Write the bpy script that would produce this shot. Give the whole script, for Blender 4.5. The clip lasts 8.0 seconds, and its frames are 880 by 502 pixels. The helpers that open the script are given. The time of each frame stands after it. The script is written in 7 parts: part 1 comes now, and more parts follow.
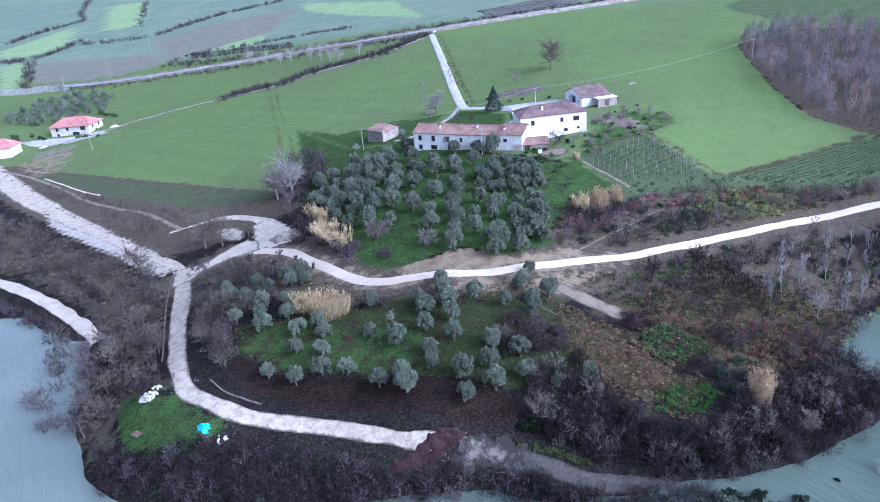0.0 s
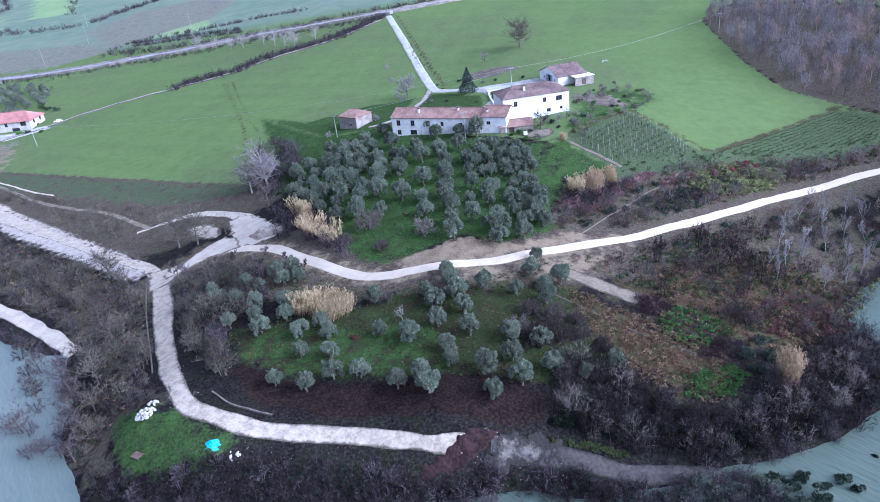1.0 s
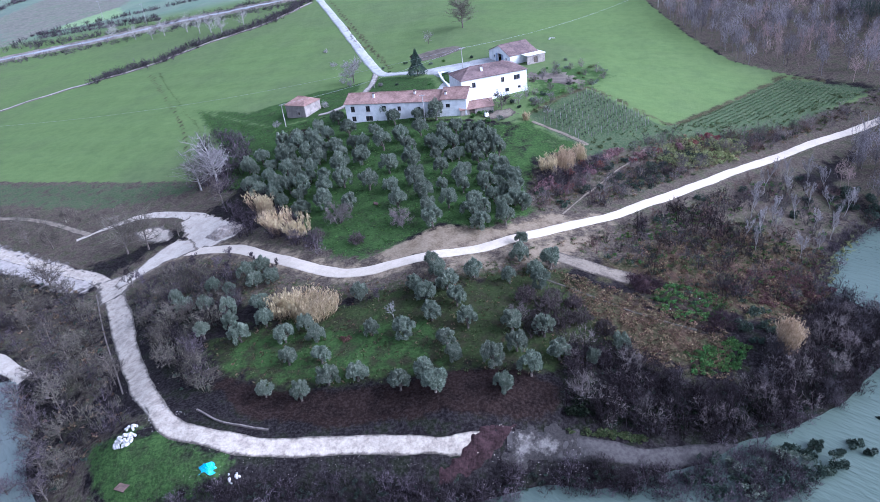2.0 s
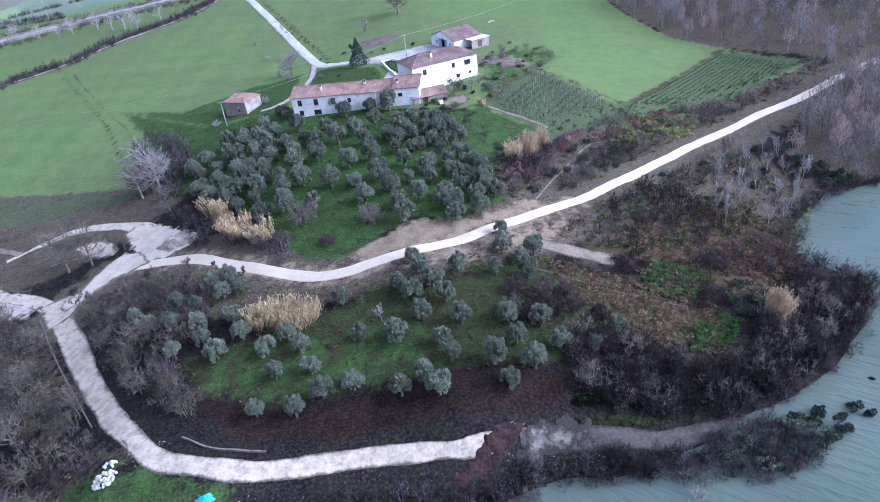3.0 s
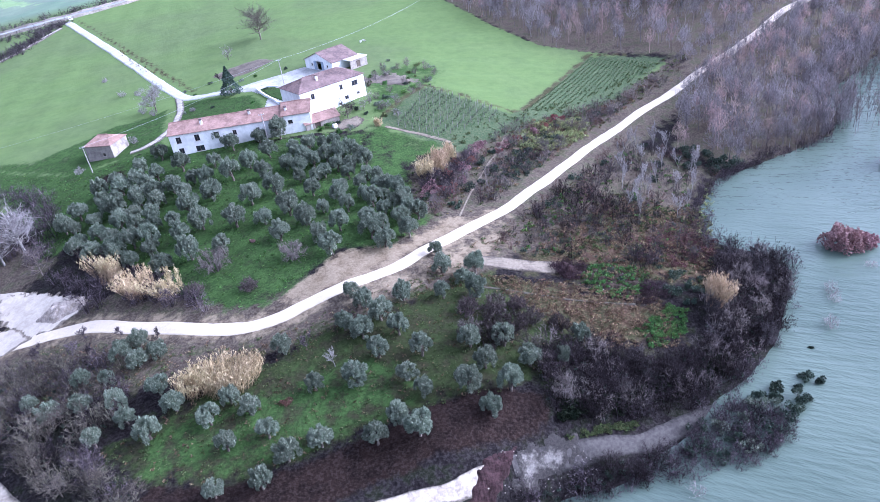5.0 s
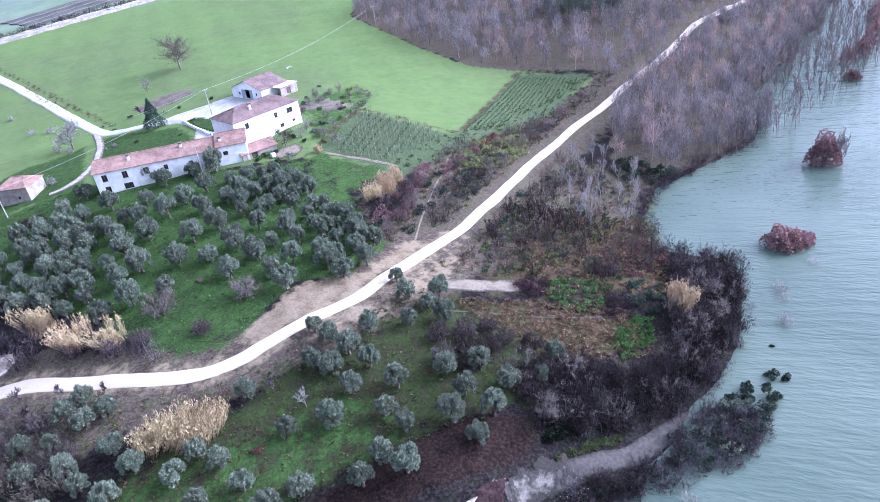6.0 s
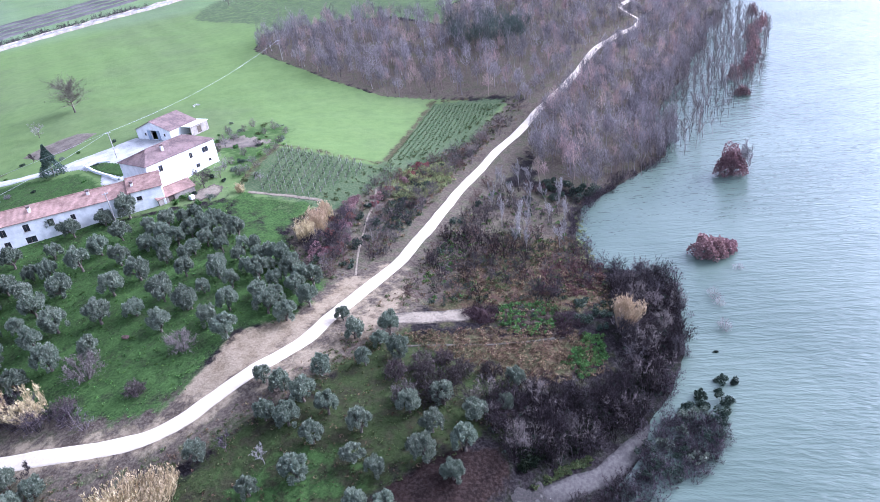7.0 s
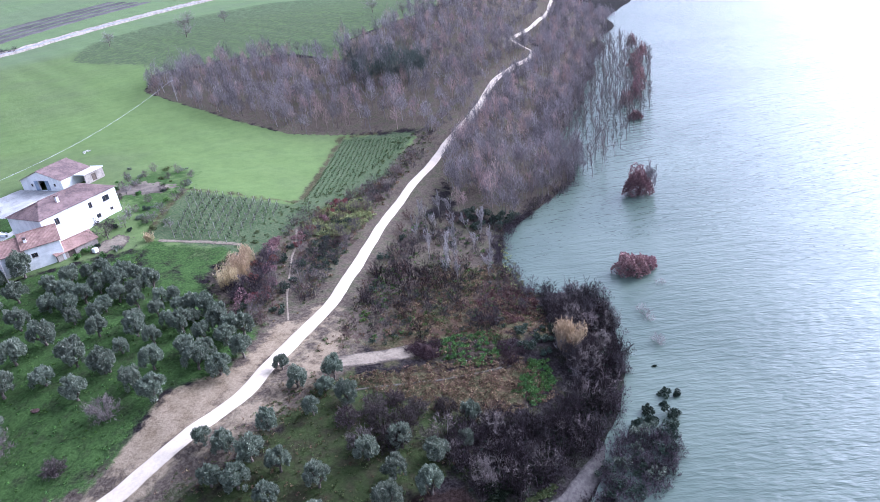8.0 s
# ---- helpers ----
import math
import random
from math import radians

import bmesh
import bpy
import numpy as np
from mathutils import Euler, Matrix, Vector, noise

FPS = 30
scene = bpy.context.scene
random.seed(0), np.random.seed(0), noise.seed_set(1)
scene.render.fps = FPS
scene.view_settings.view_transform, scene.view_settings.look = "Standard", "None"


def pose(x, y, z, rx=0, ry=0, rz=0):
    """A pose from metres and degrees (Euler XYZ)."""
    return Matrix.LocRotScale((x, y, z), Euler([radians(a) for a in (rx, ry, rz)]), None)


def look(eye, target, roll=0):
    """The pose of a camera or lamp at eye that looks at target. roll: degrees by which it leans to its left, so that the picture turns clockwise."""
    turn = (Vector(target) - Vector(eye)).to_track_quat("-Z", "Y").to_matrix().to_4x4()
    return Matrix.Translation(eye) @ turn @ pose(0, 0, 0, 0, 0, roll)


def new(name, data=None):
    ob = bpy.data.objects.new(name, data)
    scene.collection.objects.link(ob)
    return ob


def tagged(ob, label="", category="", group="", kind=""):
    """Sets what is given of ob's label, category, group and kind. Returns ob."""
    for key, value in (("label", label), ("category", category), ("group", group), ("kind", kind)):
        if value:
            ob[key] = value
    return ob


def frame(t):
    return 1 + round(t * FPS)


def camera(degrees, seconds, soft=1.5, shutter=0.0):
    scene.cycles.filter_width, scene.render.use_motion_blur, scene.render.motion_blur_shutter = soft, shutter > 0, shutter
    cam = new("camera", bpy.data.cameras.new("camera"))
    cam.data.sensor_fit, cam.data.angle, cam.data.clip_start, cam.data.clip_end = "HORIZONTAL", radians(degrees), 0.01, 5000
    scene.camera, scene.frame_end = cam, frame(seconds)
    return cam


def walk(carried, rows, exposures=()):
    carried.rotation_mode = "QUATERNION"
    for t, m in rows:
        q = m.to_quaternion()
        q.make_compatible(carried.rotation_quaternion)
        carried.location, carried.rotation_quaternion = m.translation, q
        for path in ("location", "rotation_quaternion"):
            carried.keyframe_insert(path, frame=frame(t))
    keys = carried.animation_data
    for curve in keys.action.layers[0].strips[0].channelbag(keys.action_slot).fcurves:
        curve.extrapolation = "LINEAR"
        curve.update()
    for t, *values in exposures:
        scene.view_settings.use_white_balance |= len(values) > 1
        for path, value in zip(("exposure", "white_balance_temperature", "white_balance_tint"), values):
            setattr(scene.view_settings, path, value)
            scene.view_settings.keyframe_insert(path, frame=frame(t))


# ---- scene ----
cam = camera(66.6, 8.0, 0.4)
PATH = [
    (0, (61.476, -18.043, 75.909), (61.036, -16.268, 75.1), -5.9),
    (0.5, (55.526, -16.017, 75.824), (55.147, -14.24, 74.988), -6.2),
    (1, (49.638, -13.833, 75.743), (49.343, -12.055, 74.875), -6.6),
    (1.5, (44.105, -11.554, 75.695), (43.909, -9.779, 74.796), -6.8),
    (3, (29.206, -3.791, 75.571), (29.32, -2.056, 74.583), -8.1),
    (3.5, (25.618, -1.502, 75.553), (25.831, 0.22, 74.558), -8.2),
    (4, (22.653, 0.68, 75.559), (22.966, 2.384, 74.559), -8.3),
    (4.5, (19.959, 2.917, 75.559), (20.37, 4.599, 74.557), -8.5),
    (5.8, (13.236, 9.642, 75.637), (13.934, 11.244, 74.664), -8.7),
    (6, (12.277, 10.734, 75.652), (13.019, 12.319, 74.683), -8.7),
    (6.5, (10.105, 13.531, 75.762), (10.969, 15.062, 74.809), -8.7),
    (7, (8.138, 16.481, 75.918), (9.135, 17.943, 74.986), -8.6),
    (7.5, (6.31, 19.565, 76.075), (7.436, 20.946, 75.166), -8.3),
    (8, (4.534, 22.772, 76.212), (5.787, 24.054, 75.326), -8.1),
]
# seconds, stops, kelvin, tint
EXPOSURES = [(0, 1.17, 4680, 21), (1.5, 1.16, 4720, 21), (3.0, 1.21, 4770, 23), (3.5, 1.31, 4800, 23), (4.5, 1.61, 4820, 24), (6.0, 1.76, 4880, 25), (7.0, 1.76, 4960, 24), (8.0, 1.5, 5020, 23)]
walk(cam, [(t, look(eye, target, roll)) for t, eye, target, roll in PATH], EXPOSURES)

# ---- world, sun and exposure ----
SUN_UP, SUN_TURN = radians(30), radians(106)
world = bpy.data.worlds.new("overcast_sky")
scene.world = world
world.use_nodes = True
wn, wl = world.node_tree.nodes, world.node_tree.links
sky = wn.new("ShaderNodeTexSky")
sky.sky_type, sky.sun_disc = "NISHITA", False
sky.sun_elevation, sky.sun_rotation = SUN_UP, SUN_TURN
sky.dust_density, sky.air_density, sky.ozone_density = 7.0, 1.0, 1.5
grey = wn.new("ShaderNodeHueSaturation")
grey.inputs["Saturation"].default_value = 0.32
wl.new(sky.outputs["Color"], grey.inputs["Color"])
wl.new(grey.outputs["Color"], wn["Background"].inputs["Color"])
wn["Background"].inputs["Strength"].default_value = 0.15
sun = new("sun", bpy.data.lights.new("sun", "SUN"))
sun.data.energy, sun.data.angle, sun.data.color = 0.55, radians(54), (1.0, 0.97, 0.93)
sun.matrix_world = look((math.sin(SUN_TURN) * 100, math.cos(SUN_TURN) * 100, 100 * math.tan(SUN_UP)), (0, 0, 0))

# ---- materials ----


def nodes_of(name):
    m = bpy.data.materials.new(name)
    m.use_nodes = True
    return m, m.node_tree.nodes, m.node_tree.links, m.node_tree.nodes["Principled BSDF"]


def noise_node(n, l, scale, detail=4.0, rough=0.6, coords=None):
    t = n.new("ShaderNodeTexNoise")
    t.inputs["Scale"].default_value, t.inputs["Detail"].default_value, t.inputs["Roughness"].default_value = scale, detail, rough
    if coords:
        l.new(coords, t.inputs["Vector"])
    return t.outputs["Fac"]


def ramp(n, l, fac, stops):
    r = n.new("ShaderNodeValToRGB")
    while len(r.color_ramp.elements) < len(stops):
        r.color_ramp.elements.new(0.5)
    for e, (p, c) in zip(r.color_ramp.elements, stops):
        e.position, e.color = p, (*c, 1)
    l.new(fac, r.inputs["Fac"])
    return r.outputs["Color"]


def mix(n, l, fac, a, b, kind="MIX"):
    x = n.new("ShaderNodeMix")
    x.data_type, x.blend_type = "RGBA", kind
    for value, key in ((fac, 0), (a, 6), (b, 7)):
        if isinstance(value, (int, float)):
            x.inputs[key].default_value = value
        elif isinstance(value, tuple):
            x.inputs[key].default_value = (*value, 1)
        else:
            l.new(value, x.inputs[key])
    return x.outputs[2]


def attribute(n, name):
    a = n.new("ShaderNodeAttribute")
    a.attribute_name = name
    return a.outputs["Fac"]


def bumped(n, l, bsdf, height, strength, distance):
    b = n.new("ShaderNodeBump")
    b.inputs["Strength"].default_value, b.inputs["Distance"].default_value = strength, distance
    l.new(height, b.inputs["Height"])
    l.new(b.outputs["Normal"], bsdf.inputs["Normal"])


def surface(name, dark, light, fine=6.0, coarse=0.4, rough=0.85, bump=0.4, metal=0.0, depth=0.03, spread=0.12):
    """A weathered surface: fine grain over broad stains, with a slight change from thing to thing."""
    m, n, l, b = nodes_of(name)
    where = n.new("ShaderNodeTexCoord").outputs["Object"]
    a, c = noise_node(n, l, fine, 6, 0.7, where), noise_node(n, l, coarse, 4, 0.6, where)
    colour = ramp(n, l, a, [(0.38, dark), (0.62, light)])
    stain = ramp(n, l, c, [(0.4, tuple(0.72 * v for v in dark)), (0.58, light)])
    colour = mix(n, l, 0.45, colour, stain)
    hue = n.new("ShaderNodeHueSaturation")
    info = n.new("ShaderNodeObjectInfo")
    span = n.new("ShaderNodeMapRange")
    span.inputs["To Min"].default_value, span.inputs["To Max"].default_value = 1 - spread, 1 + spread
    l.new(info.outputs["Random"], span.inputs["Value"])
    l.new(span.outputs["Result"], hue.inputs["Value"])
    l.new(colour, hue.inputs["Color"])
    l.new(hue.outputs["Color"], b.inputs["Base Color"])
    b.inputs["Roughness"].default_value, b.inputs["Metallic"].default_value = rough, metal
    b.inputs["Specular IOR Level"].default_value = 0.1 if rough > 0.9 else 0.4
    if bump:
        bumped(n, l, b, a, bump, depth)
    return m


def foliage(name, stops, rough=0.6, spread=0.3, through_light=0.25, hue_cast=0.02):
    """Leaves and twigs: every piece takes its own tone, every plant its own tint."""
    m, n, l, b = nodes_of(name)
    island = n.new("ShaderNodeNewGeometry").outputs["Random Per Island"]
    colour = ramp(n, l, island, [(i / max(1, len(stops) - 1), s) for i, s in enumerate(stops)])
    info = n.new("ShaderNodeObjectInfo").outputs["Random"]
    plant = n.new("ShaderNodeMath")
    plant.operation = "ADD"
    l.new(info, plant.inputs[0])
    l.new(attribute(n, "tint"), plant.inputs[1])
    turn = n.new("ShaderNodeMath")
    turn.operation = "FRACT"
    l.new(plant.outputs[0], turn.inputs[0])
    span = n.new("ShaderNodeMapRange")
    span.inputs["To Min"].default_value, span.inputs["To Max"].default_value = 1 - spread, 1 + spread
    l.new(turn.outputs[0], span.inputs["Value"])
    hue = n.new("ShaderNodeHueSaturation")
    l.new(span.outputs["Result"], hue.inputs["Value"])
    again, cast = n.new("ShaderNodeMath"), n.new("ShaderNodeMapRange")
    again.operation, again.inputs[1].default_value = "PINGPONG", 0.13
    l.new(turn.outputs[0], again.inputs[0])
    cast.inputs["From Max"].default_value = 0.13
    cast.inputs["To Min"].default_value, cast.inputs["To Max"].default_value = 0.5 - hue_cast, 0.5 + hue_cast
    l.new(again.outputs[0], cast.inputs["Value"])
    l.new(cast.outputs["Result"], hue.inputs["Hue"])
    l.new(colour, hue.inputs["Color"])
    l.new(hue.outputs["Color"], b.inputs["Base Color"])
    b.inputs["Roughness"].default_value = rough
    b.inputs["Specular IOR Level"].default_value = 0.04 if rough > 0.75 else 0.2
    thin, both = n.new("ShaderNodeBsdfTranslucent"), n.new("ShaderNodeMixShader")
    both.inputs["Fac"].default_value = through_light
    l.new(hue.outputs["Color"], thin.inputs["Color"])
    l.new(b.outputs["BSDF"], both.inputs[1])
    l.new(thin.outputs["BSDF"], both.inputs[2])
    l.new(both.outputs["Shader"], n["Material Output"].inputs["Surface"])
    return m


def ground_material():
    m, n, l, b = nodes_of("ground")
    where = n.new("ShaderNodeTexCoord").outputs["Object"]
    fine, middle, coarse, vast = (noise_node(n, l, s, d, 0.65, where) for s, d in ((2.2, 6), (0.35, 6), (0.07, 4), (0.012, 3)))
    # Nearly black: shade beneath the thickets is put into this ground colour.
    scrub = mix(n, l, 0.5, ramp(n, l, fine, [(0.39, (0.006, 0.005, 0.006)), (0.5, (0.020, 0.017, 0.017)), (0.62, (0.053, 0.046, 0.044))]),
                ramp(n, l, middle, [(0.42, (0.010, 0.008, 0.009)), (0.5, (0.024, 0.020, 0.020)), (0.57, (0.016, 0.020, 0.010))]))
    field = mix(n, l, 0.5, ramp(n, l, fine, [(0.38, (0.086, 0.127, 0.048)), (0.62, (0.143, 0.191, 0.071))]),
                ramp(n, l, coarse, [(0.39, (0.098, 0.129, 0.058)), (0.5, (0.113, 0.163, 0.058)), (0.62, (0.139, 0.187, 0.067))]))
    field = mix(n, l, 0.45, field, ramp(n, l, vast, [(0.42, (0.104, 0.129, 0.067)), (0.5, (0.108, 0.157, 0.058)), (0.56, (0.118, 0.185, 0.058))]))
    field = mix(n, l, 0.3, field, ramp(n, l, middle, [(0.4, (0.084, 0.118, 0.046)), (0.5, (0.115, 0.159, 0.058)), (0.6, (0.140, 0.182, 0.066))]))
    lines = n.new("ShaderNodeMapping")
    lines.vector_type = "TEXTURE"
    lines.inputs["Rotation"].default_value, lines.inputs["Scale"].default_value = (0, 0, radians(-14)), (40.0, 1.0, 1.0)
    l.new(where, lines.inputs["Vector"])
    drill = noise_node(n, l, 0.9, 4, 0.7, lines.outputs["Vector"])
    field = mix(n, l, 0.10, field, ramp(n, l, drill, [(0.4, (0.077, 0.115, 0.046)), (0.6, (0.163, 0.197, 0.071))]))
    # Atmospheric haze is put into the far fields' paler, bluer colour.
    hazed_field = mix(n, l, 0.5, ramp(n, l, vast, [(0.42, (0.145, 0.179, 0.144)), (0.5, (0.138, 0.201, 0.135)), (0.58, (0.180, 0.217, 0.156))]),
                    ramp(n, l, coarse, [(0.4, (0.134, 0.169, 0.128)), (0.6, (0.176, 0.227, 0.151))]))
    field = mix(n, l, attribute(n, "far_haze"), field, hazed_field)
    young = mix(n, l, 0.5, ramp(n, l, coarse, [(0.4, (0.190, 0.270, 0.130)), (0.6, (0.250, 0.335, 0.165))]), ramp(n, l, middle, [(0.4, (0.185, 0.265, 0.125)), (0.6, (0.245, 0.325, 0.160))]))
    fallow = mix(n, l, 0.5, ramp(n, l, coarse, [(0.4, (0.150, 0.150, 0.115)), (0.5, (0.190, 0.178, 0.145)), (0.6, (0.150, 0.182, 0.115))]), ramp(n, l, middle, [(0.4, (0.120, 0.118, 0.095)), (0.6, (0.205, 0.195, 0.160))]))
    lush = mix(n, l, 0.5, ramp(n, l, fine, [(0.37, (0.015, 0.029, 0.010)), (0.5, (0.039, 0.069, 0.021)), (0.63, (0.076, 0.122, 0.037))]),
               ramp(n, l, middle, [(0.37, (0.034, 0.038, 0.022)), (0.5, (0.039, 0.072, 0.022)), (0.63, (0.062, 0.112, 0.032))]))
    soil = mix(n, l, 0.5, ramp(n, l, fine, [(0.38, (0.007, 0.004, 0.004)), (0.5, (0.020, 0.014, 0.012)), (0.62, (0.048, 0.034, 0.030))]),
               ramp(n, l, middle, [(0.42, (0.010, 0.007, 0.007)), (0.58, (0.025, 0.016, 0.014))]))
    tan = mix(n, l, 0.5, ramp(n, l, fine, [(0.390, (0.147, 0.111, 0.073)), (0.610, (0.270, 0.216, 0.149))]),
              ramp(n, l, middle, [(0.417, (0.142, 0.108, 0.068)), (0.583, (0.257, 0.204, 0.144))]))
    weeds = mix(n, l, 0.5, ramp(n, l, fine, [(0.390, (0.023, 0.017, 0.011)), (0.500, (0.064, 0.046, 0.030)), (0.610, (0.119, 0.089, 0.056))]),
                ramp(n, l, middle, [(0.417, (0.070, 0.036, 0.025)), (0.500, (0.067, 0.051, 0.028)), (0.583, (0.039, 0.052, 0.020))]))
    grove = mix(n, l, 0.5, ramp(n, l, fine, [(0.390, (0.017, 0.023, 0.010)), (0.610, (0.056, 0.063, 0.029))]),
                ramp(n, l, middle, [(0.417, (0.040, 0.032, 0.022)), (0.500, (0.031, 0.041, 0.016)), (0.583, (0.038, 0.058, 0.018))]))
    litter = mix(n, l, 0.5, ramp(n, l, fine, [(0.39, (0.042, 0.033, 0.026)), (0.5, (0.088, 0.072, 0.057)), (0.61, (0.160, 0.134, 0.106))]),
                 ramp(n, l, middle, [(0.42, (0.059, 0.044, 0.034)), (0.5, (0.101, 0.080, 0.061)), (0.57, (0.063, 0.068, 0.032))]))
    plough = ramp(n, l, fine, [(0.390, (0.045, 0.072, 0.034)), (0.500, (0.070, 0.097, 0.047)), (0.610, (0.104, 0.112, 0.065))])
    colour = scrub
    ragged = n.new("ShaderNodeMath")
    ragged.operation = "SUBTRACT"
    ragged.inputs[1].default_value = 0.5
    l.new(middle, ragged.inputs[0])
    for name, layer in (("litter", litter), ("field", field), ("young", young), ("fallow", fallow), ("plough", plough), ("grove", grove), ("lush", lush), ("weeds", weeds), ("soil", soil), ("tan", tan)):
        add = n.new("ShaderNodeMath")
        add.operation, add.use_clamp = "MULTIPLY_ADD", False
        add.inputs[1].default_value = 1.6
        l.new(ragged.outputs[0], add.inputs[0])
        l.new(attribute(n, name), add.inputs[2])
        edge = n.new("ShaderNodeMapRange")
        edge.inputs["From Min"].default_value, edge.inputs["From Max"].default_value = 0.35, 0.65
        l.new(add.outputs[0], edge.inputs["Value"])
        colour = mix(n, l, edge.outputs["Result"], colour, layer)
    l.new(colour, b.inputs["Base Color"])
    b.inputs["Roughness"].default_value = 0.97
    b.inputs["Specular IOR Level"].default_value = 0.03
    both = n.new("ShaderNodeMath")
    both.operation = "ADD"
    l.new(fine, both.inputs[0])
    l.new(middle, both.inputs[1])
    bumped(n, l, b, both.outputs[0], 0.7, 0.25)
    return m


def water_material():
    m, n, l, b = nodes_of("lake_water")
    where = n.new("ShaderNodeTexCoord").outputs["Object"]

    def waves(angle, stretch, scale, detail):
        turn = n.new("ShaderNodeMapping")
        turn.vector_type = "TEXTURE"
        turn.inputs["Rotation"].default_value, turn.inputs["Scale"].default_value = (0, 0, radians(angle)), (stretch, 1.0, 1.0)
        l.new(where, turn.inputs["Vector"])
        return noise_node(n, l, scale, detail, 0.5, turn.outputs["Vector"])
    swell, chop = waves(-40, 5.0, 0.5, 2), waves(-52, 3.0, 1.5, 2)
    calm = noise_node(n, l, 0.025, 2, 0.5, where)
    clear = ramp(n, l, calm, [(0.4, (0.076, 0.104, 0.082)), (0.6, (0.098, 0.128, 0.101))])
    # Paler base towards the west: sky glare is put into the water's colour.
    glare_tone = ramp(n, l, calm, [(0.4, (0.140, 0.170, 0.150)), (0.6, (0.185, 0.213, 0.190))])
    split, glare_side = n.new("ShaderNodeSeparateXYZ"), n.new("ShaderNodeMapRange")
    glare_side.inputs["From Min"].default_value, glare_side.inputs["From Max"].default_value = -40, 70
    l.new(where, split.inputs[0])
    l.new(split.outputs["X"], glare_side.inputs["Value"])
    tone = mix(n, l, glare_side.outputs["Result"], glare_tone, clear)
    l.new(tone, b.inputs["Base Color"])
    b.inputs["Roughness"].default_value, b.inputs["IOR"].default_value = 0.16, 1.33
    both = n.new("ShaderNodeMath")
    both.operation, both.inputs[1].default_value = "MULTIPLY_ADD", 0.45
    l.new(chop, both.inputs[0])
    l.new(swell, both.inputs[2])
    bumped(n, l, b, both.outputs[0], 1.0, 0.36)
    return m


def road_material(name, dark, light, earth, edge, fine=3.0, coarse=0.25, bump=0.4):
    """Loose stone: pale where wheels run, going to earth along ragged edges."""
    m, n, l, b = nodes_of(name)
    where = n.new("ShaderNodeTexCoord").outputs["Object"]
    a, c = noise_node(n, l, fine, 6, 0.75, where), noise_node(n, l, coarse, 5, 0.7, where)
    colour = mix(n, l, 0.5, ramp(n, l, a, [(0.38, dark), (0.6, light)]), ramp(n, l, c, [(0.4, dark), (0.56, light)]))
    push = n.new("ShaderNodeMath")
    push.operation = "MULTIPLY_ADD"
    push.inputs[1].default_value = edge * 2.2
    l.new(c, push.inputs[0])
    l.new(attribute(n, "inward"), push.inputs[2])
    limit = n.new("ShaderNodeMapRange")
    limit.inputs["From Min"].default_value, limit.inputs["From Max"].default_value = edge * 1.1 + edge * 0.6, edge * 1.1 + edge * 1.3
    l.new(push.outputs[0], limit.inputs["Value"])
    speck = ramp(n, l, a, [(0.4, tuple(0.6 * v for v in earth)), (0.6, tuple(1.4 * v for v in earth))])
    colour = mix(n, l, limit.outputs["Result"], speck, colour)
    l.new(colour, b.inputs["Base Color"])
    b.inputs["Roughness"].default_value = 0.95
    bumped(n, l, b, a, bump, 0.08)
    return m


GROUND, WATER = ground_material(), water_material()
LIMESTONE = road_material("limestone_gravel", (0.44, 0.37, 0.28), (0.56, 0.475, 0.37), (0.17, 0.133, 0.097), 0.14, 2.0, 0.3, 0.25)
RUBBLE_ROAD = road_material("rough_stone_road", (0.23, 0.192, 0.15), (0.49, 0.42, 0.33), (0.10, 0.083, 0.065), 0.26, 2.0, 0.6, 0.8)
PALE_GRAVEL = road_material("pale_gravel", (0.33, 0.282, 0.225), (0.50, 0.437, 0.355), (0.13, 0.105, 0.08), 0.2, 2.0, 0.35, 0.4)
RUBBLE = surface("rubble_stone", (0.20, 0.185, 0.17), (0.55, 0.52, 0.48), 1.6, 0.3, 0.95, 0.8, depth=0.1)
DUST = road_material("grey_dust", (0.116, 0.092, 0.066), (0.228, 0.186, 0.136), (0.062, 0.048, 0.034), 0.35, 2.0, 0.5, 0.6)
GREY_GRAVEL = road_material("grey_gravel", (0.22, 0.19, 0.165), (0.42, 0.375, 0.325), (0.09, 0.075, 0.062), 0.45, 1.6, 0.6, 0.7)
WET_MUD = road_material("wet_mud", (0.03, 0.026, 0.024), (0.07, 0.061, 0.055), (0.02, 0.017, 0.015), 0.35, 2.0, 0.5, 0.6)
PATH_EARTH = road_material("trodden_earth", (0.055, 0.047, 0.034), (0.10, 0.086, 0.064), (0.04, 0.034, 0.024), 0.5, 2.5, 0.6, 0.5)
RUBBLE_BANK = road_material("rubble_bank", (0.045, 0.039, 0.034), (0.19, 0.17, 0.148), (0.028, 0.023, 0.02), 0.42, 3.0, 1.2, 1.0)
DUST_STONE = surface("grey_stone", (0.18, 0.155, 0.135), (0.36, 0.32, 0.285), 2.5, 0.3, 0.95, 0.6)
ASPHALT = surface("asphalt", (0.2, 0.203, 0.21), (0.3, 0.302, 0.31), 3.0, 0.1, 0.9, 0.2)
CONCRETE = surface("concrete", (0.336, 0.328, 0.307), (0.480, 0.468, 0.435), 3.0, 0.4, 0.85, 0.2)
PLASTER = surface("white_plaster", (0.72, 0.72, 0.71), (0.86, 0.86, 0.85), 1.5, 0.35, 0.85, 0.1, spread=0.03)
PLASTER_BEIGE = surface("beige_plaster", (0.5, 0.46, 0.42), (0.64, 0.6, 0.55), 1.2, 0.4, 0.9, 0.3)
PLASTER_OLD = surface("weathered_plaster", (0.76, 0.75, 0.73), (0.88, 0.87, 0.85), 1.2, 0.4, 0.9, 0.3)
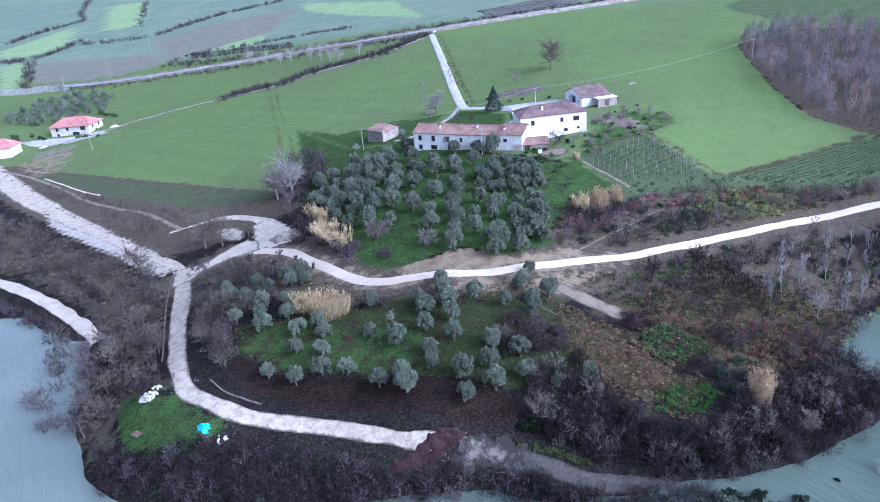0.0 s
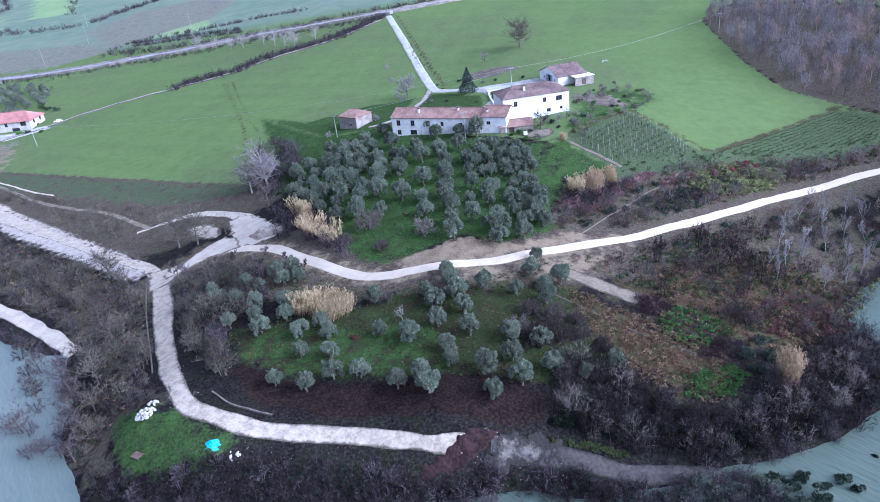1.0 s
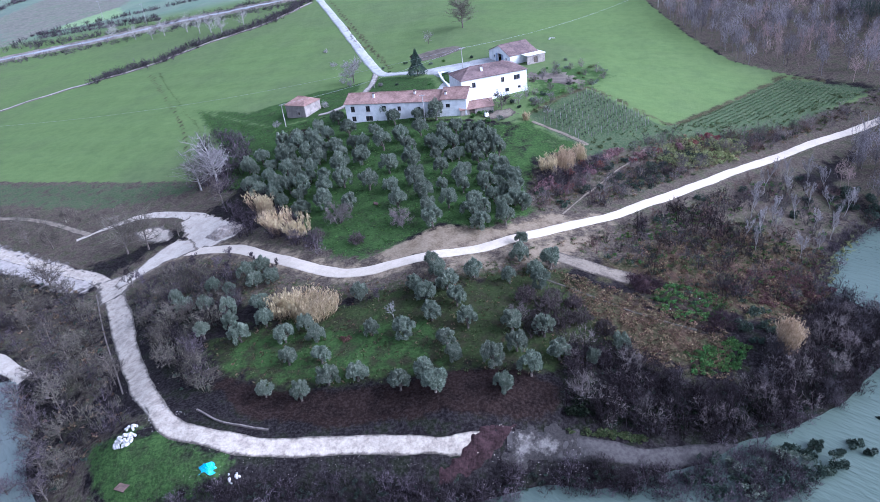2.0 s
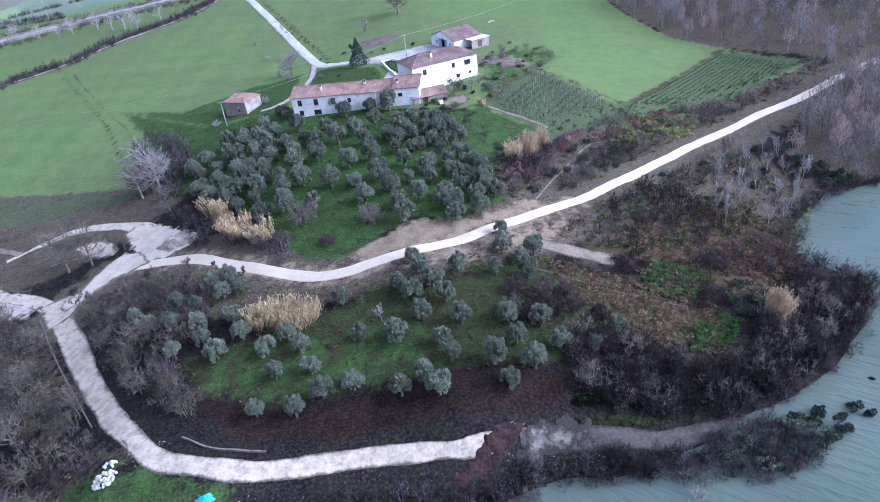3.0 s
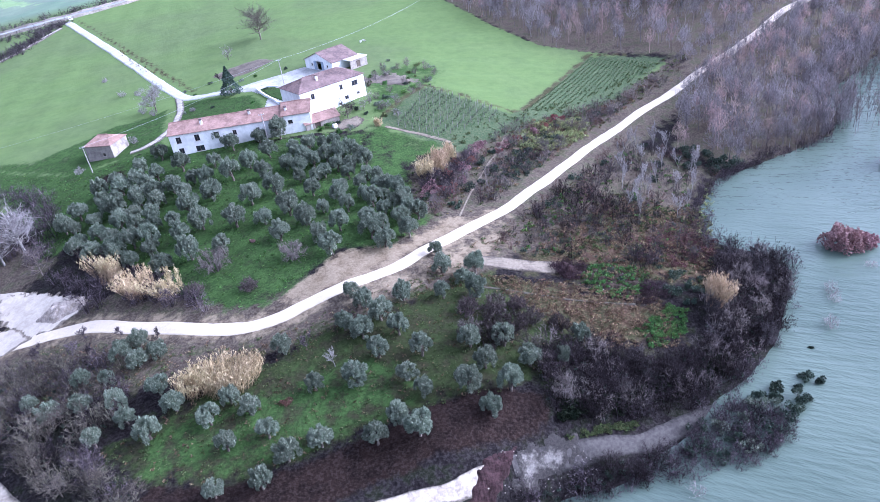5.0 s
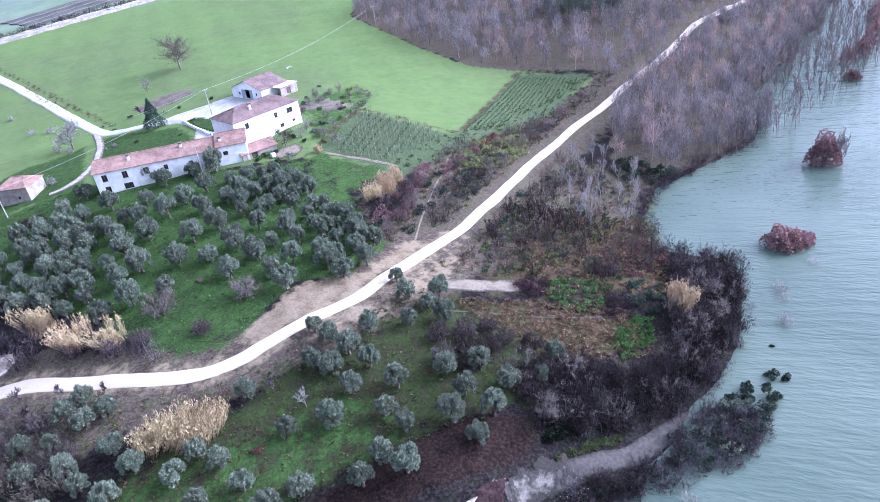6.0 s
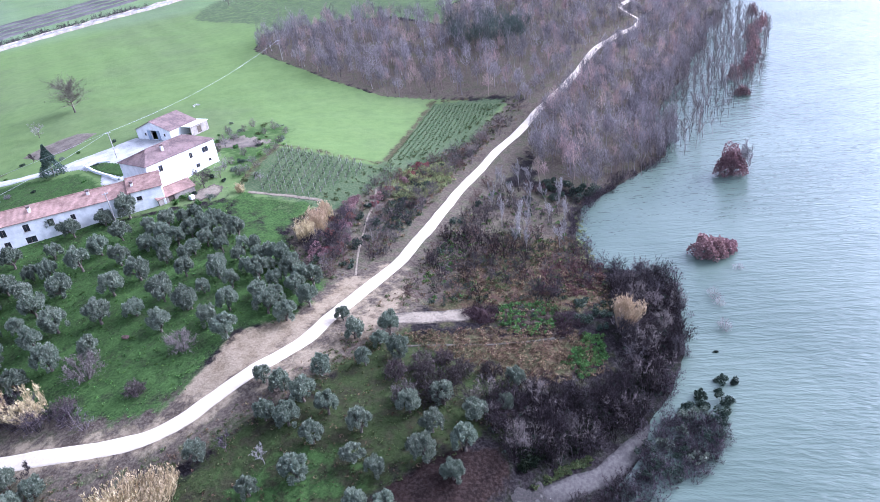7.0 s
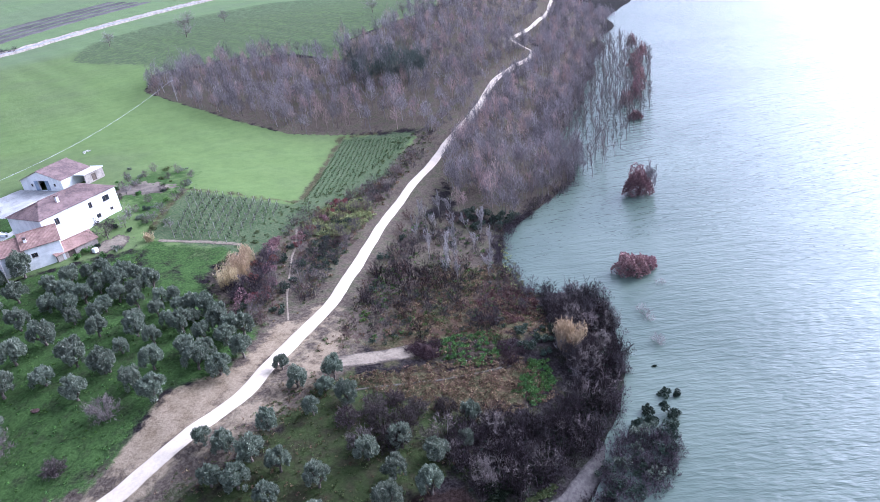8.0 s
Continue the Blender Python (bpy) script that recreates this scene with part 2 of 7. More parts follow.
STONE = surface("old_stone_wall", (0.22, 0.19, 0.17), (0.40, 0.35, 0.31), 3.0, 0.6, 0.95, 0.8)
TILE_RED = surface("red_clay_tile", (0.18, 0.105, 0.083), (0.33, 0.21, 0.172), 1.6, 0.35, 0.85, 0.5)
TILE_BROWN = surface("brown_clay_tile", (0.11, 0.075, 0.07), (0.23, 0.155, 0.14), 1.6, 0.35, 0.8, 0.5)
WOOD_DARK = surface("dark_wood", (0.05, 0.035, 0.03), (0.11, 0.08, 0.06), 8.0, 1.0, 0.7, 0.3)
METAL = surface("grey_metal", (0.35, 0.36, 0.38), (0.5, 0.51, 0.53), 5.0, 0.6, 0.45, 0.1, 0.6)
BARK = surface("grey_bark", (0.075, 0.06, 0.05), (0.2, 0.17, 0.145), 6.0, 1.0, 0.95, 0.8)
PALE_BARK = surface("pale_bark", (0.24, 0.22, 0.2), (0.45, 0.42, 0.39), 6.0, 1.0, 0.95, 0.5)
OLIVE_LEAF = foliage("olive_leaf", [(0.077, 0.101, 0.070), (0.137, 0.166, 0.120), (0.198, 0.224, 0.167), (0.268, 0.292, 0.223)], 0.6, 0.2, 0.25, 0.012)
TWIG = foliage("bare_twig", [(0.021, 0.017, 0.021), (0.044, 0.035, 0.041), (0.083, 0.067, 0.076), (0.167, 0.139, 0.147)], 0.9, 0.6, 0.12)
TWIG_WOOD = foliage("woodland_twig", [(0.10, 0.087, 0.09), (0.165, 0.146, 0.152), (0.235, 0.212, 0.218), (0.32, 0.292, 0.295)], 0.9, 0.4)
TWIG_RUSSET = foliage("russet_twig", [(0.24, 0.18, 0.17), (0.34, 0.255, 0.235), (0.43, 0.31, 0.275)], 0.9, 0.25)
IVY_TWIG = foliage("ivy_twig", [(0.04, 0.055, 0.045), (0.075, 0.095, 0.08), (0.12, 0.135, 0.12)], 0.8, 0.3)
# Darker copy of bare_twig; shade in the thickets' gaps is put into it.
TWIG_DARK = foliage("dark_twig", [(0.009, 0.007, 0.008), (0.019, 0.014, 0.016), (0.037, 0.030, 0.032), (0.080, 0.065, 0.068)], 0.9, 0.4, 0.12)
TWIG_MAUVE = foliage("mauve_twig", [(0.030, 0.026, 0.028), (0.056, 0.048, 0.051), (0.087, 0.075, 0.078), (0.138, 0.123, 0.122)], 0.9, 0.55, 0.12)
TWIG_BROWN = foliage("brown_grey_twig", [(0.042, 0.036, 0.030), (0.085, 0.073, 0.060), (0.135, 0.118, 0.098), (0.185, 0.172, 0.122)], 0.9, 0.5, 0.15)
TWIG_TIPPED = foliage("grey_tipped_twig", [(0.069, 0.057, 0.053), (0.129, 0.107, 0.100), (0.198, 0.168, 0.158), (0.267, 0.231, 0.215)], 0.9, 0.35, 0.15)
TWIG_PLUM = foliage("plum_brown_twig", [(0.025, 0.020, 0.020), (0.055, 0.043, 0.042), (0.093, 0.075, 0.071), (0.140, 0.115, 0.108)], 0.9, 0.3, 0.12)
TWIG_RUST = foliage("rust_brown_twig", [(0.06, 0.036, 0.034), (0.12, 0.075, 0.068), (0.18, 0.12, 0.105)], 0.9, 0.4, 0.15)
TWIG_GREY = foliage("grey_twig", [(0.17, 0.155, 0.15), (0.27, 0.25, 0.245), (0.38, 0.355, 0.345)], 0.9)
TWIG_PALE = foliage("pale_twig", [(0.25, 0.225, 0.21), (0.38, 0.35, 0.33), (0.5, 0.47, 0.45)], 0.9)
REED = foliage("dry_reed", [(0.31, 0.235, 0.135), (0.52, 0.405, 0.245), (0.69, 0.56, 0.38)], 0.8, 0.15)
RED_LEAF = foliage("red_leaf", [(0.17, 0.088, 0.092), (0.27, 0.155, 0.155), (0.36, 0.235, 0.228)], 0.7)
GREEN_LEAF = foliage("green_leaf", [(0.03, 0.06, 0.015), (0.07, 0.14, 0.03), (0.12, 0.22, 0.05)], 0.6)
CONIFER_LEAF = foliage("conifer_needle", [(0.024, 0.042, 0.03), (0.05, 0.077, 0.056), (0.092, 0.124, 0.098)], 0.6)
DARK_LEAF = foliage("dark_evergreen", [(0.018, 0.03, 0.021), (0.04, 0.06, 0.042), (0.075, 0.098, 0.068)], 0.6)
BRIGHT_LEAF = foliage("bright_bramble", [(0.035, 0.07, 0.022), (0.07, 0.14, 0.035), (0.12, 0.225, 0.06)], 0.6, 0.4)
CROP_LEAF = foliage("crop_leaf", [(0.059, 0.100, 0.038), (0.090, 0.147, 0.054), (0.131, 0.195, 0.077)], 0.7, 0.3)
STRIP_LEAF = foliage("strip_crop_leaf", [(0.085, 0.125, 0.055), (0.12, 0.17, 0.075), (0.16, 0.21, 0.10)], 0.7, 0.25)
DULL_GRASS = foliage("dull_grass", [(0.05, 0.068, 0.028), (0.085, 0.115, 0.044), (0.14, 0.145, 0.072)], 0.8)
# Near-black leaf colour carries the shadow lying on the spit's bank.
BANK_SHADE = foliage("bank_shade_leaf", [(0.006, 0.009, 0.006), (0.014, 0.02, 0.012), (0.028, 0.034, 0.02)], 0.8, 0.3, 0.05)
BURGUNDY_LEAF = foliage("burgundy_bramble", [(0.045, 0.022, 0.024), (0.09, 0.045, 0.045), (0.15, 0.085, 0.08)], 0.8, 0.4)
YELLOW_GREEN = foliage("yellow_green_leaf", [(0.14, 0.165, 0.06), (0.24, 0.265, 0.105), (0.35, 0.355, 0.17)])
WEED_LEAF = foliage("brown_weed", [(0.078, 0.049, 0.039), (0.182, 0.111, 0.078), (0.130, 0.117, 0.058), (0.286, 0.208, 0.137)], 0.9, 0.55)
GLASS = surface("window_glass", (0.02, 0.024, 0.03), (0.04, 0.046, 0.055), 1.0, 0.5, 0.08, 0.0)

# ---- the lie of the land ----
# roads as x, y, z along their middle
MAIN_ROAD = [(-43.6, 122.5, 2.9), (-43.8, 127.1, 3.0), (-42.0, 131.4, 3.5), (-37.9, 134.6, 4.4), (-31.6, 135.6, 5.7), (-24.6, 133, 7.1), (-15.5, 128.9, 8.8), (-8.3, 122.7, 9.8), (-0.8, 116.4, 10.7), (6.1, 111.1, 11.2),
             (12.7, 107.0, 11.6), (18.1, 105.7, 12.2), (24, 106.1, 13.1), (33.9, 107.2, 13.7), (41.3, 108.4, 13.4), (47.3, 111.2, 13.1), (53.4, 114, 12.6),
             (66.3, 120, 11.2), (82, 129.9, 9.7), (106, 146, 7.7), (130, 159.3, 7), (145.6, 165.4, 7.5), (161.1, 172.5, 8.8), (173, 176.4, 10),
             (193, 184.2, 11.8), (218, 196.4, 13.8), (239, 201.3, 15), (259.7, 206.2, 16.2), (273, 227.1, 19.2), (309.7, 237.2, 21.5), (360, 262, 24)]
STONE_ROAD = [(-260, 268, 5), (-166.9, 201.6, 2.6), (-130.1, 177.9, 2.2), (-102.9, 162.1, 2), (-80.2, 149, 1.8), (-55.1, 134.9, 1.9), (-47, 127, 2.6), (-41.7, 118.9, 3.3),
              (-30.1, 98.5, 4.7), (-20.2, 82.3, 6.2), (-11.7, 71.6, 7.9), (-4.4, 67.4, 8), (3, 65.2, 7.4), (9.5, 64.7, 6.8), (19.2, 64.6, 6.5), (25.8, 63.8, 6.5), (33.6, 62.9, 6.4), (37.8, 63.2, 6.1)]
SUNK_ROAD = [(41.2, 64.2, 5.5), (47, 63.4, 4.4), (52.7, 62.7, 3.3), (58.2, 62.3, 2.0), (63.8, 62.5, 0.9), (69.1, 62.6, 0.1), (76, 63, -0.9)]
SHORE_ROAD = [(-150, 142, 1.6), (-99.1, 122.4, 1.1), (-79.6, 113.7, 0.9), (-64, 105.4, 0.6), (-52, 97.5, 0.1)]
LANE = [(-36.4, 411.4, 30.2), (-14.3, 334.4, 25.4), (1.3, 278.9, 21.2), (10.4, 250, 18.5), (15, 242.5, 18.9), (23.8, 236.4, 19.9), (33.7, 231.6, 20.8), (45, 231, 21.6)]
HIGHWAY = [(-700, 440, 4), (-361.9, 429.7, 9.5), (-306.1, 422.1, 11), (-258.7, 421.4, 13.3), (-214.5, 424.1, 16.3), (-170.2, 423.7, 19.7), (-129.3, 427.4, 23.5),
           (-87.8, 424.5, 26.8), (-48.2, 422.2, 30), (-15, 428, 32), (40, 452, 34), (140, 505, 35), (420, 640, 36)]
FIELD_TRACK = [(-215, 270, 3.5), (-196.2, 288, 5.3), (-181.2, 303, 7.7), (-164.5, 313.8, 10.1), (-136.9, 323.1, 13.6), (-112.8, 330.4, 16.6), (-88.4, 350.1, 20.7),
               (-59.3, 367.8, 24.9), (-38, 398, 29.4)]
# shoreline, from the far right round the spit to the far left
SHORE = [(620, 330), (429.9, 265.7), (369, 237), (316, 211.5), (265.7, 185.8), (227.4, 166.1), (192, 154), (180, 135), (162.8, 127.2), (136.4, 125.2), (122.7, 121.7),
         (115.9, 115.2), (106.6, 101), (111, 94), (113, 88), (107, 81.5), (98, 74.5), (87, 68), (79, 64.8), (70, 60.6), (60, 59.7), (46, 60.6), (35, 58.3), (20, 54), (0, 51), (-17, 52.5), (-28, 61),
         (-34.6, 67.6), (-41.7, 80.7), (-50, 91), (-60, 98.5), (-79.7, 106), (-110, 118), (-160, 132), (-330, 180)]
SPOTS = [(-16, 139, 9.5), (-34.3, 138.7, 5.2), (-17, 68, 7.6), (-1.9, 61, 7.6), (24, 70.4, 7.4), (8, 71, 7.2), (36, 83, 10.6), (66.5, 96, 8.9), (67, 83.4, 7.4), (87, 80, 4.6),
         (-70.5, 161, 3.5), (-68, 230, 12.5), (44.7, 284, 25.5), (117, 295, 26), (60, 190, 22.2), (7, 185, 18.5), (140, 203, 12.5), (94, 166, 13.8), (85, 149, 11.8), (112, 158, 8.6),
         (65, 131, 12), (57, 163, 17), (70.5, 174, 18.8), (46, 125, 14.8), (14, 128, 14), (-200, 330, 8), (-221, 517, 22), (55, 232, 22)]
FAR_SPOTS = [(-900, 900, 52), (-400, 700, 34), (0, 900, 60), (0, 1800, 110), (500, 900, 60), (300, 420, 32), (900, 600, 40), (1800, 1500, 110), (-1800, 1500, 110),
             (-1500, 500, 20), (300, 90, -5), (600, 150, -6), (900, -100, -8), (150, 60, -4), (60, 30, -3), (0, 20, -3.5), (-80, 60, -3), (-300, 60, -6), (0, -600, -9), (900, -900, -9), (-900, -600, -9), (2000, 200, -9), (-2000, -200, -9)]


def control_net():
    rows = [p for road in (MAIN_ROAD, STONE_ROAD, SUNK_ROAD, SHORE_ROAD, LANE, HIGHWAY, FIELD_TRACK) for p in road]
    rows += [(x, y, 0.0) for x, y in SHORE] + SPOTS + FAR_SPOTS
    return np.array(rows, float)


NET = control_net()
SOFT = 6.0


def net_weights():
    n = len(NET)
    d2 = ((NET[:, None, :2] - NET[None, :, :2]) ** 2).sum(-1)
    a = np.zeros((n + 3, n + 3))
    a[:n, :n] = np.sqrt(d2 + SOFT * SOFT) / 60 - 0.01 * np.eye(n)
    a[:n, n:] = np.c_[np.ones(n), NET[:, :2] / 100]
    a[n:, :n] = a[:n, n:].T
    return np.linalg.solve(a, np.r_[NET[:, 2], 0, 0, 0])


NET_W = net_weights()


def heights(x, y):
    """The ground's height at arrays of places."""
    x, y = np.asarray(x, float).ravel(), np.asarray(y, float).ravel()
    out = np.empty(len(x))
    n = len(NET)
    for i in range(0, len(x), 20000):
        u, v = x[i:i + 20000], y[i:i + 20000]
        d2 = (u[:, None] - NET[None, :, 0]) ** 2 + (v[:, None] - NET[None, :, 1]) ** 2
        out[i:i + 20000] = np.sqrt(d2 + SOFT * SOFT) / 60 @ NET_W[:n] + NET_W[n] + (NET_W[n + 1] * u + NET_W[n + 2] * v) / 100
    out += 0.14 * np.sin(0.31 * x + 0.17 * y) * np.sin(0.23 * y - 0.11 * x) + 0.07 * np.sin(0.83 * x - 0.2 * y) * np.sin(0.71 * y + 0.3 * x)
    return out


def ground_at(x, y):
    return float(heights([x], [y])[0])


def edge_distance(x, y, polygon):
    """Metres inside (positive) or outside (negative) a closed outline."""
    x, y = np.asarray(x, float).ravel(), np.asarray(y, float).ravel()
    near, inside = np.full(len(x), 1e9), np.zeros(len(x), bool)
    for (ax, ay), (bx, by) in zip(polygon, polygon[1:] + polygon[:1]):
        k = np.clip(((x - ax) * (bx - ax) + (y - ay) * (by - ay)) / ((bx - ax) ** 2 + (by - ay) ** 2 + 1e-9), 0, 1)
        near = np.minimum(near, np.hypot(x - ax - k * (bx - ax), y - ay - k * (by - ay)))
        cross = (ay > y) != (by > y)
        with np.errstate(divide="ignore", invalid="ignore"):
            inside ^= cross & (x < (bx - ax) * (y - ay) / (by - ay + 1e-12) + ax)
    return np.where(inside, near, -near)


def line_distance(x, y, line):
    x, y = np.asarray(x, float).ravel(), np.asarray(y, float).ravel()
    near = np.full(len(x), 1e9)
    for a, b in zip(line, line[1:]):
        k = np.clip(((x - a[0]) * (b[0] - a[0]) + (y - a[1]) * (b[1] - a[1])) / ((b[0] - a[0]) ** 2 + (b[1] - a[1]) ** 2 + 1e-9), 0, 1)
        near = np.minimum(near, np.hypot(x - a[0] - k * (b[0] - a[0]), y - a[1] - k * (b[1] - a[1])))
    return near


def mesh_of(name, verts, faces, materials=(), face_material=None, smooth=False, floats=()):
    """A mesh from numpy arrays; faces all have the same number of corners."""
    me = bpy.data.meshes.new(name)
    verts, faces = np.asarray(verts, np.float32), np.asarray(faces, np.int32)
    k = faces.shape[1]
    me.vertices.add(len(verts))
    me.vertices.foreach_set("co", verts.ravel())
    me.loops.add(faces.size)
    me.loops.foreach_set("vertex_index", faces.ravel())
    me.polygons.add(len(faces))
    me.polygons.foreach_set("loop_start", np.arange(0, faces.size, k, dtype=np.int32))
    me.polygons.foreach_set("use_smooth", np.full(len(faces), smooth))
    for m in materials:
        me.materials.append(m)
    if face_material is not None:
        me.polygons.foreach_set("material_index", np.asarray(face_material, np.int32))
    for key, values in floats:
        layer = me.attributes.new(key, "FLOAT", "POINT")
        layer.data.foreach_set("value", np.asarray(values, np.float32))
    me.update(calc_edges=True)
    return me


# outlines of the ground's cover
FIELDS = [(-330, 215), (-200, 241), (-164, 224), (-118, 207), (-78, 192), (-41, 177), (-30, 190), (-22, 200), (0, 200), (30, 178), (54, 170), (62, 152), (70, 154), (94, 163), (128, 172),
          (158, 183), (145, 205), (131, 219), (125, 244), (124, 276), (124, 306), (141, 330), (171, 318), (190, 295), (195, 262), (215, 284), (280, 292), (420, 330), (900, 560), (2500, 900), (2500, 3000), (-2500, 3000), (-2500, 250)]
UPPER_GROVE = [(-60, 242), (-22, 204), (3, 199), (30, 178), (53, 168), (47, 148), (53, 121), (41, 114.5), (32.7, 119), (22, 111.5), (15.7, 110.4), (9.8, 114), (2.8, 124.5), (-1.5, 136.5), (-13, 153), (-20, 164), (-28, 163), (-32, 185)]
LOWER_GROVE = [(-12, 92), (-2, 95), (16, 96), (20, 99), (30, 98), (40, 99), (52, 103), (60, 98), (63, 88), (62, 78), (54, 74), (44, 73), (30, 75.5), (15.6, 76), (4.8, 76.5), (-6, 82)]
VINEYARD = [(60.5, 169), (79, 188), (93, 165.5), (70, 157.5)]
SMALL_PLOT = [(57, 170), (69.5, 155.5), (57, 148.8), (53.5, 157.5)]
CROP_STRIP = [(97, 168), (141, 203), (158, 184), (131, 175.5), (104, 167)]
BARE_SOIL = [(44, 74.5), (50, 71.5), (48, 66.5), (40, 66.2), (25, 68), (14, 68), (1.6, 71), (-6, 79), (-6, 82), (4.8, 76.5), (15.5, 75.5), (30, 75)]
FIELD_FOOT = [(-200, 240), (-164, 223), (-118, 206), (-78, 191), (-41, 177), (-36, 168), (-70, 172), (-118, 190), (-170, 212)]
LAWN = [(-25, 71), (-19, 70.5), (-9.5, 68.8), (-3.5, 65), (0.6, 62.8), (0.6, 59.6), (-7.7, 57.7), (-14.8, 58.2), (-21, 62)]
ROAD_BANK = [(17.6, 109), (22.4, 112), (33, 117.5), (38.8, 116.5), (45, 114.7), (57, 122), (60, 121.5), (57, 117), (44.5, 111.7), (30, 107.9)]
ROAD_VERGE = [(24, 104), (34, 104.8), (48, 108.5), (60, 114), (68, 117), (64, 108), (56, 102), (44, 101), (30, 99.5)]
ROUGH_WEEDS = [(56, 101), (68, 95), (86, 86), (92, 84), (106, 100), (113, 114), (100, 124), (80, 116), (66, 106)]
ROUGH_WEEDS_LOW = [(54, 100), (66, 95), (80, 84), (78, 74), (64, 77), (58, 84)]
GREEN_STRIP = [(47, 147), (53.5, 168), (58, 172), (60, 168), (54, 157), (57, 148), (53, 132), (51, 124)]
FARM_GRASS = [(4, 199), (10, 243), (20, 234), (32, 222), (34, 200), (28, 188)]
SHED_GRASS = [(-60, 242), (-22, 204), (3, 199), (6, 238), (-12, 236), (-34, 226)]
DRY_TRACKSIDE = [(-330, 225), (-200, 245), (-171, 230), (-118, 212), (-78, 196), (-62, 188), (-36, 180), (-24, 160), (-36, 150), (-60, 140), (-90, 150), (-140, 176), (-240, 236)]
DRY_BANK = [(-22, 128), (-12, 132), (2, 121), (14, 112), (22, 112), (20, 108), (8, 112), (-6, 123), (-16, 131)]
DRY_SLOPE = [(-42, 124), (-24, 129), (-8, 118), (8, 106), (20, 102), (32, 102), (46, 106), (60, 112), (70, 118), (90, 130), (100, 136), (92, 126), (74, 114), (62, 104), (50, 98), (34, 97), (16, 98), (0, 102), (-14, 106), (-32, 112)]
HILL_WOOD = [(124, 306), (124, 276), (125, 244), (131, 219), (144, 205), (159, 192), (168, 181), (190, 190), (220, 203), (261, 214), (280, 240), (312, 246), (380, 285), (400, 310), (279, 289), (212, 282), (193, 263), (187, 293), (168, 313), (141, 327)]
ROAD_WOOD = [(142, 157), (128, 140), (134, 127), (146, 126), (162, 126), (178, 134), (190, 153), (226, 165), (265, 185), (314, 211), (430, 265), (410, 285), (312, 232), (270, 212), (243, 197), (200, 183), (160, 168)]
FIELD_EDGE = [(50, 124), (56, 146), (68, 156), (94, 167), (129, 176), (150, 187), (168, 184), (129, 163), (103, 148), (70, 126), (60, 121)]
COVE_EDGE = [(57, 107), (77, 121), (115, 147), (126, 140), (131, 126), (121, 122), (113, 113), (104, 99), (96, 92), (84, 92), (72, 100), (62, 105)]
DITCH_CORNER = [(-206, 240), (-197, 268), (-186, 262), (-166, 226), (-177, 219)]
GREEN_FLOOR = [(-8, 90), (0, 94), (18, 92), (33, 88), (35, 79), (30, 76.5), (15.6, 77), (4.8, 77.5), (-5, 82)]
LAKE_EDGE = [(-260, 240), (-143, 174), (-104, 153), (-78, 140), (-50, 126), (-36, 106), (-26, 86), (-30, 76), (-44, 92), (-71, 112), (-100, 126), (-150, 146), (-300, 190)]
GARDEN = [(57, 177), (62, 173), (80, 190), (91, 205), (84, 216), (70, 214), (62, 204), (61, 190)]
ROUGH_PASTURE = [(148, 328), (146, 353), (139, 379), (134, 409), (150, 440), (168, 466), (192, 482), (235, 497), (330, 500), (420, 440), (420, 335), (280, 293), (215, 285), (195, 264), (188, 295), (170, 318)]
PEN = [(-15.6, 197), (-8, 193.5), (-6, 185), (-13, 187)]
WEST_BANK = [(-36, 78), (-20, 78), (-13, 73), (-20, 68), (-16, 58), (-22, 55), (-30, 60), (-38, 70)]
GREEN_BANK = [(86, 138), (110, 154), (118, 160), (100, 162), (84, 152)]


YOUNG_CROPS = [[(-626, 906), (-569, 915), (-435, 689), (-480, 689)], [(-564, 624), (-568, 759), (-460, 593), (-517, 572)], [(-495, 546), (-462, 546), (-373, 433), (-392, 433)], [(-253, 510), (-224, 559), (-197, 511), (-245, 502)], [(-259, 733), (-125, 650), (-60, 507), (-170, 612), (-216, 657)]]
FALLOW = [[(-348, 576), (-334, 652), (-272, 685), (-233, 683), (-215, 558), (-253, 514), (-264, 473)], [(-378, 450), (-458, 544), (-316, 524), (-266, 474), (-295, 441)]]
VILLA_SOIL = [(-214, 263), (-195, 274), (-173, 238), (-177, 232), (-205, 249)]
FIELD_BELT = [(57, 173), (78, 191), (94, 167), (97, 169), (141, 204.5), (161, 187), (131, 170), (104, 160), (94, 158), (70, 150)]
BELT_EDGE = [(59, 174), (79, 191.5), (95, 168), (99, 169), (142, 204.5), (152, 197)]
BAULK = [(-104, 312), (-61, 228), (-42, 180)]


def spaced(low, high, start, stop, step, growth=1.04):
    """Grid lines: even between start and stop, ever wider towards low and high."""
    mid = list(np.arange(start, stop + step / 2, step))
    s, up = step, [mid[-1]]
    while up[-1] < high:
        s *= growth
        up.append(up[-1] + s)
    s, down = step, [mid[0]]
    while down[-1] > low:
        s *= growth
        down.append(down[-1] - s)
    return np.array(down[:0:-1] + mid + up[1:])


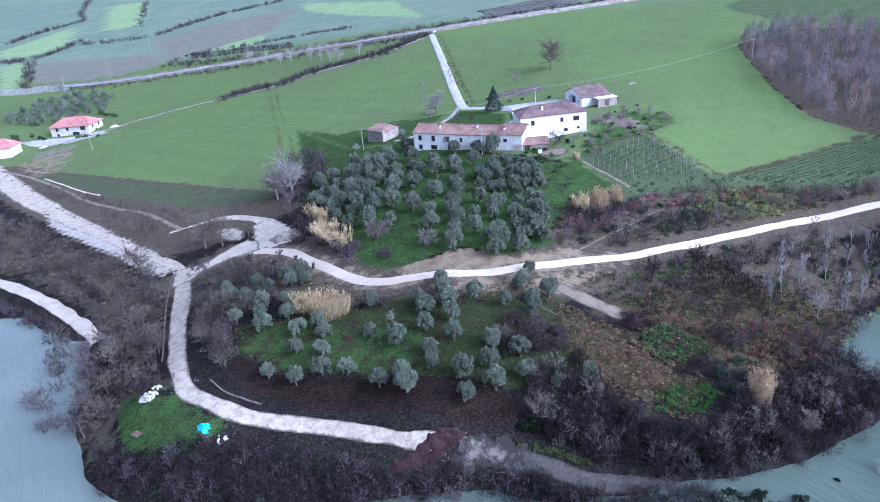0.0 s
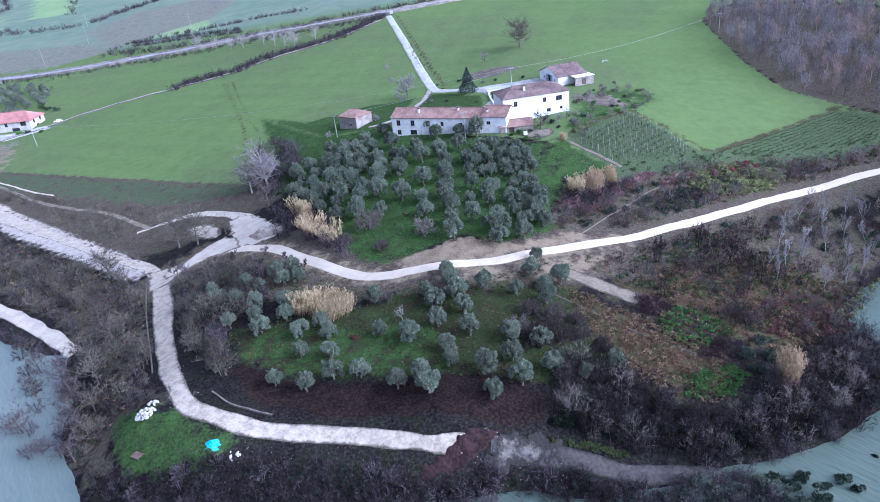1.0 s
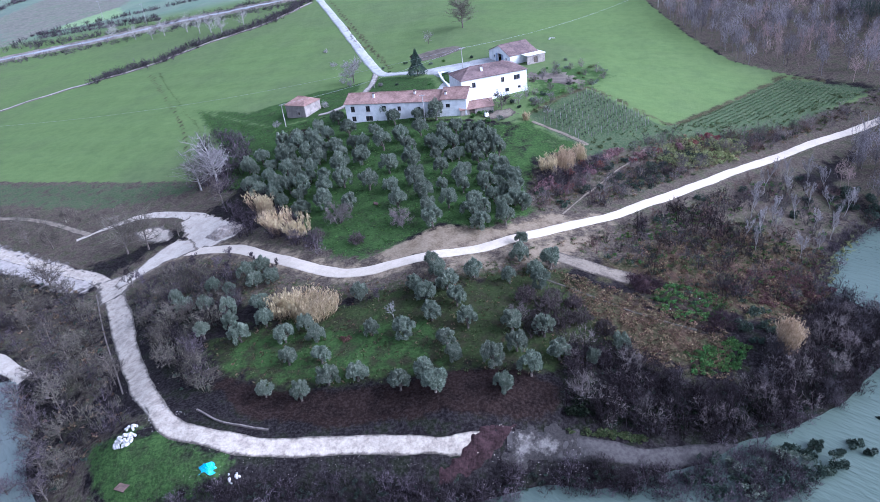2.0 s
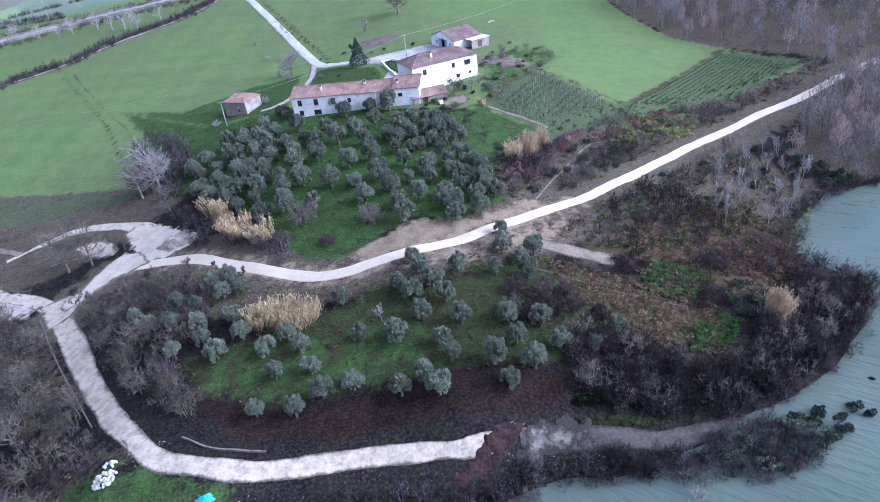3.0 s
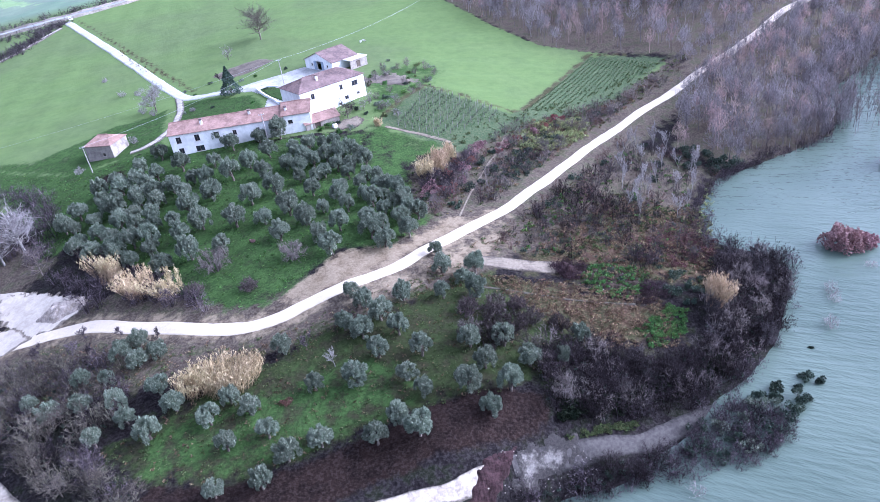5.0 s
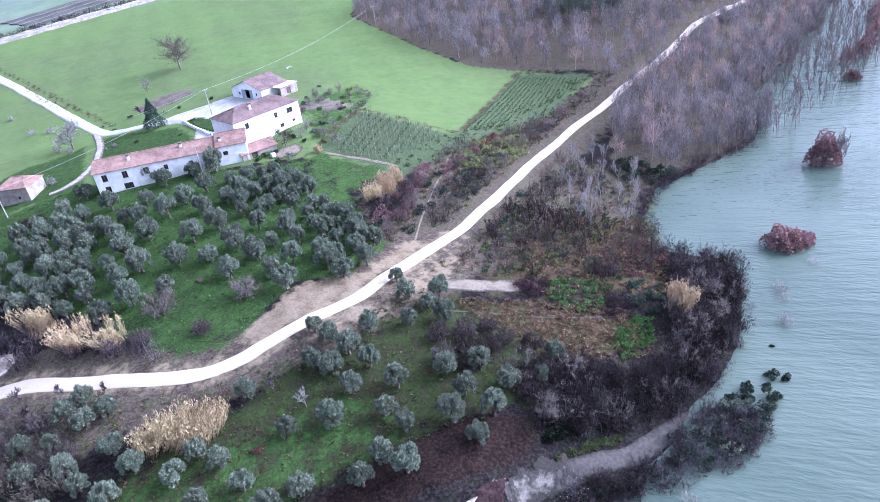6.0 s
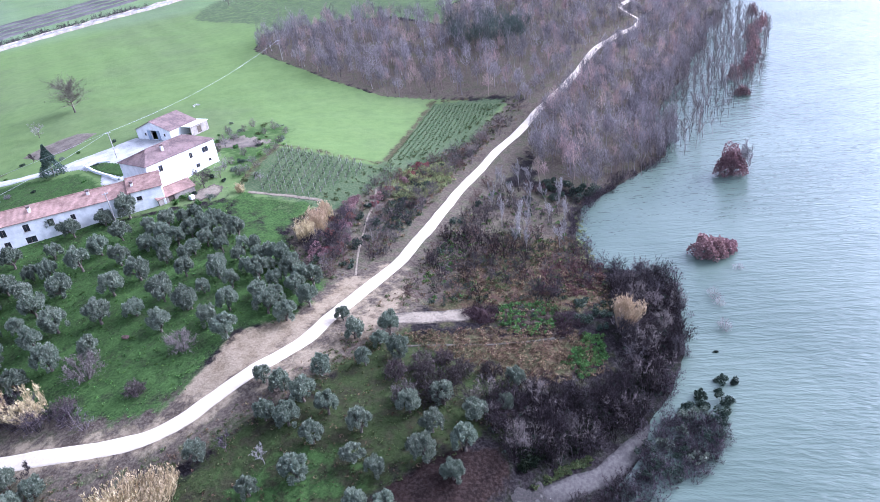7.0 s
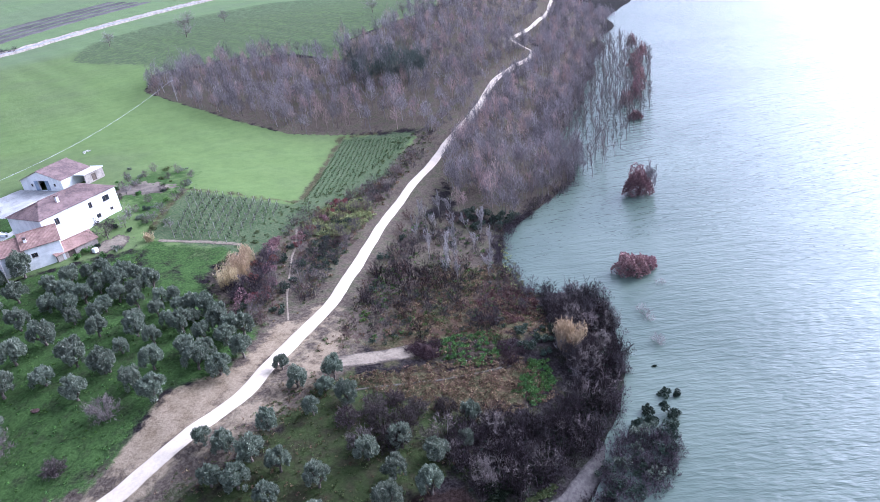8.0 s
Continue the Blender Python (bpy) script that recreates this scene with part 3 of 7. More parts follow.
def build_ground():
    gx, gy = spaced(-3500, 4200, -115, 255, 1.7), spaced(-2500, 4200, 44, 262, 1.7)
    x, y = (a.ravel() for a in np.meshgrid(gx, gy))
    z = heights(x, y)
    w, h = len(gx), len(gy)
    i = (np.arange(h - 1)[:, None] * w + np.arange(w - 1)[None, :]).ravel()
    faces = np.c_[i, i + 1, i + w + 1, i + w]

    def zone(outlines, soft):
        d = np.max([edge_distance(x, y, o) for o in outlines], axis=0)
        return np.clip(0.5 + d / (2 * soft), 0, 1)
    banks = np.maximum(zone([ROAD_BANK], 2.0), 0.62 * zone([ROAD_VERGE], 3.0))
    loose = np.clip(0.9 - line_distance(x, y, MAIN_ROAD[2:18]) / 6, 0, 0.5)
    me = mesh_of("ground", np.c_[x, y, z], faces, [GROUND], smooth=True, floats=[
        ("field", zone([FIELDS], 1.0)), ("litter", np.maximum(zone([DRY_TRACKSIDE, DRY_BANK, DRY_SLOPE, HILL_WOOD, ROAD_WOOD], 3.0), np.maximum(np.maximum(0.85 * zone([FIELD_EDGE], 4.0), np.clip(1.5 - line_distance(x, y, MAIN_ROAD) / 8, 0, 0.9)), np.maximum(0.78 * zone([COVE_EDGE], 5.0), 0.62 * zone([LAKE_EDGE, WEST_BANK], 5.0))))), ("far_haze", np.clip((y - 440 + 0.1 * x) / 30, 0, 1) * np.clip(1 - (x + 10) / 130, 0.25, 1)), ("young", zone(YOUNG_CROPS, 5.0)), ("fallow", np.maximum(0.8 * zone(FALLOW, 6.0), 0.62 * zone([VILLA_SOIL], 3.0))), ("plough", np.maximum(np.maximum(0.85 * zone([VINEYARD, CROP_STRIP, FIELD_BELT], 1.5), 0.6 * zone([FIELD_FOOT], 2.0)), 0.62 * zone([ROUGH_PASTURE], 3.0))), ("lush", np.maximum(0.9 * zone([UPPER_GROVE, LAWN], 2.5), np.maximum(0.62 * zone([GREEN_FLOOR], 4.0), np.maximum(0.8 * zone([SMALL_PLOT, GREEN_STRIP], 1.5), np.maximum(0.8 * zone([FARM_GRASS, SHED_GRASS], 2.0), 0.6 * zone([GARDEN], 4.0)))))),
        ("grove", 0.9 * zone([LOWER_GROVE], 4.0)), ("weeds", np.maximum(0.75 * zone([ROUGH_WEEDS, ROUGH_WEEDS_LOW, GREEN_BANK], 5.0), np.maximum(np.maximum(0.55 * np.exp(-(line_distance(x, y, BAULK) / 1.3) ** 2), 0.66 * np.exp(-(line_distance(x, y, BELT_EDGE) / 1.4) ** 2)), 0.62 * np.exp(-(line_distance(x, y, [(q[0] + 4.5, q[1] + 1.2) for q in LANE[:4]]) / 1.6) ** 2)))), ("soil", np.maximum(zone([BARE_SOIL], 1.5), 0.8 * zone([PEN], 1.0))), ("tan", np.maximum(np.maximum(banks, loose), 0.55 * zone([DITCH_CORNER], 3.0)))])
    return tagged(new("ground", me), "hillside of green fields, groves and brown scrub sloping to a lake", "ground", kind="structure")


build_ground()
lake = mesh_of("water", [(x, y, 0) for y in (-2400, 40, 130, 4000) for x in (-3400, 40, 200, 4100)], [(r * 4 + c, r * 4 + c + 1, r * 4 + c + 5, r * 4 + c + 4) for r in range(3) for c in range(3)], [WATER])
tagged(new("water", lake), "pale grey-green lake water with small wind ripples", "water", kind="structure")


def smooth_line(nodes, step):
    """Even steps along a Catmull-Rom curve through x, y nodes."""
    p = np.array([n[:2] for n in nodes], float)
    p = np.vstack([2 * p[0] - p[1], p, 2 * p[-1] - p[-2]])
    fine = []
    for a, b, c, d in zip(p, p[1:], p[2:], p[3:]):
        for t in np.linspace(0, 1, max(2, int(np.hypot(*(c - b)) / 0.5)), endpoint=False):
            fine.append(0.5 * (2 * b + (c - a) * t + (2 * a - 5 * b + 4 * c - d) * t * t + (3 * b - a - 3 * c + d) * t ** 3))
    fine.append(p[-2])
    fine = np.array(fine)
    s = np.r_[0, np.cumsum(np.hypot(*np.diff(fine, axis=0).T))]
    at = np.linspace(0, s[-1], max(2, int(s[-1] / step)))
    return np.c_[np.interp(at, s, fine[:, 0]), np.interp(at, s, fine[:, 1])]


def ribbon(name, nodes, width, material, label, lift=0.1, step=1.0, ragged=0.12, across=11, category="road"):
    """A road draped over the ground: a low crown, ragged edges that sink into the verge, two worn wheel tracks."""
    c = smooth_line(nodes, step)
    d = np.gradient(c, axis=0)
    side = np.c_[d[:, 1], -d[:, 0]] / np.hypot(*d.T)[:, None]
    rng = np.random.default_rng(len(nodes) * 7 + int(100 * lift))
    wob = [np.convolve(rng.normal(0, 1.4, len(c) + 20), np.hanning(11) / np.hanning(11).sum(), "same")[10:10 + len(c)] for _ in range(2)]
    fine = [rng.normal(0, 0.1, len(c)) for _ in range(2)]
    wob = [p + q for p, q in zip(wob, fine)]
    k = np.linspace(-1, 1, across)
    wide = np.interp(np.linspace(0, 1, len(c)), np.linspace(0, 1, len(width)), width) if isinstance(width, (list, tuple)) else np.full(len(c), float(width))
    verts = []
    for j, u in enumerate(k):
        w = wide / 2 * u + (ragged * wob[int(u > 0)] * abs(u) if abs(u) > 0.5 else 0)
        p = c + side * np.reshape(w, (-1, 1))
        z = heights(p[:, 0], p[:, 1]) + lift - 0.06 * u * u - 0.035 * np.exp(-((abs(u) - 0.45) / 0.15) ** 2) + rng.normal(0, 0.012, len(c))
        if abs(u) > 0.99:
            z -= lift + 0.15
        verts.append(np.c_[p, z])
    v = np.stack(verts, 1).reshape(-1, 3)
    i = (np.arange(len(c) - 1)[:, None] * across + np.arange(across - 1)[None, :]).ravel()
    inward = np.tile(1 - np.abs(k), len(c))
    me = mesh_of(name, v, np.c_[i, i + 1, i + across + 1, i + across], [material], smooth=True, floats=[("inward", inward)])
    return tagged(new(name, me), label, category, kind="structure")


ribbon("road", MAIN_ROAD, (4.1, 3.6, 3.2, 3.1, 3.0, 2.9, 2.8, 2.5, 2.2, 1.9, 1.8), LIMESTONE, "pale limestone gravel road winding along the hillside")
ribbon("road", STONE_ROAD, (14, 14, 13, 13, 12, 11.5, 10.5, 9.5, 8, 6, 4.8, 4.8, 5.6, 4.8, 4.4, 4.2, 3.4, 2.4), RUBBLE_ROAD, "rough stony grey-white track down to the lake", ragged=0.4, across=15)
ribbon("road", SUNK_ROAD, (3.0, 3.4, 3.4, 3.2, 3.0), WET_MUD, "grey earth track sinking under the lake", ragged=0.6)
ribbon("road", SHORE_ROAD, 4.5, PALE_GRAVEL, "white gravel track along the lake shore", ragged=0.5)
ribbon("road", LANE, 4.2, CONCRETE, "pale concrete lane between green fields to the farm", 0.3)
ribbon("road", [(9.5, 249), (9.6, 240), (9.2, 231), (7.3, 219.3), (3.3, 209), (-1.5, 204.6), (-6.0, 204.5)], 2.8, GREY_GRAVEL, "narrow gravel lane past the end of the farmhouse", 0.2)
ribbon("road", HIGHWAY, 9.0, ASPHALT, "grey asphalt highway across the fields", 0.8, step=3.0, ragged=0.0)
PLOUGHED = surface("ploughed_strip", (0.055, 0.05, 0.05), (0.115, 0.105, 0.10), 0.6, 0.05, 0.95, 0.6, depth=0.2)
for off in (0, 13, 26, 39):
    ribbon("ground", [(-2 - off * 0.4, 458 + off), (36 - off * 0.4, 486 + off), (63 - off * 0.4, 512 + off), (110 - off * 0.4, 540 + off), (151 - off * 0.4, 566 + off), (214 - off * 0.4, 606 + off), (300 - off * 0.4, 655 + off)], 9.5, PLOUGHED, "dark ploughed strip beyond the highway", 0.5, step=3.0, ragged=0.4, category="field")
ribbon("road", FIELD_TRACK, 3.0, GREY_GRAVEL, "narrow earth track between two fields", 0.35, step=2.0)
LOOP = [(-69, 156, 0), (-62.8, 159.4, 0), (-53.5, 162.1, 0), (-44.9, 160.3, 0), (-37, 156.5, 0), (-30, 150.5, 0), (-27, 144.5, 0), (-29.5, 139, 0), (-33.5, 135.8, 0)]
SPUR = [(55, 105.5, 0), (60.4, 101.8, 0), (68, 98, 0)]
ribbon("path", [(59, 121.5), (61, 124.4), (64.8, 129.9), (70.1, 136.5), (75.4, 142.8), (80.9, 148.4), (85.9, 154.5)], 0.6, DUST, "narrow worn footpath through scrub", 0.08, category="path")
ribbon("path", [(71.5, 156), (66, 162), (59, 169.5)], 1.3, DUST, "narrow earth path between vineyard and plot", 0.08, category="path")
ribbon("path", [(51.6, 97.9), (59.4, 92.5), (68.4, 87.1), (76.9, 83.4)], 0.55, PATH_EARTH, "faint footpath through weeds", 0.08, category="path")
ribbon("path", [(-205, 233), (-178, 220), (-150, 204), (-128, 190), (-108, 180), (-88, 172), (-66, 158)], 2.2, DUST, "narrow earth track below the field", 0.12, category="path")
# Pale stone colour stands in for the bright sheen of water in the rut.
ribbon("path", [(-168, 217), (-150, 207), (-135, 198.5), (-121, 192)], 0.9, LIMESTONE, "water-filled rut beside the earth track, its sheen painted pale", 0.14, category="path")
ribbon("road", LOOP, (1.4, 2.4, 3.2, 3.8, 4.4, 4.6, 4.6), PALE_GRAVEL, "white gravel turning loop cut into the slope", ragged=0.5)
ribbon("road", SPUR, 4.5, DUST, "short grey earth spur ending in a heap", ragged=0.5)


def patch(name, outline, material, label, lift=0.12, step=0.5, category="pavement", ragged=0.0):
    """A sheet laid over the ground inside an outline."""
    xs, ys = [p[0] for p in outline], [p[1] for p in outline]
    gx, gy = np.arange(min(xs), max(xs) + step, step), np.arange(min(ys), max(ys) + step, step)
    x, y = (a.ravel() for a in np.meshgrid(gx, gy))
    d = edge_distance(x, y, list(outline)) + ragged * (np.sin(1.1 * x + 0.6 * y) * np.sin(1.3 * y - 0.5 * x) + 0.6 * np.sin(2.9 * x) * np.sin(2.3 * y))
    z = heights(x, y) + np.where(d > 0, lift, -0.15)
    w, h = len(gx), len(gy)
    i = (np.arange(h - 1)[:, None] * w + np.arange(w - 1)[None, :]).ravel()
    f = np.c_[i, i + 1, i + w + 1, i + w]
    f = f[(d[f] > -step * 1.5).all(1)]
    return tagged(new(name, mesh_of(name, np.c_[x, y, z], f, [material], smooth=True, floats=[("inward", np.clip(d / 3, 0, 1)), ("lush", np.ones(len(x)))])), label, category, kind="structure")


patch("pavement", [(-38, 153), (-34, 155.5), (-28, 152), (-22.5, 146.5), (-16.5, 140.5), (-15.7, 137), (-22, 134), (-28.6, 135.5), (-31, 140), (-34, 145)], PALE_GRAVEL, "white limestone gravel apron beside the road", 0.09, ragged=0.6)
patch("pavement", [(-51.3, 153.6), (-47.9, 155.2), (-43, 153.6), (-40, 151), (-37.5, 147), (-38.5, 144.8), (-42, 145.2), (-48.1, 149.4)], RUBBLE_ROAD, "pale gravel pad inside the turning loop", 0.09, ragged=0.3)
patch("pavement", [(-46, 131.5), (-42.9, 133), (-41, 137.5), (-38.9, 141.7), (-35.5, 144.4), (-30.9, 142.2), (-26.7, 134.4), (-35.5, 133.2), (-41.3, 127.2), (-44, 125), (-46, 127)], PALE_GRAVEL, "pale gravel where loop and road run together", 0.17, ragged=0.25)
patch("pavement", [(-46, 119), (-48.5, 124), (-52.5, 131.5), (-47, 132.5), (-42, 134.5), (-37, 137), (-37, 133.5), (-40.5, 129.5), (-41.3, 122)], RUBBLE_ROAD, "stony junction where two tracks meet", 0.11, ragged=0.4)
patch("pavement", [(-147, 190), (-120, 176), (-99, 164), (-66, 144), (-52, 134), (-53, 127), (-62, 130), (-82, 142), (-104, 154), (-122, 164)], GREY_GRAVEL, "grey loose gravel apron beside the stony track", 0.06, ragged=1.0)
patch("pavement", [(23, 237), (45, 236), (52, 237), (54, 232), (58, 222), (46, 204), (37, 201), (33, 204), (36, 215), (32, 226)], CONCRETE, "pale concrete farmyard", 0.14)

# ---- building plants ----


def tube(points, radii, sides=5):
    """Verts and quads of a tapered tube along points."""
    p, r = np.asarray(points, float), np.asarray(radii, float)
    d = np.gradient(p, axis=0)
    d /= np.linalg.norm(d, axis=1)[:, None] + 1e-9
    ref = np.where(np.abs(d[:, 2:3]) < 0.9, [[0, 0, 1.0]], [[1.0, 0, 0]])
    u = np.cross(d, ref)
    u /= np.linalg.norm(u, axis=1)[:, None] + 1e-9
    v = np.cross(d, u)
    a = np.arange(sides) * 2 * np.pi / sides
    ring = p[:, None] + r[:, None, None] * (np.cos(a)[None, :, None] * u[:, None] + np.sin(a)[None, :, None] * v[:, None])
    i, j = np.meshgrid(np.arange(len(p) - 1), np.arange(sides), indexing="ij")
    k = (j + 1) % sides
    f = np.stack([i * sides + j, i * sides + k, (i + 1) * sides + k, (i + 1) * sides + j], -1).reshape(-1, 4)
    return ring.reshape(-1, 3), f


def join(pieces):
    if len({f.shape[1] for _, f in pieces}) > 1:
        pieces = [(v, f if f.shape[1] == 3 else np.vstack([f[:, :3], f[:, [0, 2, 3]]])) for v, f in pieces]
    verts, faces, at = [], [], 0
    for v, f in pieces:
        verts.append(v)
        faces.append(f + at)
        at += len(v)
    return np.vstack(verts), np.vstack(faces)


def sprays(rng, centres, length, width, out=None, upward=0.0):
    """One folded diamond of leaves at every centre, turned at random or along out."""
    n = len(centres)
    d = rng.normal(size=(n, 3)) + (0 if out is None else 1.2 * out)
    d[:, 2] += upward
    d /= np.linalg.norm(d, axis=1)[:, None] + 1e-9
    s = np.cross(d, rng.normal(size=(n, 3)))
    s /= np.linalg.norm(s, axis=1)[:, None] + 1e-9
    up = np.cross(s, d)
    ln, wd = (length * rng.uniform(0.6, 1.3, (n, 1)) for _ in range(2))
    wd = wd / length * width
    v = np.stack([centres - d * ln * 0.5, centres + s * wd * 0.5 + up * wd * 0.25, centres + d * ln * 0.5, centres - s * wd * 0.5 + up * wd * 0.25], 1)
    return v.reshape(-1, 3), np.arange(n * 4).reshape(-1, 4)


def slivers(a, b, width, rng):
    """The finest twigs from a to b, one tapering blade each."""
    n = len(a)
    s = np.cross(b - a, rng.normal(size=(n, 3)))
    s /= np.linalg.norm(s, axis=1)[:, None] + 1e-9
    w = np.reshape(width, (-1, 1)) if np.ndim(width) else width
    v = np.stack([a - s * w * 0.58, a + s * w * 0.58, b], 1).reshape(-1, 3)
    return v, np.arange(n * 3).reshape(-1, 3)


def haze_way(rng, n, length):
    """Short rising ways for the twigs that fill a crown."""
    d = rng.normal(size=(n, 3)) + [0, 0, 0.9]
    return d / np.linalg.norm(d, axis=1)[:, None] * length * rng.uniform(0.6, 1.3, (n, 1))


def strips(a, b, width, rng):
    """Thin branches from a to b, each a tapering three-sided sliver."""
    n = len(a)
    d = b - a
    s = np.cross(d, rng.normal(size=(n, 3)))
    s /= np.linalg.norm(s, axis=1)[:, None] + 1e-9
    u = np.cross(s, d)
    u /= np.linalg.norm(u, axis=1)[:, None] + 1e-9
    w = np.reshape(width, (-1, 1)) if np.ndim(width) else width
    v = np.stack([a - s * w * 0.5, a + s * w * 0.5, b + s * w * 0.2, b - s * w * 0.2, a + u * w * 0.6, b + u * w * 0.25], 1).reshape(-1, 3)
    k = np.arange(n)[:, None] * 6
    f = np.vstack([k + [[0, 1, 2, 3]], k + [[1, 4, 5, 2]]])
    return v, f


def crown_points(rng, n, lobes, spread, flat=0.8, lift=0.0):
    """Leaf places on the shells of several uneven lobes, and the way outward."""
    lobe_at = rng.normal(size=(lobes, 3))
    lobe_at /= np.linalg.norm(lobe_at, axis=1)[:, None]
    lobe_at *= spread * rng.uniform(0.35, 0.85, (lobes, 1))
    lobe_at[:, 2] = np.abs(lobe_at[:, 2]) * flat - 0.15 * spread
    size = spread * rng.uniform(0.22, 0.48, lobes)
    pick = rng.integers(0, lobes, n)
    d = rng.normal(size=(n, 3))
    d /= np.linalg.norm(d, axis=1)[:, None]
    r = size[pick] * np.cbrt(rng.uniform(0.25, 1.15, n))
    p = lobe_at[pick] + d * r[:, None] * [1, 1, 0.85]
    p[:, 2] += lift
    return p, d, lobe_at + [0, 0, lift]


def blades(rng, centres, length, width, way):
    """One slim three-cornered spray at every centre, pointing along way."""
    n = len(centres)
    d = way / (np.linalg.norm(way, axis=1)[:, None] + 1e-9)
    s = np.cross(d, rng.normal(size=(n, 3)))
    s /= np.linalg.norm(s, axis=1)[:, None] + 1e-9
    ln, wd = length * rng.uniform(0.6, 1.4, (n, 1)), width * rng.uniform(0.6, 1.4, (n, 1))
    v = np.stack([centres - d * ln * 0.5 - s * wd * 0.5, centres - d * ln * 0.5 + s * wd * 0.5, centres + d * ln * 0.5], 1)
    return v.reshape(-1, 3), np.arange(n * 3).reshape(-1, 3)


def olive_meshes(seed, spread=2.3, height=2.3, leaves=4200, leaf=(0.36, 0.19)):
    """An olive: a short gnarled trunk, limbs, and a crown of many upright tufts with gaps between."""
    rng = np.random.default_rng(seed)
    tufts = 44
    t, u = rng.uniform(0, 2 * np.pi, tufts), np.sqrt(rng.uniform(0.02, 1, tufts))
    rise = np.sqrt(1 - 0.85 * u * u) * rng.uniform(0.55, 1.0, tufts)
    hub = np.c_[np.cos(t) * u * spread * 0.82, np.sin(t) * u * spread * 0.82, height - 0.35 * spread + 1.15 * spread * rise]
    hub[:, 0] *= rng.uniform(0.85, 1.1)
    low = rng.random(tufts) < 0.15
    hub[low, 2] = height - 0.45 * spread * rng.uniform(0.2, 1.0, low.sum())
    size = spread * rng.uniform(0.11, 0.24, tufts)
    share = size ** 2 / (size ** 2).sum()
    k = rng.choice(tufts, leaves, p=share)
    d = rng.normal(size=(leaves, 3))
    d /= np.linalg.norm(d, axis=1)[:, None]
    p = hub[k] + d * (size[k] * np.cbrt(rng.uniform(0.1, 1.3, leaves)))[:, None] * [1, 1, 1.6]
    way = d + rng.normal(0, 0.5, (leaves, 3)) + [0, 0, 0.7]
    crown = blades(rng, p, *leaf, way)
    fork = np.array([rng.normal(0, 0.12), rng.normal(0, 0.12), 0.9])
    base = np.array([0, 0, -0.3])
    pieces = [tube([base, base * 0.3, fork * 0.6 + rng.normal(0, 0.07, 3) * [1, 1, 0], fork], [0.36, 0.26, 0.2, 0.21], 7)]
    for q in hub[np.argsort(-size)[:9]]:
        mid = fork * 0.45 + q * 0.55 + rng.normal(0, 0.15, 3)
        pieces.append(tube([fork - [0, 0, 0.1], mid, q], [0.13, 0.08, 0.03], 4))
    return (mesh_of("crown", *crown, [OLIVE_LEAF]), mesh_of("trunk", *join(pieces), [BARK], smooth=True))


def plant(name, parts, label, category, group=""):
    """An Empty at the plant's foot with its meshes as parts."""
    ob = tagged(new(name), label, category, group)
    for key, me in parts:
        c = new(key, me)
        c.parent = ob
    return ob


def branch_tree(seed, height, spread, depth=4, first=0.16, twigs=True, upright=0.5, forks=4, base_clear=0.25, girth=0.02):
    """A leafless tree: limbs split again and again; the finest are slivers."""
    rng = np.random.default_rng(seed)
    pieces, ends_a, ends_b, ends_w = [], [], [], []

    def grow(at, way, length, radius, level):
        n = 4
        pts, rad, q, w = [at], [radius], at.copy(), way.copy()
        for i in range(n):
            w = w + rng.normal(0, 0.13, 3) + [0, 0, 0.05 * upright]
            w /= np.linalg.norm(w)
            q = q + w * length / n
            pts.append(q.copy())
            rad.append(radius * (1 - 0.55 * (i + 1) / n))
        if level < depth - 1:
            pieces.append(tube(pts, rad, 6 if level == 0 else 4 if level == 1 else 3))
        else:
            for i in range(n):
                ends_a.append(pts[i]), ends_b.append(pts[i + 1]), ends_w.append(max(0.05, rad[i] * 1.8))
        if level == depth:
            return
        k = forks + (2 if level == 0 else 0) + (level == depth - 1)
        for j in range(k):
            f = (base_clear if level == 0 else 0.25) + (1 - (base_clear if level == 0 else 0.25)) * (j + rng.uniform(0.2, 0.9)) / k
            i = min(int(f * n), n - 1)
            start = pts[i] + (pts[i + 1] - pts[i]) * (f * n - i)
            a = rng.uniform(0, 2 * np.pi)
            out = np.array([math.cos(a), math.sin(a), 0]) * spread / height * 1.6 + w * 0.6 + [0, 0, upright]
            out += rng.normal(0, 0.15, 3)
            out /= np.linalg.norm(out)
            grow(start, out, length * rng.uniform(0.42, 0.68) * (1.1 - 0.45 * f if level == 0 else 1), rad[i] * 0.55, level + 1)
    grow(np.array([0, 0, -0.3]), np.array([0, 0, 1.0]), height * 0.8, height * girth, 0)
    wood = join(pieces)
    if twigs:
        p, q = np.array(ends_a), np.array(ends_b)
        k = rng.integers(0, len(p), len(p) * 2)
        s = p[k] + (q - p)[k] * rng.uniform(0.3, 1, (len(k), 1))
        d = rng.normal(0, 1, (len(k), 3)) + [0, 0, 0.5]
        d *= height * rng.uniform(0.03, 0.09, (len(k), 1)) / np.linalg.norm(d, axis=1)[:, None]
        return wood, join([strips(p, q, np.array(ends_w), rng), slivers(s, s + d, 0.05, rng)])
    twig = strips(np.array(ends_a), np.array(ends_b), np.array(ends_w), rng)
    return wood, twig


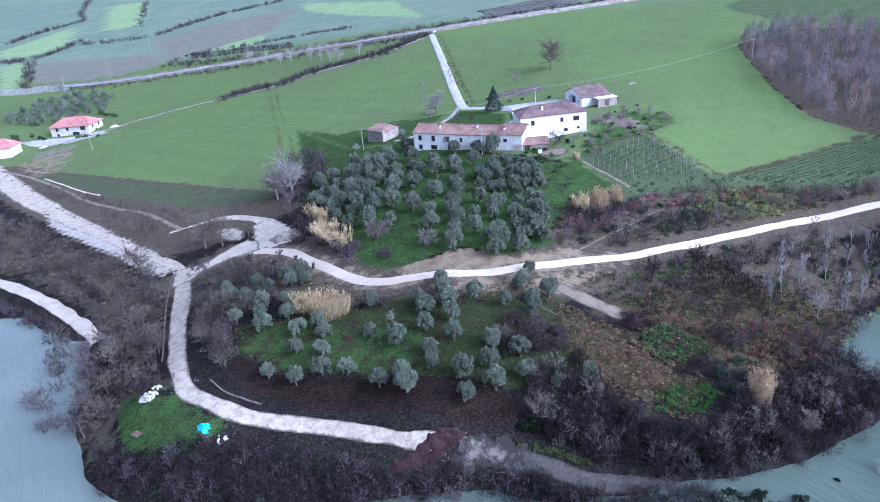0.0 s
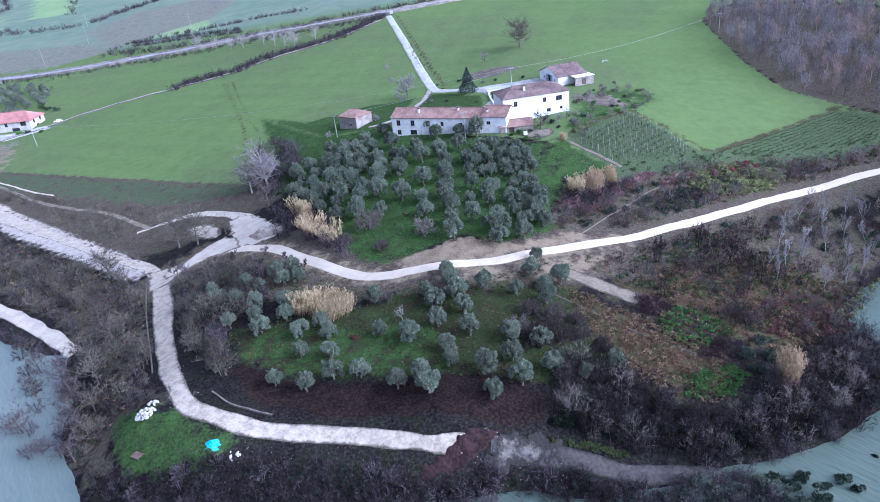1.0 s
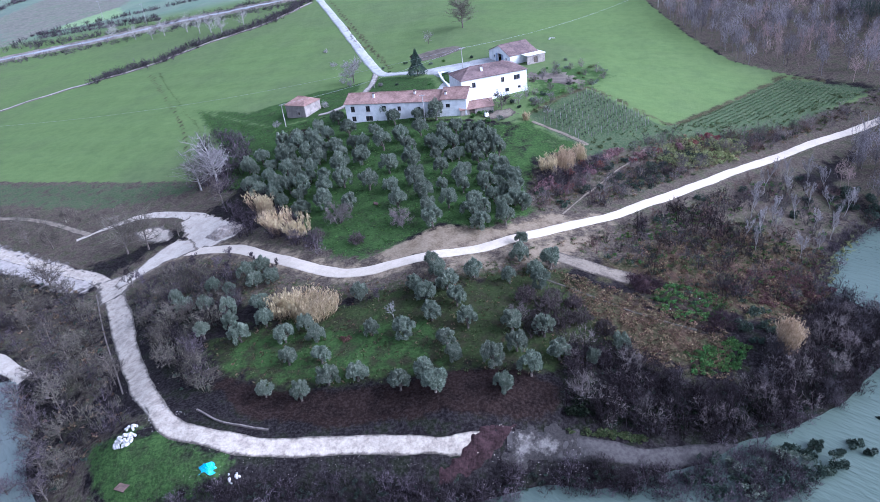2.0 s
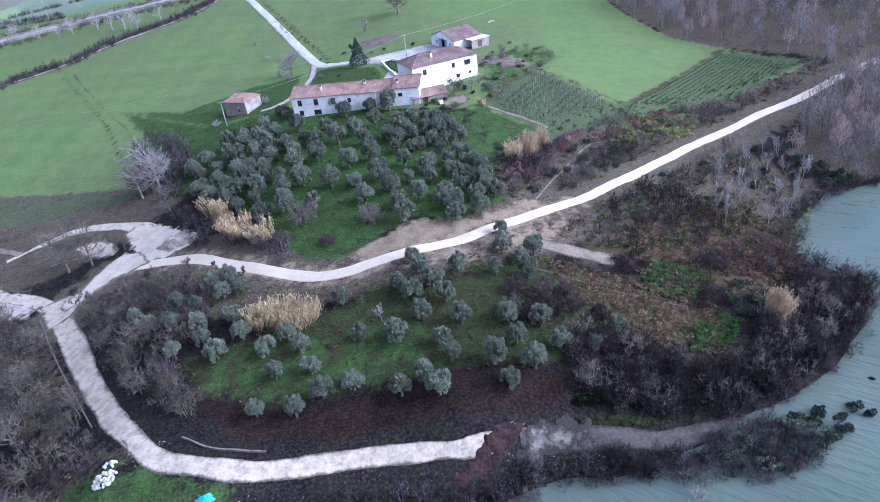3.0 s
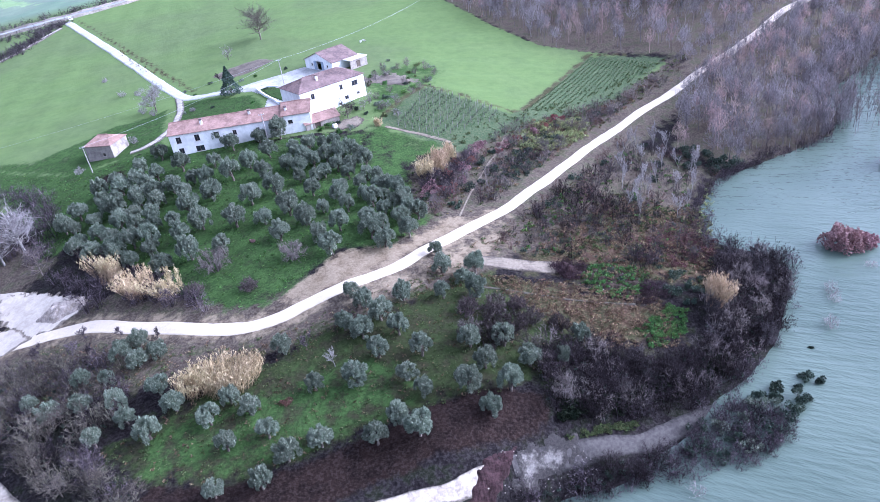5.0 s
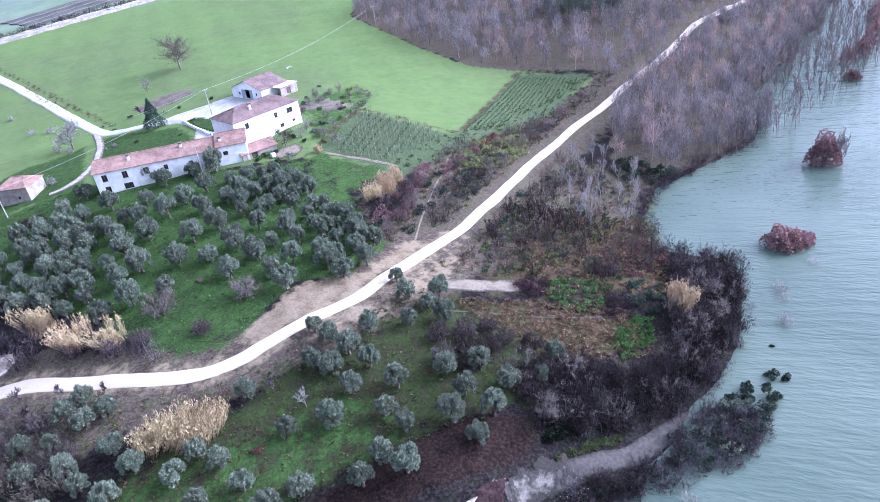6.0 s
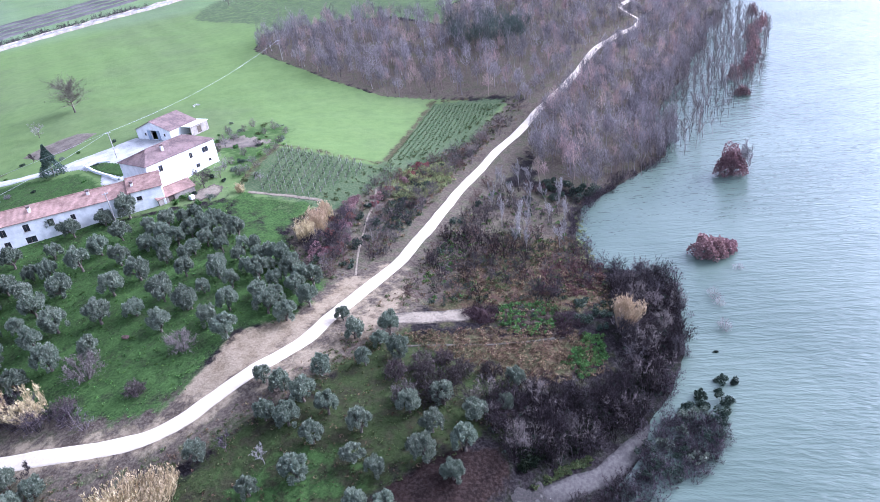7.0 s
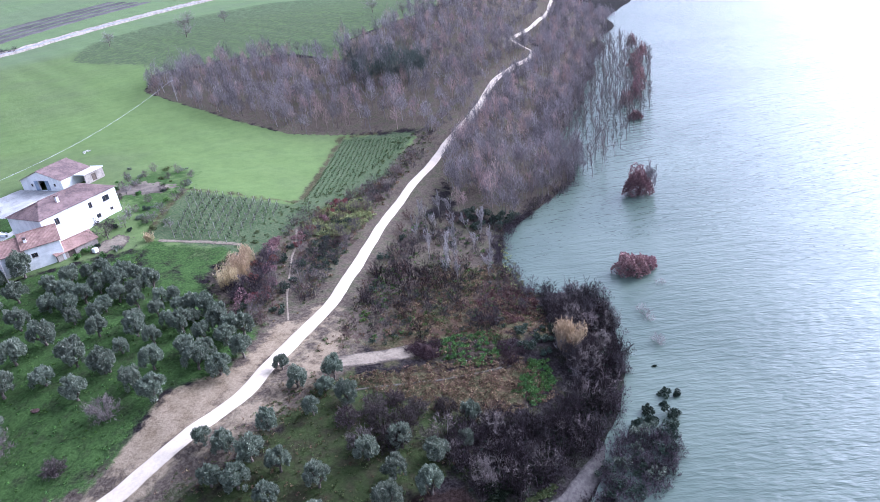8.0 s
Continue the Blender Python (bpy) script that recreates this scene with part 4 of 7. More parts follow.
def shrub_arrays(seed, height=2.4, spread=1.5, stems=11, shoots=22, width=0.03, clear=0.3, core=34):
    """A leafless bush: stems arch out into a dome, fork, and end in a fine haze of rising shoots."""
    rng = np.random.default_rng(seed)
    a, b, w, fa, fb, fw = [], [], [], [], [], []
    for k in range(stems):
        t = 2 * np.pi * (k + rng.uniform(-0.4, 0.4)) / stems * 2.4
        up = rng.uniform(0.25, 1.0)
        reach = spread * math.sqrt(1 - (up * 0.92) ** 2) * rng.uniform(0.8, 1.1)
        tip = np.array([math.cos(t) * reach, math.sin(t) * reach, height * up * rng.uniform(0.85, 1.08)])
        foot = np.array([math.cos(t), math.sin(t), 0]) * 0.15 * spread + [0, 0, -0.25]
        mid = tip * [0.5, 0.5, 0.66] + rng.normal(0, 0.08, 3) + [0, 0, 0.12 * height]
        a += [foot, mid]
        b += [mid, tip]
        w += [width * 2.4, width * 1.5]
        forks = []
        for _ in range(3):
            f = rng.uniform(0.2, 0.9)
            s = mid + (tip - mid) * f
            e = s + (rng.normal(0, 1, 3) + [0, 0, 0.8] + tip / np.linalg.norm(tip) * 0.6) * height * 0.13
            fa.append(s), fb.append(e), fw.append(width * 1.3)
            forks.append((s, e))
        forks.append((mid, tip))
        for _ in range(shoots):
            s, e = forks[rng.integers(4)]
            s = s + (e - s) * rng.uniform(clear - 0.2, 1.0)
            d = rng.normal(0, 1, 3) + [0, 0, 0.9]
            d *= rng.uniform(0.35, 1.0) * height * 0.2 / np.linalg.norm(d)
            fa.append(s)
            fb.append(s + d)
            fw.append(width * rng.uniform(0.7, 1.3))
    t, u = rng.uniform(0, 2 * np.pi, core), np.sqrt(rng.uniform(0, 1, core))
    deep = np.c_[np.cos(t) * u * spread * 0.85, np.sin(t) * u * spread * 0.85, height * (0.08 + 0.55 * np.sqrt(1 - u * u * 0.9) * rng.uniform(0.2, 1, core))]
    return join([strips(np.array(a), np.array(b), np.array(w), rng), slivers(np.array(fa), np.array(fb), np.array(fw), rng), slivers(deep, deep + haze_way(rng, core, 0.6), 0.05, rng)])


def wood_tree_arrays(seed, height=8.0, spread=1.7, limbs=12, twigs=110, width=0.05, haze=120):
    """A leafless woodland tree: a slim straight trunk, steep rising limbs and a narrow haze of twigs."""
    rng = np.random.default_rng(seed)
    lean = rng.normal(0, 0.35, 2)
    top = np.array([lean[0], lean[1], height * 0.8])
    a, b, w, fa, fb = [np.array([0, 0, -0.4]), top * 0.5], [top * 0.5, top], [0.2, 0.12], [], []
    for i in range(limbs):
        t, f = rng.uniform(0, 2 * np.pi), rng.uniform(0.35, 1.0)
        foot = top * f
        out = spread * rng.uniform(0.35, 1.0) * (1.25 - 0.6 * f)
        tip = foot + np.array([math.cos(t) * out, math.sin(t) * out, height * rng.uniform(0.12, 0.26)])
        a.append(foot), b.append(tip), w.append(0.08)
        for _ in range(twigs // limbs):
            g = rng.uniform(0.15, 1.05)
            s = foot + (tip - foot) * g
            d = rng.normal(0, 1, 3) + [0, 0, 1.3]
            d *= rng.uniform(0.5, 1.5) / np.linalg.norm(d)
            fa.append(s), fb.append(s + d)
    t, u = rng.uniform(0, 2 * np.pi, haze), np.sqrt(rng.uniform(0, 1, haze))
    puff = np.c_[lean[0] + np.cos(t) * u * spread, lean[1] + np.sin(t) * u * spread, height * (0.42 + 0.52 * np.sqrt(1 - u * u * 0.9) * rng.uniform(0.1, 1, haze))]
    pieces = [strips(np.array(a), np.array(b), np.array(w), rng), slivers(np.array(fa), np.array(fb), width, rng)]
    if haze:
        pieces.append(slivers(puff, puff + haze_way(rng, haze, 1.1) * [0.7, 0.7, 1.3], 0.085, rng))
    return join(pieces)


def leafy_shrub_arrays(seed, spread=1.2, leaves=260, size=0.25, flat=0.8):
    rng = np.random.default_rng(seed)
    p, d, _ = crown_points(rng, leaves, 6, spread, flat, spread * 0.45)
    return blades(rng, p, size * 1.25, size * 0.8, d + rng.normal(0, 0.7, (leaves, 3)) + [0, 0, 0.2])


def scatter(name, variants, places, label, category, material, scale=(0.7, 1.3), seed=1, tall=(0.85, 1.2)):
    """Many plants too close to count, as one mesh of kind stuff."""
    rng = np.random.default_rng(seed)
    verts, faces, tint, at = [], [], [], 0
    z = heights([p[0] for p in places], [p[1] for p in places])
    for (x, y), g in zip(places, z):
        v, f = variants[rng.integers(len(variants))]
        a, s = rng.uniform(0, 2 * np.pi), rng.uniform(*scale)
        c, sn = math.cos(a) * s, math.sin(a) * s
        q = np.c_[v[:, 0] * c - v[:, 1] * sn + x, v[:, 0] * sn + v[:, 1] * c + y, v[:, 2] * s * rng.uniform(*tall) + max(g, -0.6)]
        verts.append(q)
        faces.append(f + at)
        tint.append(np.full(len(v), rng.uniform()))
        at += len(v)
    me = mesh_of(name, np.vstack(verts), np.vstack(faces), [material], floats=[("tint", np.concatenate(tint))])
    return tagged(new(name, me), label, category, kind="stuff")


KEEP_CLEAR = [(MAIN_ROAD, 3.4), (STONE_ROAD, 3.6), (SUNK_ROAD, 1.8), (SHORE_ROAD, 3), (LOOP, 4), (SPUR, 3), (LANE, 3), ([(59, 121.5, 0), (70.1, 136.5, 0), (85.9, 154.5, 0)], 1.2)]


def places_in(outline, count, seed, clear=True, gap=0.0, uneven=0.0):
    """Random places inside an outline, off the roads and, where uneven, in drifts."""
    rng = np.random.default_rng(seed)
    xs, ys = [p[0] for p in outline], [p[1] for p in outline]
    x, y = rng.uniform(min(xs), max(xs), count * 12), rng.uniform(min(ys), max(ys), count * 12)
    ok = edge_distance(x, y, list(outline)) > 0
    if clear:
        for line, d in KEEP_CLEAR:
            ok &= line_distance(x, y, line) > d * rng.uniform(0.85, 1.5, len(x))
    if uneven:
        drift = np.sin(x * 0.21 + seed) * np.sin(y * 0.26 + 2 * seed) + 0.6 * np.sin(x * 0.55 - y * 0.4 + seed)
        ok &= drift > rng.normal(-1.2 + 1.6 * uneven, 0.5, len(x))
    pts = np.c_[x, y][ok]
    if gap:
        kept = []
        for p in pts:
            if all((p[0] - q[0]) ** 2 + (p[1] - q[1]) ** 2 > gap * gap for q in kept):
                kept.append(p)
                if len(kept) >= count:
                    break
        pts = kept
    return [(float(p[0]), float(p[1])) for p in pts[:count]]


def spreading_tree_meshes(seed, height, spread, limbs=18, twigs=1100, bark=None, twig=None, fine=0.05):
    """A broad leafless tree: a stout trunk, curved limbs that fork, and a wide haze of twigs."""
    rng = np.random.default_rng(seed)
    girth = height * 0.02
    top = np.array([rng.normal(0, 0.3), rng.normal(0, 0.3), height * 0.75])
    pieces = [tube([(0, 0, -0.4), top * 0.3, top * 0.65, top], [girth * 1.3, girth, girth * 0.6, girth * 0.2], 7)]
    spots, ways = [], []
    for i in range(limbs):
        t, f = i * 2.4 + rng.uniform(-0.4, 0.4), rng.uniform(0.2, 0.9)
        foot = top * f
        reach = spread * rng.uniform(0.55, 1.0) * (1.15 - 0.6 * f)
        tip = foot + np.array([math.cos(t) * reach, math.sin(t) * reach, height * rng.uniform(0.14, 0.32)])
        mid = (foot + tip) / 2 + np.array([0, 0, -0.04 * height]) + rng.normal(0, 0.15, 3)
        pieces.append(tube([foot, mid, tip], [girth * 0.45, girth * 0.3, girth * 0.1], 4))
        for _ in range(4):
            g = rng.uniform(0.3, 0.95)
            s = mid + (tip - mid) * (g * 2 - 1) if g > 0.5 else foot + (mid - foot) * g * 2
            e = s + (rng.normal(0, 0.22, 3) * [1, 1, 0.6] + [0, 0, 0.12]) * height * 0.8
            pieces.append(tube([s, (s + e) / 2 + rng.normal(0, 0.1, 3), e], [girth * 0.2, girth * 0.13, girth * 0.05], 3))
            spots.append((s, e))
        spots.append((mid, tip))
    k = rng.integers(0, len(spots), twigs)
    p, q = np.array([s[0] for s in spots])[k], np.array([s[1] for s in spots])[k]
    at = p + (q - p) * rng.uniform(0.2, 1.05, (twigs, 1))
    d = rng.normal(0, 1, (twigs, 3)) + [0, 0, 0.5]
    d *= height * rng.uniform(0.04, 0.12, (twigs, 1)) / np.linalg.norm(d, axis=1)[:, None]
    return mesh_of("trunk", *join(pieces), [bark or BARK], smooth=True), mesh_of("crown", *slivers(at, at + d, fine, rng), [twig or TWIG_GREY])


def spreading_tree(x, y, height, spread, seed, label, group="", **kind):
    trunk, crown = spreading_tree_meshes(seed, height, spread, **kind)
    ob = plant("bare_tree", (("trunk", trunk), ("crown", crown)), label, "tree", group)
    ob.matrix_world = pose(x, y, max(ground_at(x, y), -0.6) - 0.1, 0, 0, seed * 37)
    return ob


# ---- olive groves ----
UPPER_OLIVES = [(18.1, 184.0), (2.7, 188.5), (20.7, 178.6), (27.5, 177.9), (32.8, 177.0), (28.3, 167.8), (23.1, 165.3), (18.3, 162.5), (15.1, 172.6), (7.5, 176.0), (9.6, 168.2), (12.4, 165.1), (1.2, 177.0), (-2.5, 184.1), (-9.2, 172.6), (-3.5, 167.6), (0.3, 162.8), (6.6, 161.4), (4.5, 166.9), (7.3, 154.2), (12.8, 156.2), (20.6, 147.8), (26.3, 149.1), (25.0, 157.9)]
UPPER_OLIVES_WEST = [(27.3, 139.2), (29.4, 131.5), (21.7, 137.1), (9.3, 144.9), (3.4, 150.7), (-4.4, 154.8), (-8.2, 160.3), (-14.4, 167.5), (-19.5, 167.0), (-17.6, 160.8), (-10.4, 155.4), (4.6, 142.9), (12.2, 132.2), (5.9, 134.9), (-1.9, 143.6), (-6.1, 142.1), (0.1, 135.1), (-9.1, 147.9), (23.5, 128.9), (30.5, 123.4), (34.9, 125.1), (31.3, 117.6), (-13.3, 160.3), (-5.0, 161.5), (16.1, 140.4), (-14.5, 152.5), (-3.5, 178.0), (-1.5, 172.0), (-8.0, 166.5)]
ROW_OLIVES = [(34.3, 163.5), (38.0, 165.5), (41.5, 165.3), (44.4, 165.4), (46.6, 159.9), (47.3, 156.5), (43.9, 156.7), (40.4, 158.1), (36.9, 156.8), (33.6, 155.8), (45.1, 151.3), (41.5, 152.0), (48.2, 151.2), (38.0, 150.5), (42.8, 147.0), (46.4, 144.4), (48.8, 143.7), (43.6, 140.8), (47.1, 138.2), (48.9, 137.2), (50.1, 134.8), (39.1, 140.3), (38.4, 131.9), (43.2, 135.7), (43.8, 131.5), (46.6, 133.3), (44.9, 126.3), (50.6, 130.9), (48.2, 126.7), (49.3, 124.5), (50.6, 122.6), (46.7, 121.6), (46.4, 116.4), (40.4, 124.4), (42.1, 120.3), (39.7, 119.3), (33.7, 134.2), (30.0, 131.2), (27.2, 137.7), (32.3, 151.2), (36.3, 149.6), (34.3, 168.0), (35.3, 160.3), (31.1, 159.4), (33.5, 143.1), (43.9, 159.2), (38.0, 137.4), (41.2, 115.2)]
LOWER_OLIVES = [(47.7, 103.5), (53.3, 101.3), (38.8, 98.7), (32.3, 99.7), (33.8, 95.7), (27.7, 96.4), (29.8, 93.2), (35.3, 91.2), (36.9, 84.9), (30.8, 87.9), (20.3, 86.8), (26.2, 84.5), (33.3, 81.3), (34.4, 77.5), (44.3, 83.3), (49.2, 81.7), (44.4, 78.1), (50.8, 76.4), (40.4, 75.0), (46.0, 73.0), (41.6, 70.3), (56.2, 75.8), (61.2, 79.2), (29.7, 74.8), (31.2, 71.1), (25.6, 73.2)]
LOWER_OLIVES_WEST = [(18.5, 76.8), (13.7, 76.6), (12.0, 81.6), (6.2, 82.4), (10.2, 87.4), (4.5, 88.5), (-0.2, 94.2), (-4.2, 90.5), (9.7, 73.9), (3.6, 75.4), (17.4, 97.3), (7.9, 91.0), (-2.5, 99.6), (-12.3, 93.9), (-7.6, 96.1), (-5.2, 114.0), (-8.2, 112.3), (-2.1, 109.2), (-5.5, 108.6), (-14.5, 103.0), (-14.8, 109.9), (50.2, 99.5), (50.6, 94.6), (45.1, 96.2), (-20.1, 105.7), (-10.5, 106.8), (-9.0, 100.5), (-23.5, 110.6)]


WEST_BLOCK = [(-22, 172), (-12, 181), (-2, 185), (2, 172), (0, 150), (-4, 141), (-14, 150), (-21, 160)]


def filled(outline, known, gap, seed):
    """More places between the known ones, no closer than gap."""
    more = []
    for p in places_in(outline, 400, seed):
        if all((p[0] - q[0]) ** 2 + (p[1] - q[1]) ** 2 > gap * gap for q in known + more):
            more.append(p)
    return more


def plant_olives():
    sorts = [olive_meshes(40 + i, 2.15 + 0.1 * (i % 4), 2.2 + 0.12 * (i % 3)) for i in range(9)]
    for group, places, size in (("olives of the upper grove", UPPER_OLIVES + UPPER_OLIVES_WEST + filled(WEST_BLOCK, UPPER_OLIVES + UPPER_OLIVES_WEST, 3.7, 5), 1.06), ("olives of the upper grove", ROW_OLIVES, 0.92), ("olives of the lower grove", LOWER_OLIVES + LOWER_OLIVES_WEST, 0.86)):
        for i, (x, y) in enumerate(places):
            crown, trunk = sorts[(i * 5 + i // 9) % 9]
            ob = plant("olive_tree", (("trunk", trunk), ("crown", crown)), "silver-green olive tree with a rounded crown on grass", "olive tree", group)
            s = size * random.uniform(0.82, 1.15)
            ob.matrix_world = pose(x, y, ground_at(x, y) - 0.05, 0, 0, random.uniform(0, 360)) @ Matrix.Diagonal((s, s * random.uniform(0.9, 1.1), s * random.uniform(0.9, 1.12), 1))


plant_olives()

# ---- thickets, woods and reeds ----
SPIT_THICKET = [(52, 80), (62, 79), (66, 75), (73, 72), (81, 74), (86, 79), (94, 86), (100, 93), (110, 94), (113, 88), (106, 81), (98, 74.5), (87, 68), (76, 64.5), (66, 65), (53, 65.5), (50, 69)]
SHORE_THICKET = [(1, 59), (28, 60), (41, 61), (54, 60.5), (64, 60), (60, 57.5), (45, 58), (34, 56), (20, 52.5), (0, 50.5), (-17, 52), (-24, 60), (-14, 57.5), (-7, 57)]
WEST_THICKET = [(-36, 116), (-31, 127), (-19, 121), (-7, 110), (-9, 100), (-13, 90), (-8, 83), (-5, 78), (-10, 76), (-20, 90)]
LAKE_THICKET = [(-143, 174), (-104, 153), (-78, 140), (-50, 126), (-36, 106), (-26, 86), (-19, 74), (-26, 64), (-34, 68), (-42, 81), (-50, 92), (-46, 98), (-71, 112), (-100, 126), (-150, 146)]
COVE_SCRUB = [(57, 107), (77, 121), (115, 147), (126, 140), (131, 126), (121, 122), (113, 113), (104, 99), (96, 92), (84, 92), (72, 100), (62, 105)]
DARK_SCRUB = [(88, 129), (96, 124), (98, 116), (88, 110), (80, 114), (80, 120)]
FIELD_SCRUB = [(53, 124), (60, 138), (71, 148), (94, 161), (129, 169), (150, 178), (160, 176), (129, 163), (103, 148), (70, 126), (60, 121)]
POPLAR_SCRUB = [(-46, 205), (-38, 210), (-27, 192), (-22, 172), (-24, 158), (-36, 164)]
TRACK_SCRUB = [(-171, 207), (-154, 205), (-103, 183), (-62, 166), (-60, 150), (-82, 158), (-128, 185)]
GROVE_SCRUB = [(-24, 152), (-18, 160), (-2, 132), (9, 115), (-4, 122), (-16, 134)]


def plant_thickets():
    bare = [shrub_arrays(i, 2.2 + 0.25 * (i % 4), 1.5 + 0.2 * (i % 3), 10, 21, 0.032, 0.3, 36) for i in range(9)]
    for outline, count, seed, material, scale, label in (
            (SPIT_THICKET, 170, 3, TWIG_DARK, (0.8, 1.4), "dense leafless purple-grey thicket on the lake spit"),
            (SPIT_THICKET, 110, 14, TWIG_DARK, (0.8, 1.5), "bushes among the thicket of the spit, darkened for its shaded gaps"),
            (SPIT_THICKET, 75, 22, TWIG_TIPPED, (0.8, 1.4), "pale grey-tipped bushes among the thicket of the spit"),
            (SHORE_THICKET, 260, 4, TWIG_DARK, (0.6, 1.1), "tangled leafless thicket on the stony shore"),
            (SHORE_THICKET, 130, 23, TWIG, (0.6, 1.2), "grey-brown bushes on the stony shore"),
            (WEST_THICKET, 110, 5, TWIG_BROWN, (0.9, 1.5), "grey leafless thicket below the gravel road"),
            (WEST_THICKET, 80, 24, TWIG, (0.8, 1.4), "dark leafless clumps below the gravel road"),
            (LAKE_THICKET, 250, 6, TWIG_BROWN, (0.7, 1.35), "brown leafless thicket between track and lake"),
            (LAKE_THICKET, 160, 21, TWIG, (0.8, 1.4), "dark leafless clumps between track and lake"),
            (COVE_SCRUB, 150, 7, TWIG_MAUVE, (0.5, 1.2), "brown leafless scrub between road and cove"),
            (COVE_SCRUB, 60, 20, TWIG_DARK, (0.7, 1.4), "dark leafless clumps in the scrub by the cove"),
            (COVE_SCRUB, 90, 25, TWIG_RUST, (0.5, 1.0), "reddish leafless scrub by the cove"),
            (DARK_SCRUB, 24, 26, TWIG_DARK, (1.0, 1.6), "dense dark thicket below the road"),
            (FIELD_SCRUB, 100, 28, TWIG_TIPPED, (0.6, 1.2), "pale grey hedge scrub between fields and road"),
            (FIELD_SCRUB, 70, 8, TWIG_MAUVE, (0.6, 1.25), "brown hedge scrub between fields and road"),
            (FIELD_SCRUB, 60, 27, TWIG_RUST, (0.6, 1.1), "reddish hedge scrub between fields and road"),
            (POPLAR_SCRUB, 70, 9, TWIG, (1.1, 1.8), "dark leafless thicket at the edge of a field"),
            (TRACK_SCRUB, 120, 10, TWIG_BROWN, (0.5, 0.9), "sparse leafless scrub above the stony track"),
            (GROVE_SCRUB, 60, 11, TWIG, (0.9, 1.5), "leafless thicket on the bank of the olive grove")):
        scatter("scrub_thicket", bare, places_in(outline, count, seed, uneven=0.25), label, "thicket", material, scale, seed)
    for k, (first, last, count) in enumerate(((7, 20, 150), (27, 33, 90))):
        c = smooth_line(SHORE[first:last], 0.6)
        rng = np.random.default_rng(70 + k)
        pts = c[rng.integers(0, len(c), count)] + rng.normal(0, 0.9, (count, 2))
        scatter("scrub_thicket", bare, [tuple(p) for p in pts], "leafless thicket overhanging the lake edge", "thicket", TWIG, (0.6, 1.1), 70 + k)


def plant_woods():
    trees = [wood_tree_arrays(100 + i, 6.8 + 0.5 * i, 1.5 + 0.12 * i) for i in range(8)]
    scatter("bare_woodland", trees, places_in(HILL_WOOD, 680, 12), "leafless grey-mauve wood along the field's edge", "woodland", TWIG_WOOD, (0.8, 1.2), 12)
    scatter("bare_woodland", trees, places_in(HILL_WOOD, 200, 16), "russet trees keeping dry leaves in the wood", "woodland", TWIG_RUSSET, (0.7, 1.05), 16)
    scatter("bare_woodland", trees, places_in([(174, 227), (184, 251), (206, 240), (212, 222), (196, 211)], 70, 31), "ivy-clad dark green trees in the wood", "woodland", IVY_TWIG, (0.9, 1.2), 31)
    scatter("bare_woodland", trees, places_in(ROAD_WOOD, 500, 13), "leafless grey-brown wood between road and lake", "woodland", TWIG_WOOD, (0.75, 1.2), 13)
    scatter("bare_woodland", trees, places_in(ROAD_WOOD, 180, 17), "russet trees between road and lake", "woodland", TWIG_RUSSET, (0.7, 1.1), 17)
    c = smooth_line(MAIN_ROAD[22:], 1.0)
    rng = np.random.default_rng(76)
    d = np.gradient(c, axis=0)
    k = rng.integers(0, len(c), 300)
    off = rng.uniform(2.8, 9.0, 300) * rng.choice([-1, 1], 300)
    pts = c[k] + np.c_[d[k, 1], -d[k, 0]] / np.hypot(d[k, 0], d[k, 1])[:, None] * off[:, None]
    scatter("bare_woodland", trees, [tuple(q) for q in pts], "leafless trees beside the gravel road", "woodland", TWIG_WOOD, (0.5, 0.85), 19)
    c = smooth_line(SHORE[1:9], 1.0)
    rng = np.random.default_rng(75)
    pts = c[rng.integers(0, len(c), 240)] + rng.normal(0, 2.5, (240, 2))
    scatter("bare_woodland", trees, [tuple(q) for q in pts], "leafless trees along the far lake shore", "woodland", TWIG_WOOD, (0.6, 1.05), 18)


plant_thickets()
plant_woods()

# ---- houses ----


def part(name, bm, material, parent, label=""):
    me = bpy.data.meshes.new(name)
    bm.normal_update()
    bm.to_mesh(me)
    bm.free()
    me.materials.append(material)
    ob = new(name, me)
    ob.parent = parent
    if label:
        ob["label"] = label
    return ob


def box(bm, x0, y0, z0, x1, y1, z1):
    v = [bm.verts.new((x, y, z)) for z in (z0, z1) for x, y in ((x0, y0), (x1, y0), (x1, y1), (x0, y1))]
    for f in ((3, 2, 1, 0), (4, 5, 6, 7), (0, 1, 5, 4), (1, 2, 6, 5), (2, 3, 7, 6), (3, 0, 4, 7)):
        bm.faces.new([v[i] for i in f])
    return v


def wall_with_openings(bm, length, height, thick, openings, m):
    """A wall along x, outer face at y = 0, with holes cut right through; m places it."""
    xs = sorted({0.0, length, *(v for o in openings for v in (o[0], o[0] + o[2]))})
    zs = sorted({0.0, height, *(v for o in openings for v in (o[1], o[1] + o[3]))})
    made = []
    for a, b in zip(xs, xs[1:]):
        for c, d in zip(zs, zs[1:]):
            cx, cz = (a + b) / 2, (c + d) / 2
            if not any(o[0] < cx < o[0] + o[2] and o[1] < cz < o[1] + o[3] for o in openings):
                made += box(bm, a, 0, c, b, thick, d)
    for v in made:
        v.co = m @ v.co
    bmesh.ops.remove_doubles(bm, verts=bm.verts[:], dist=0.001)


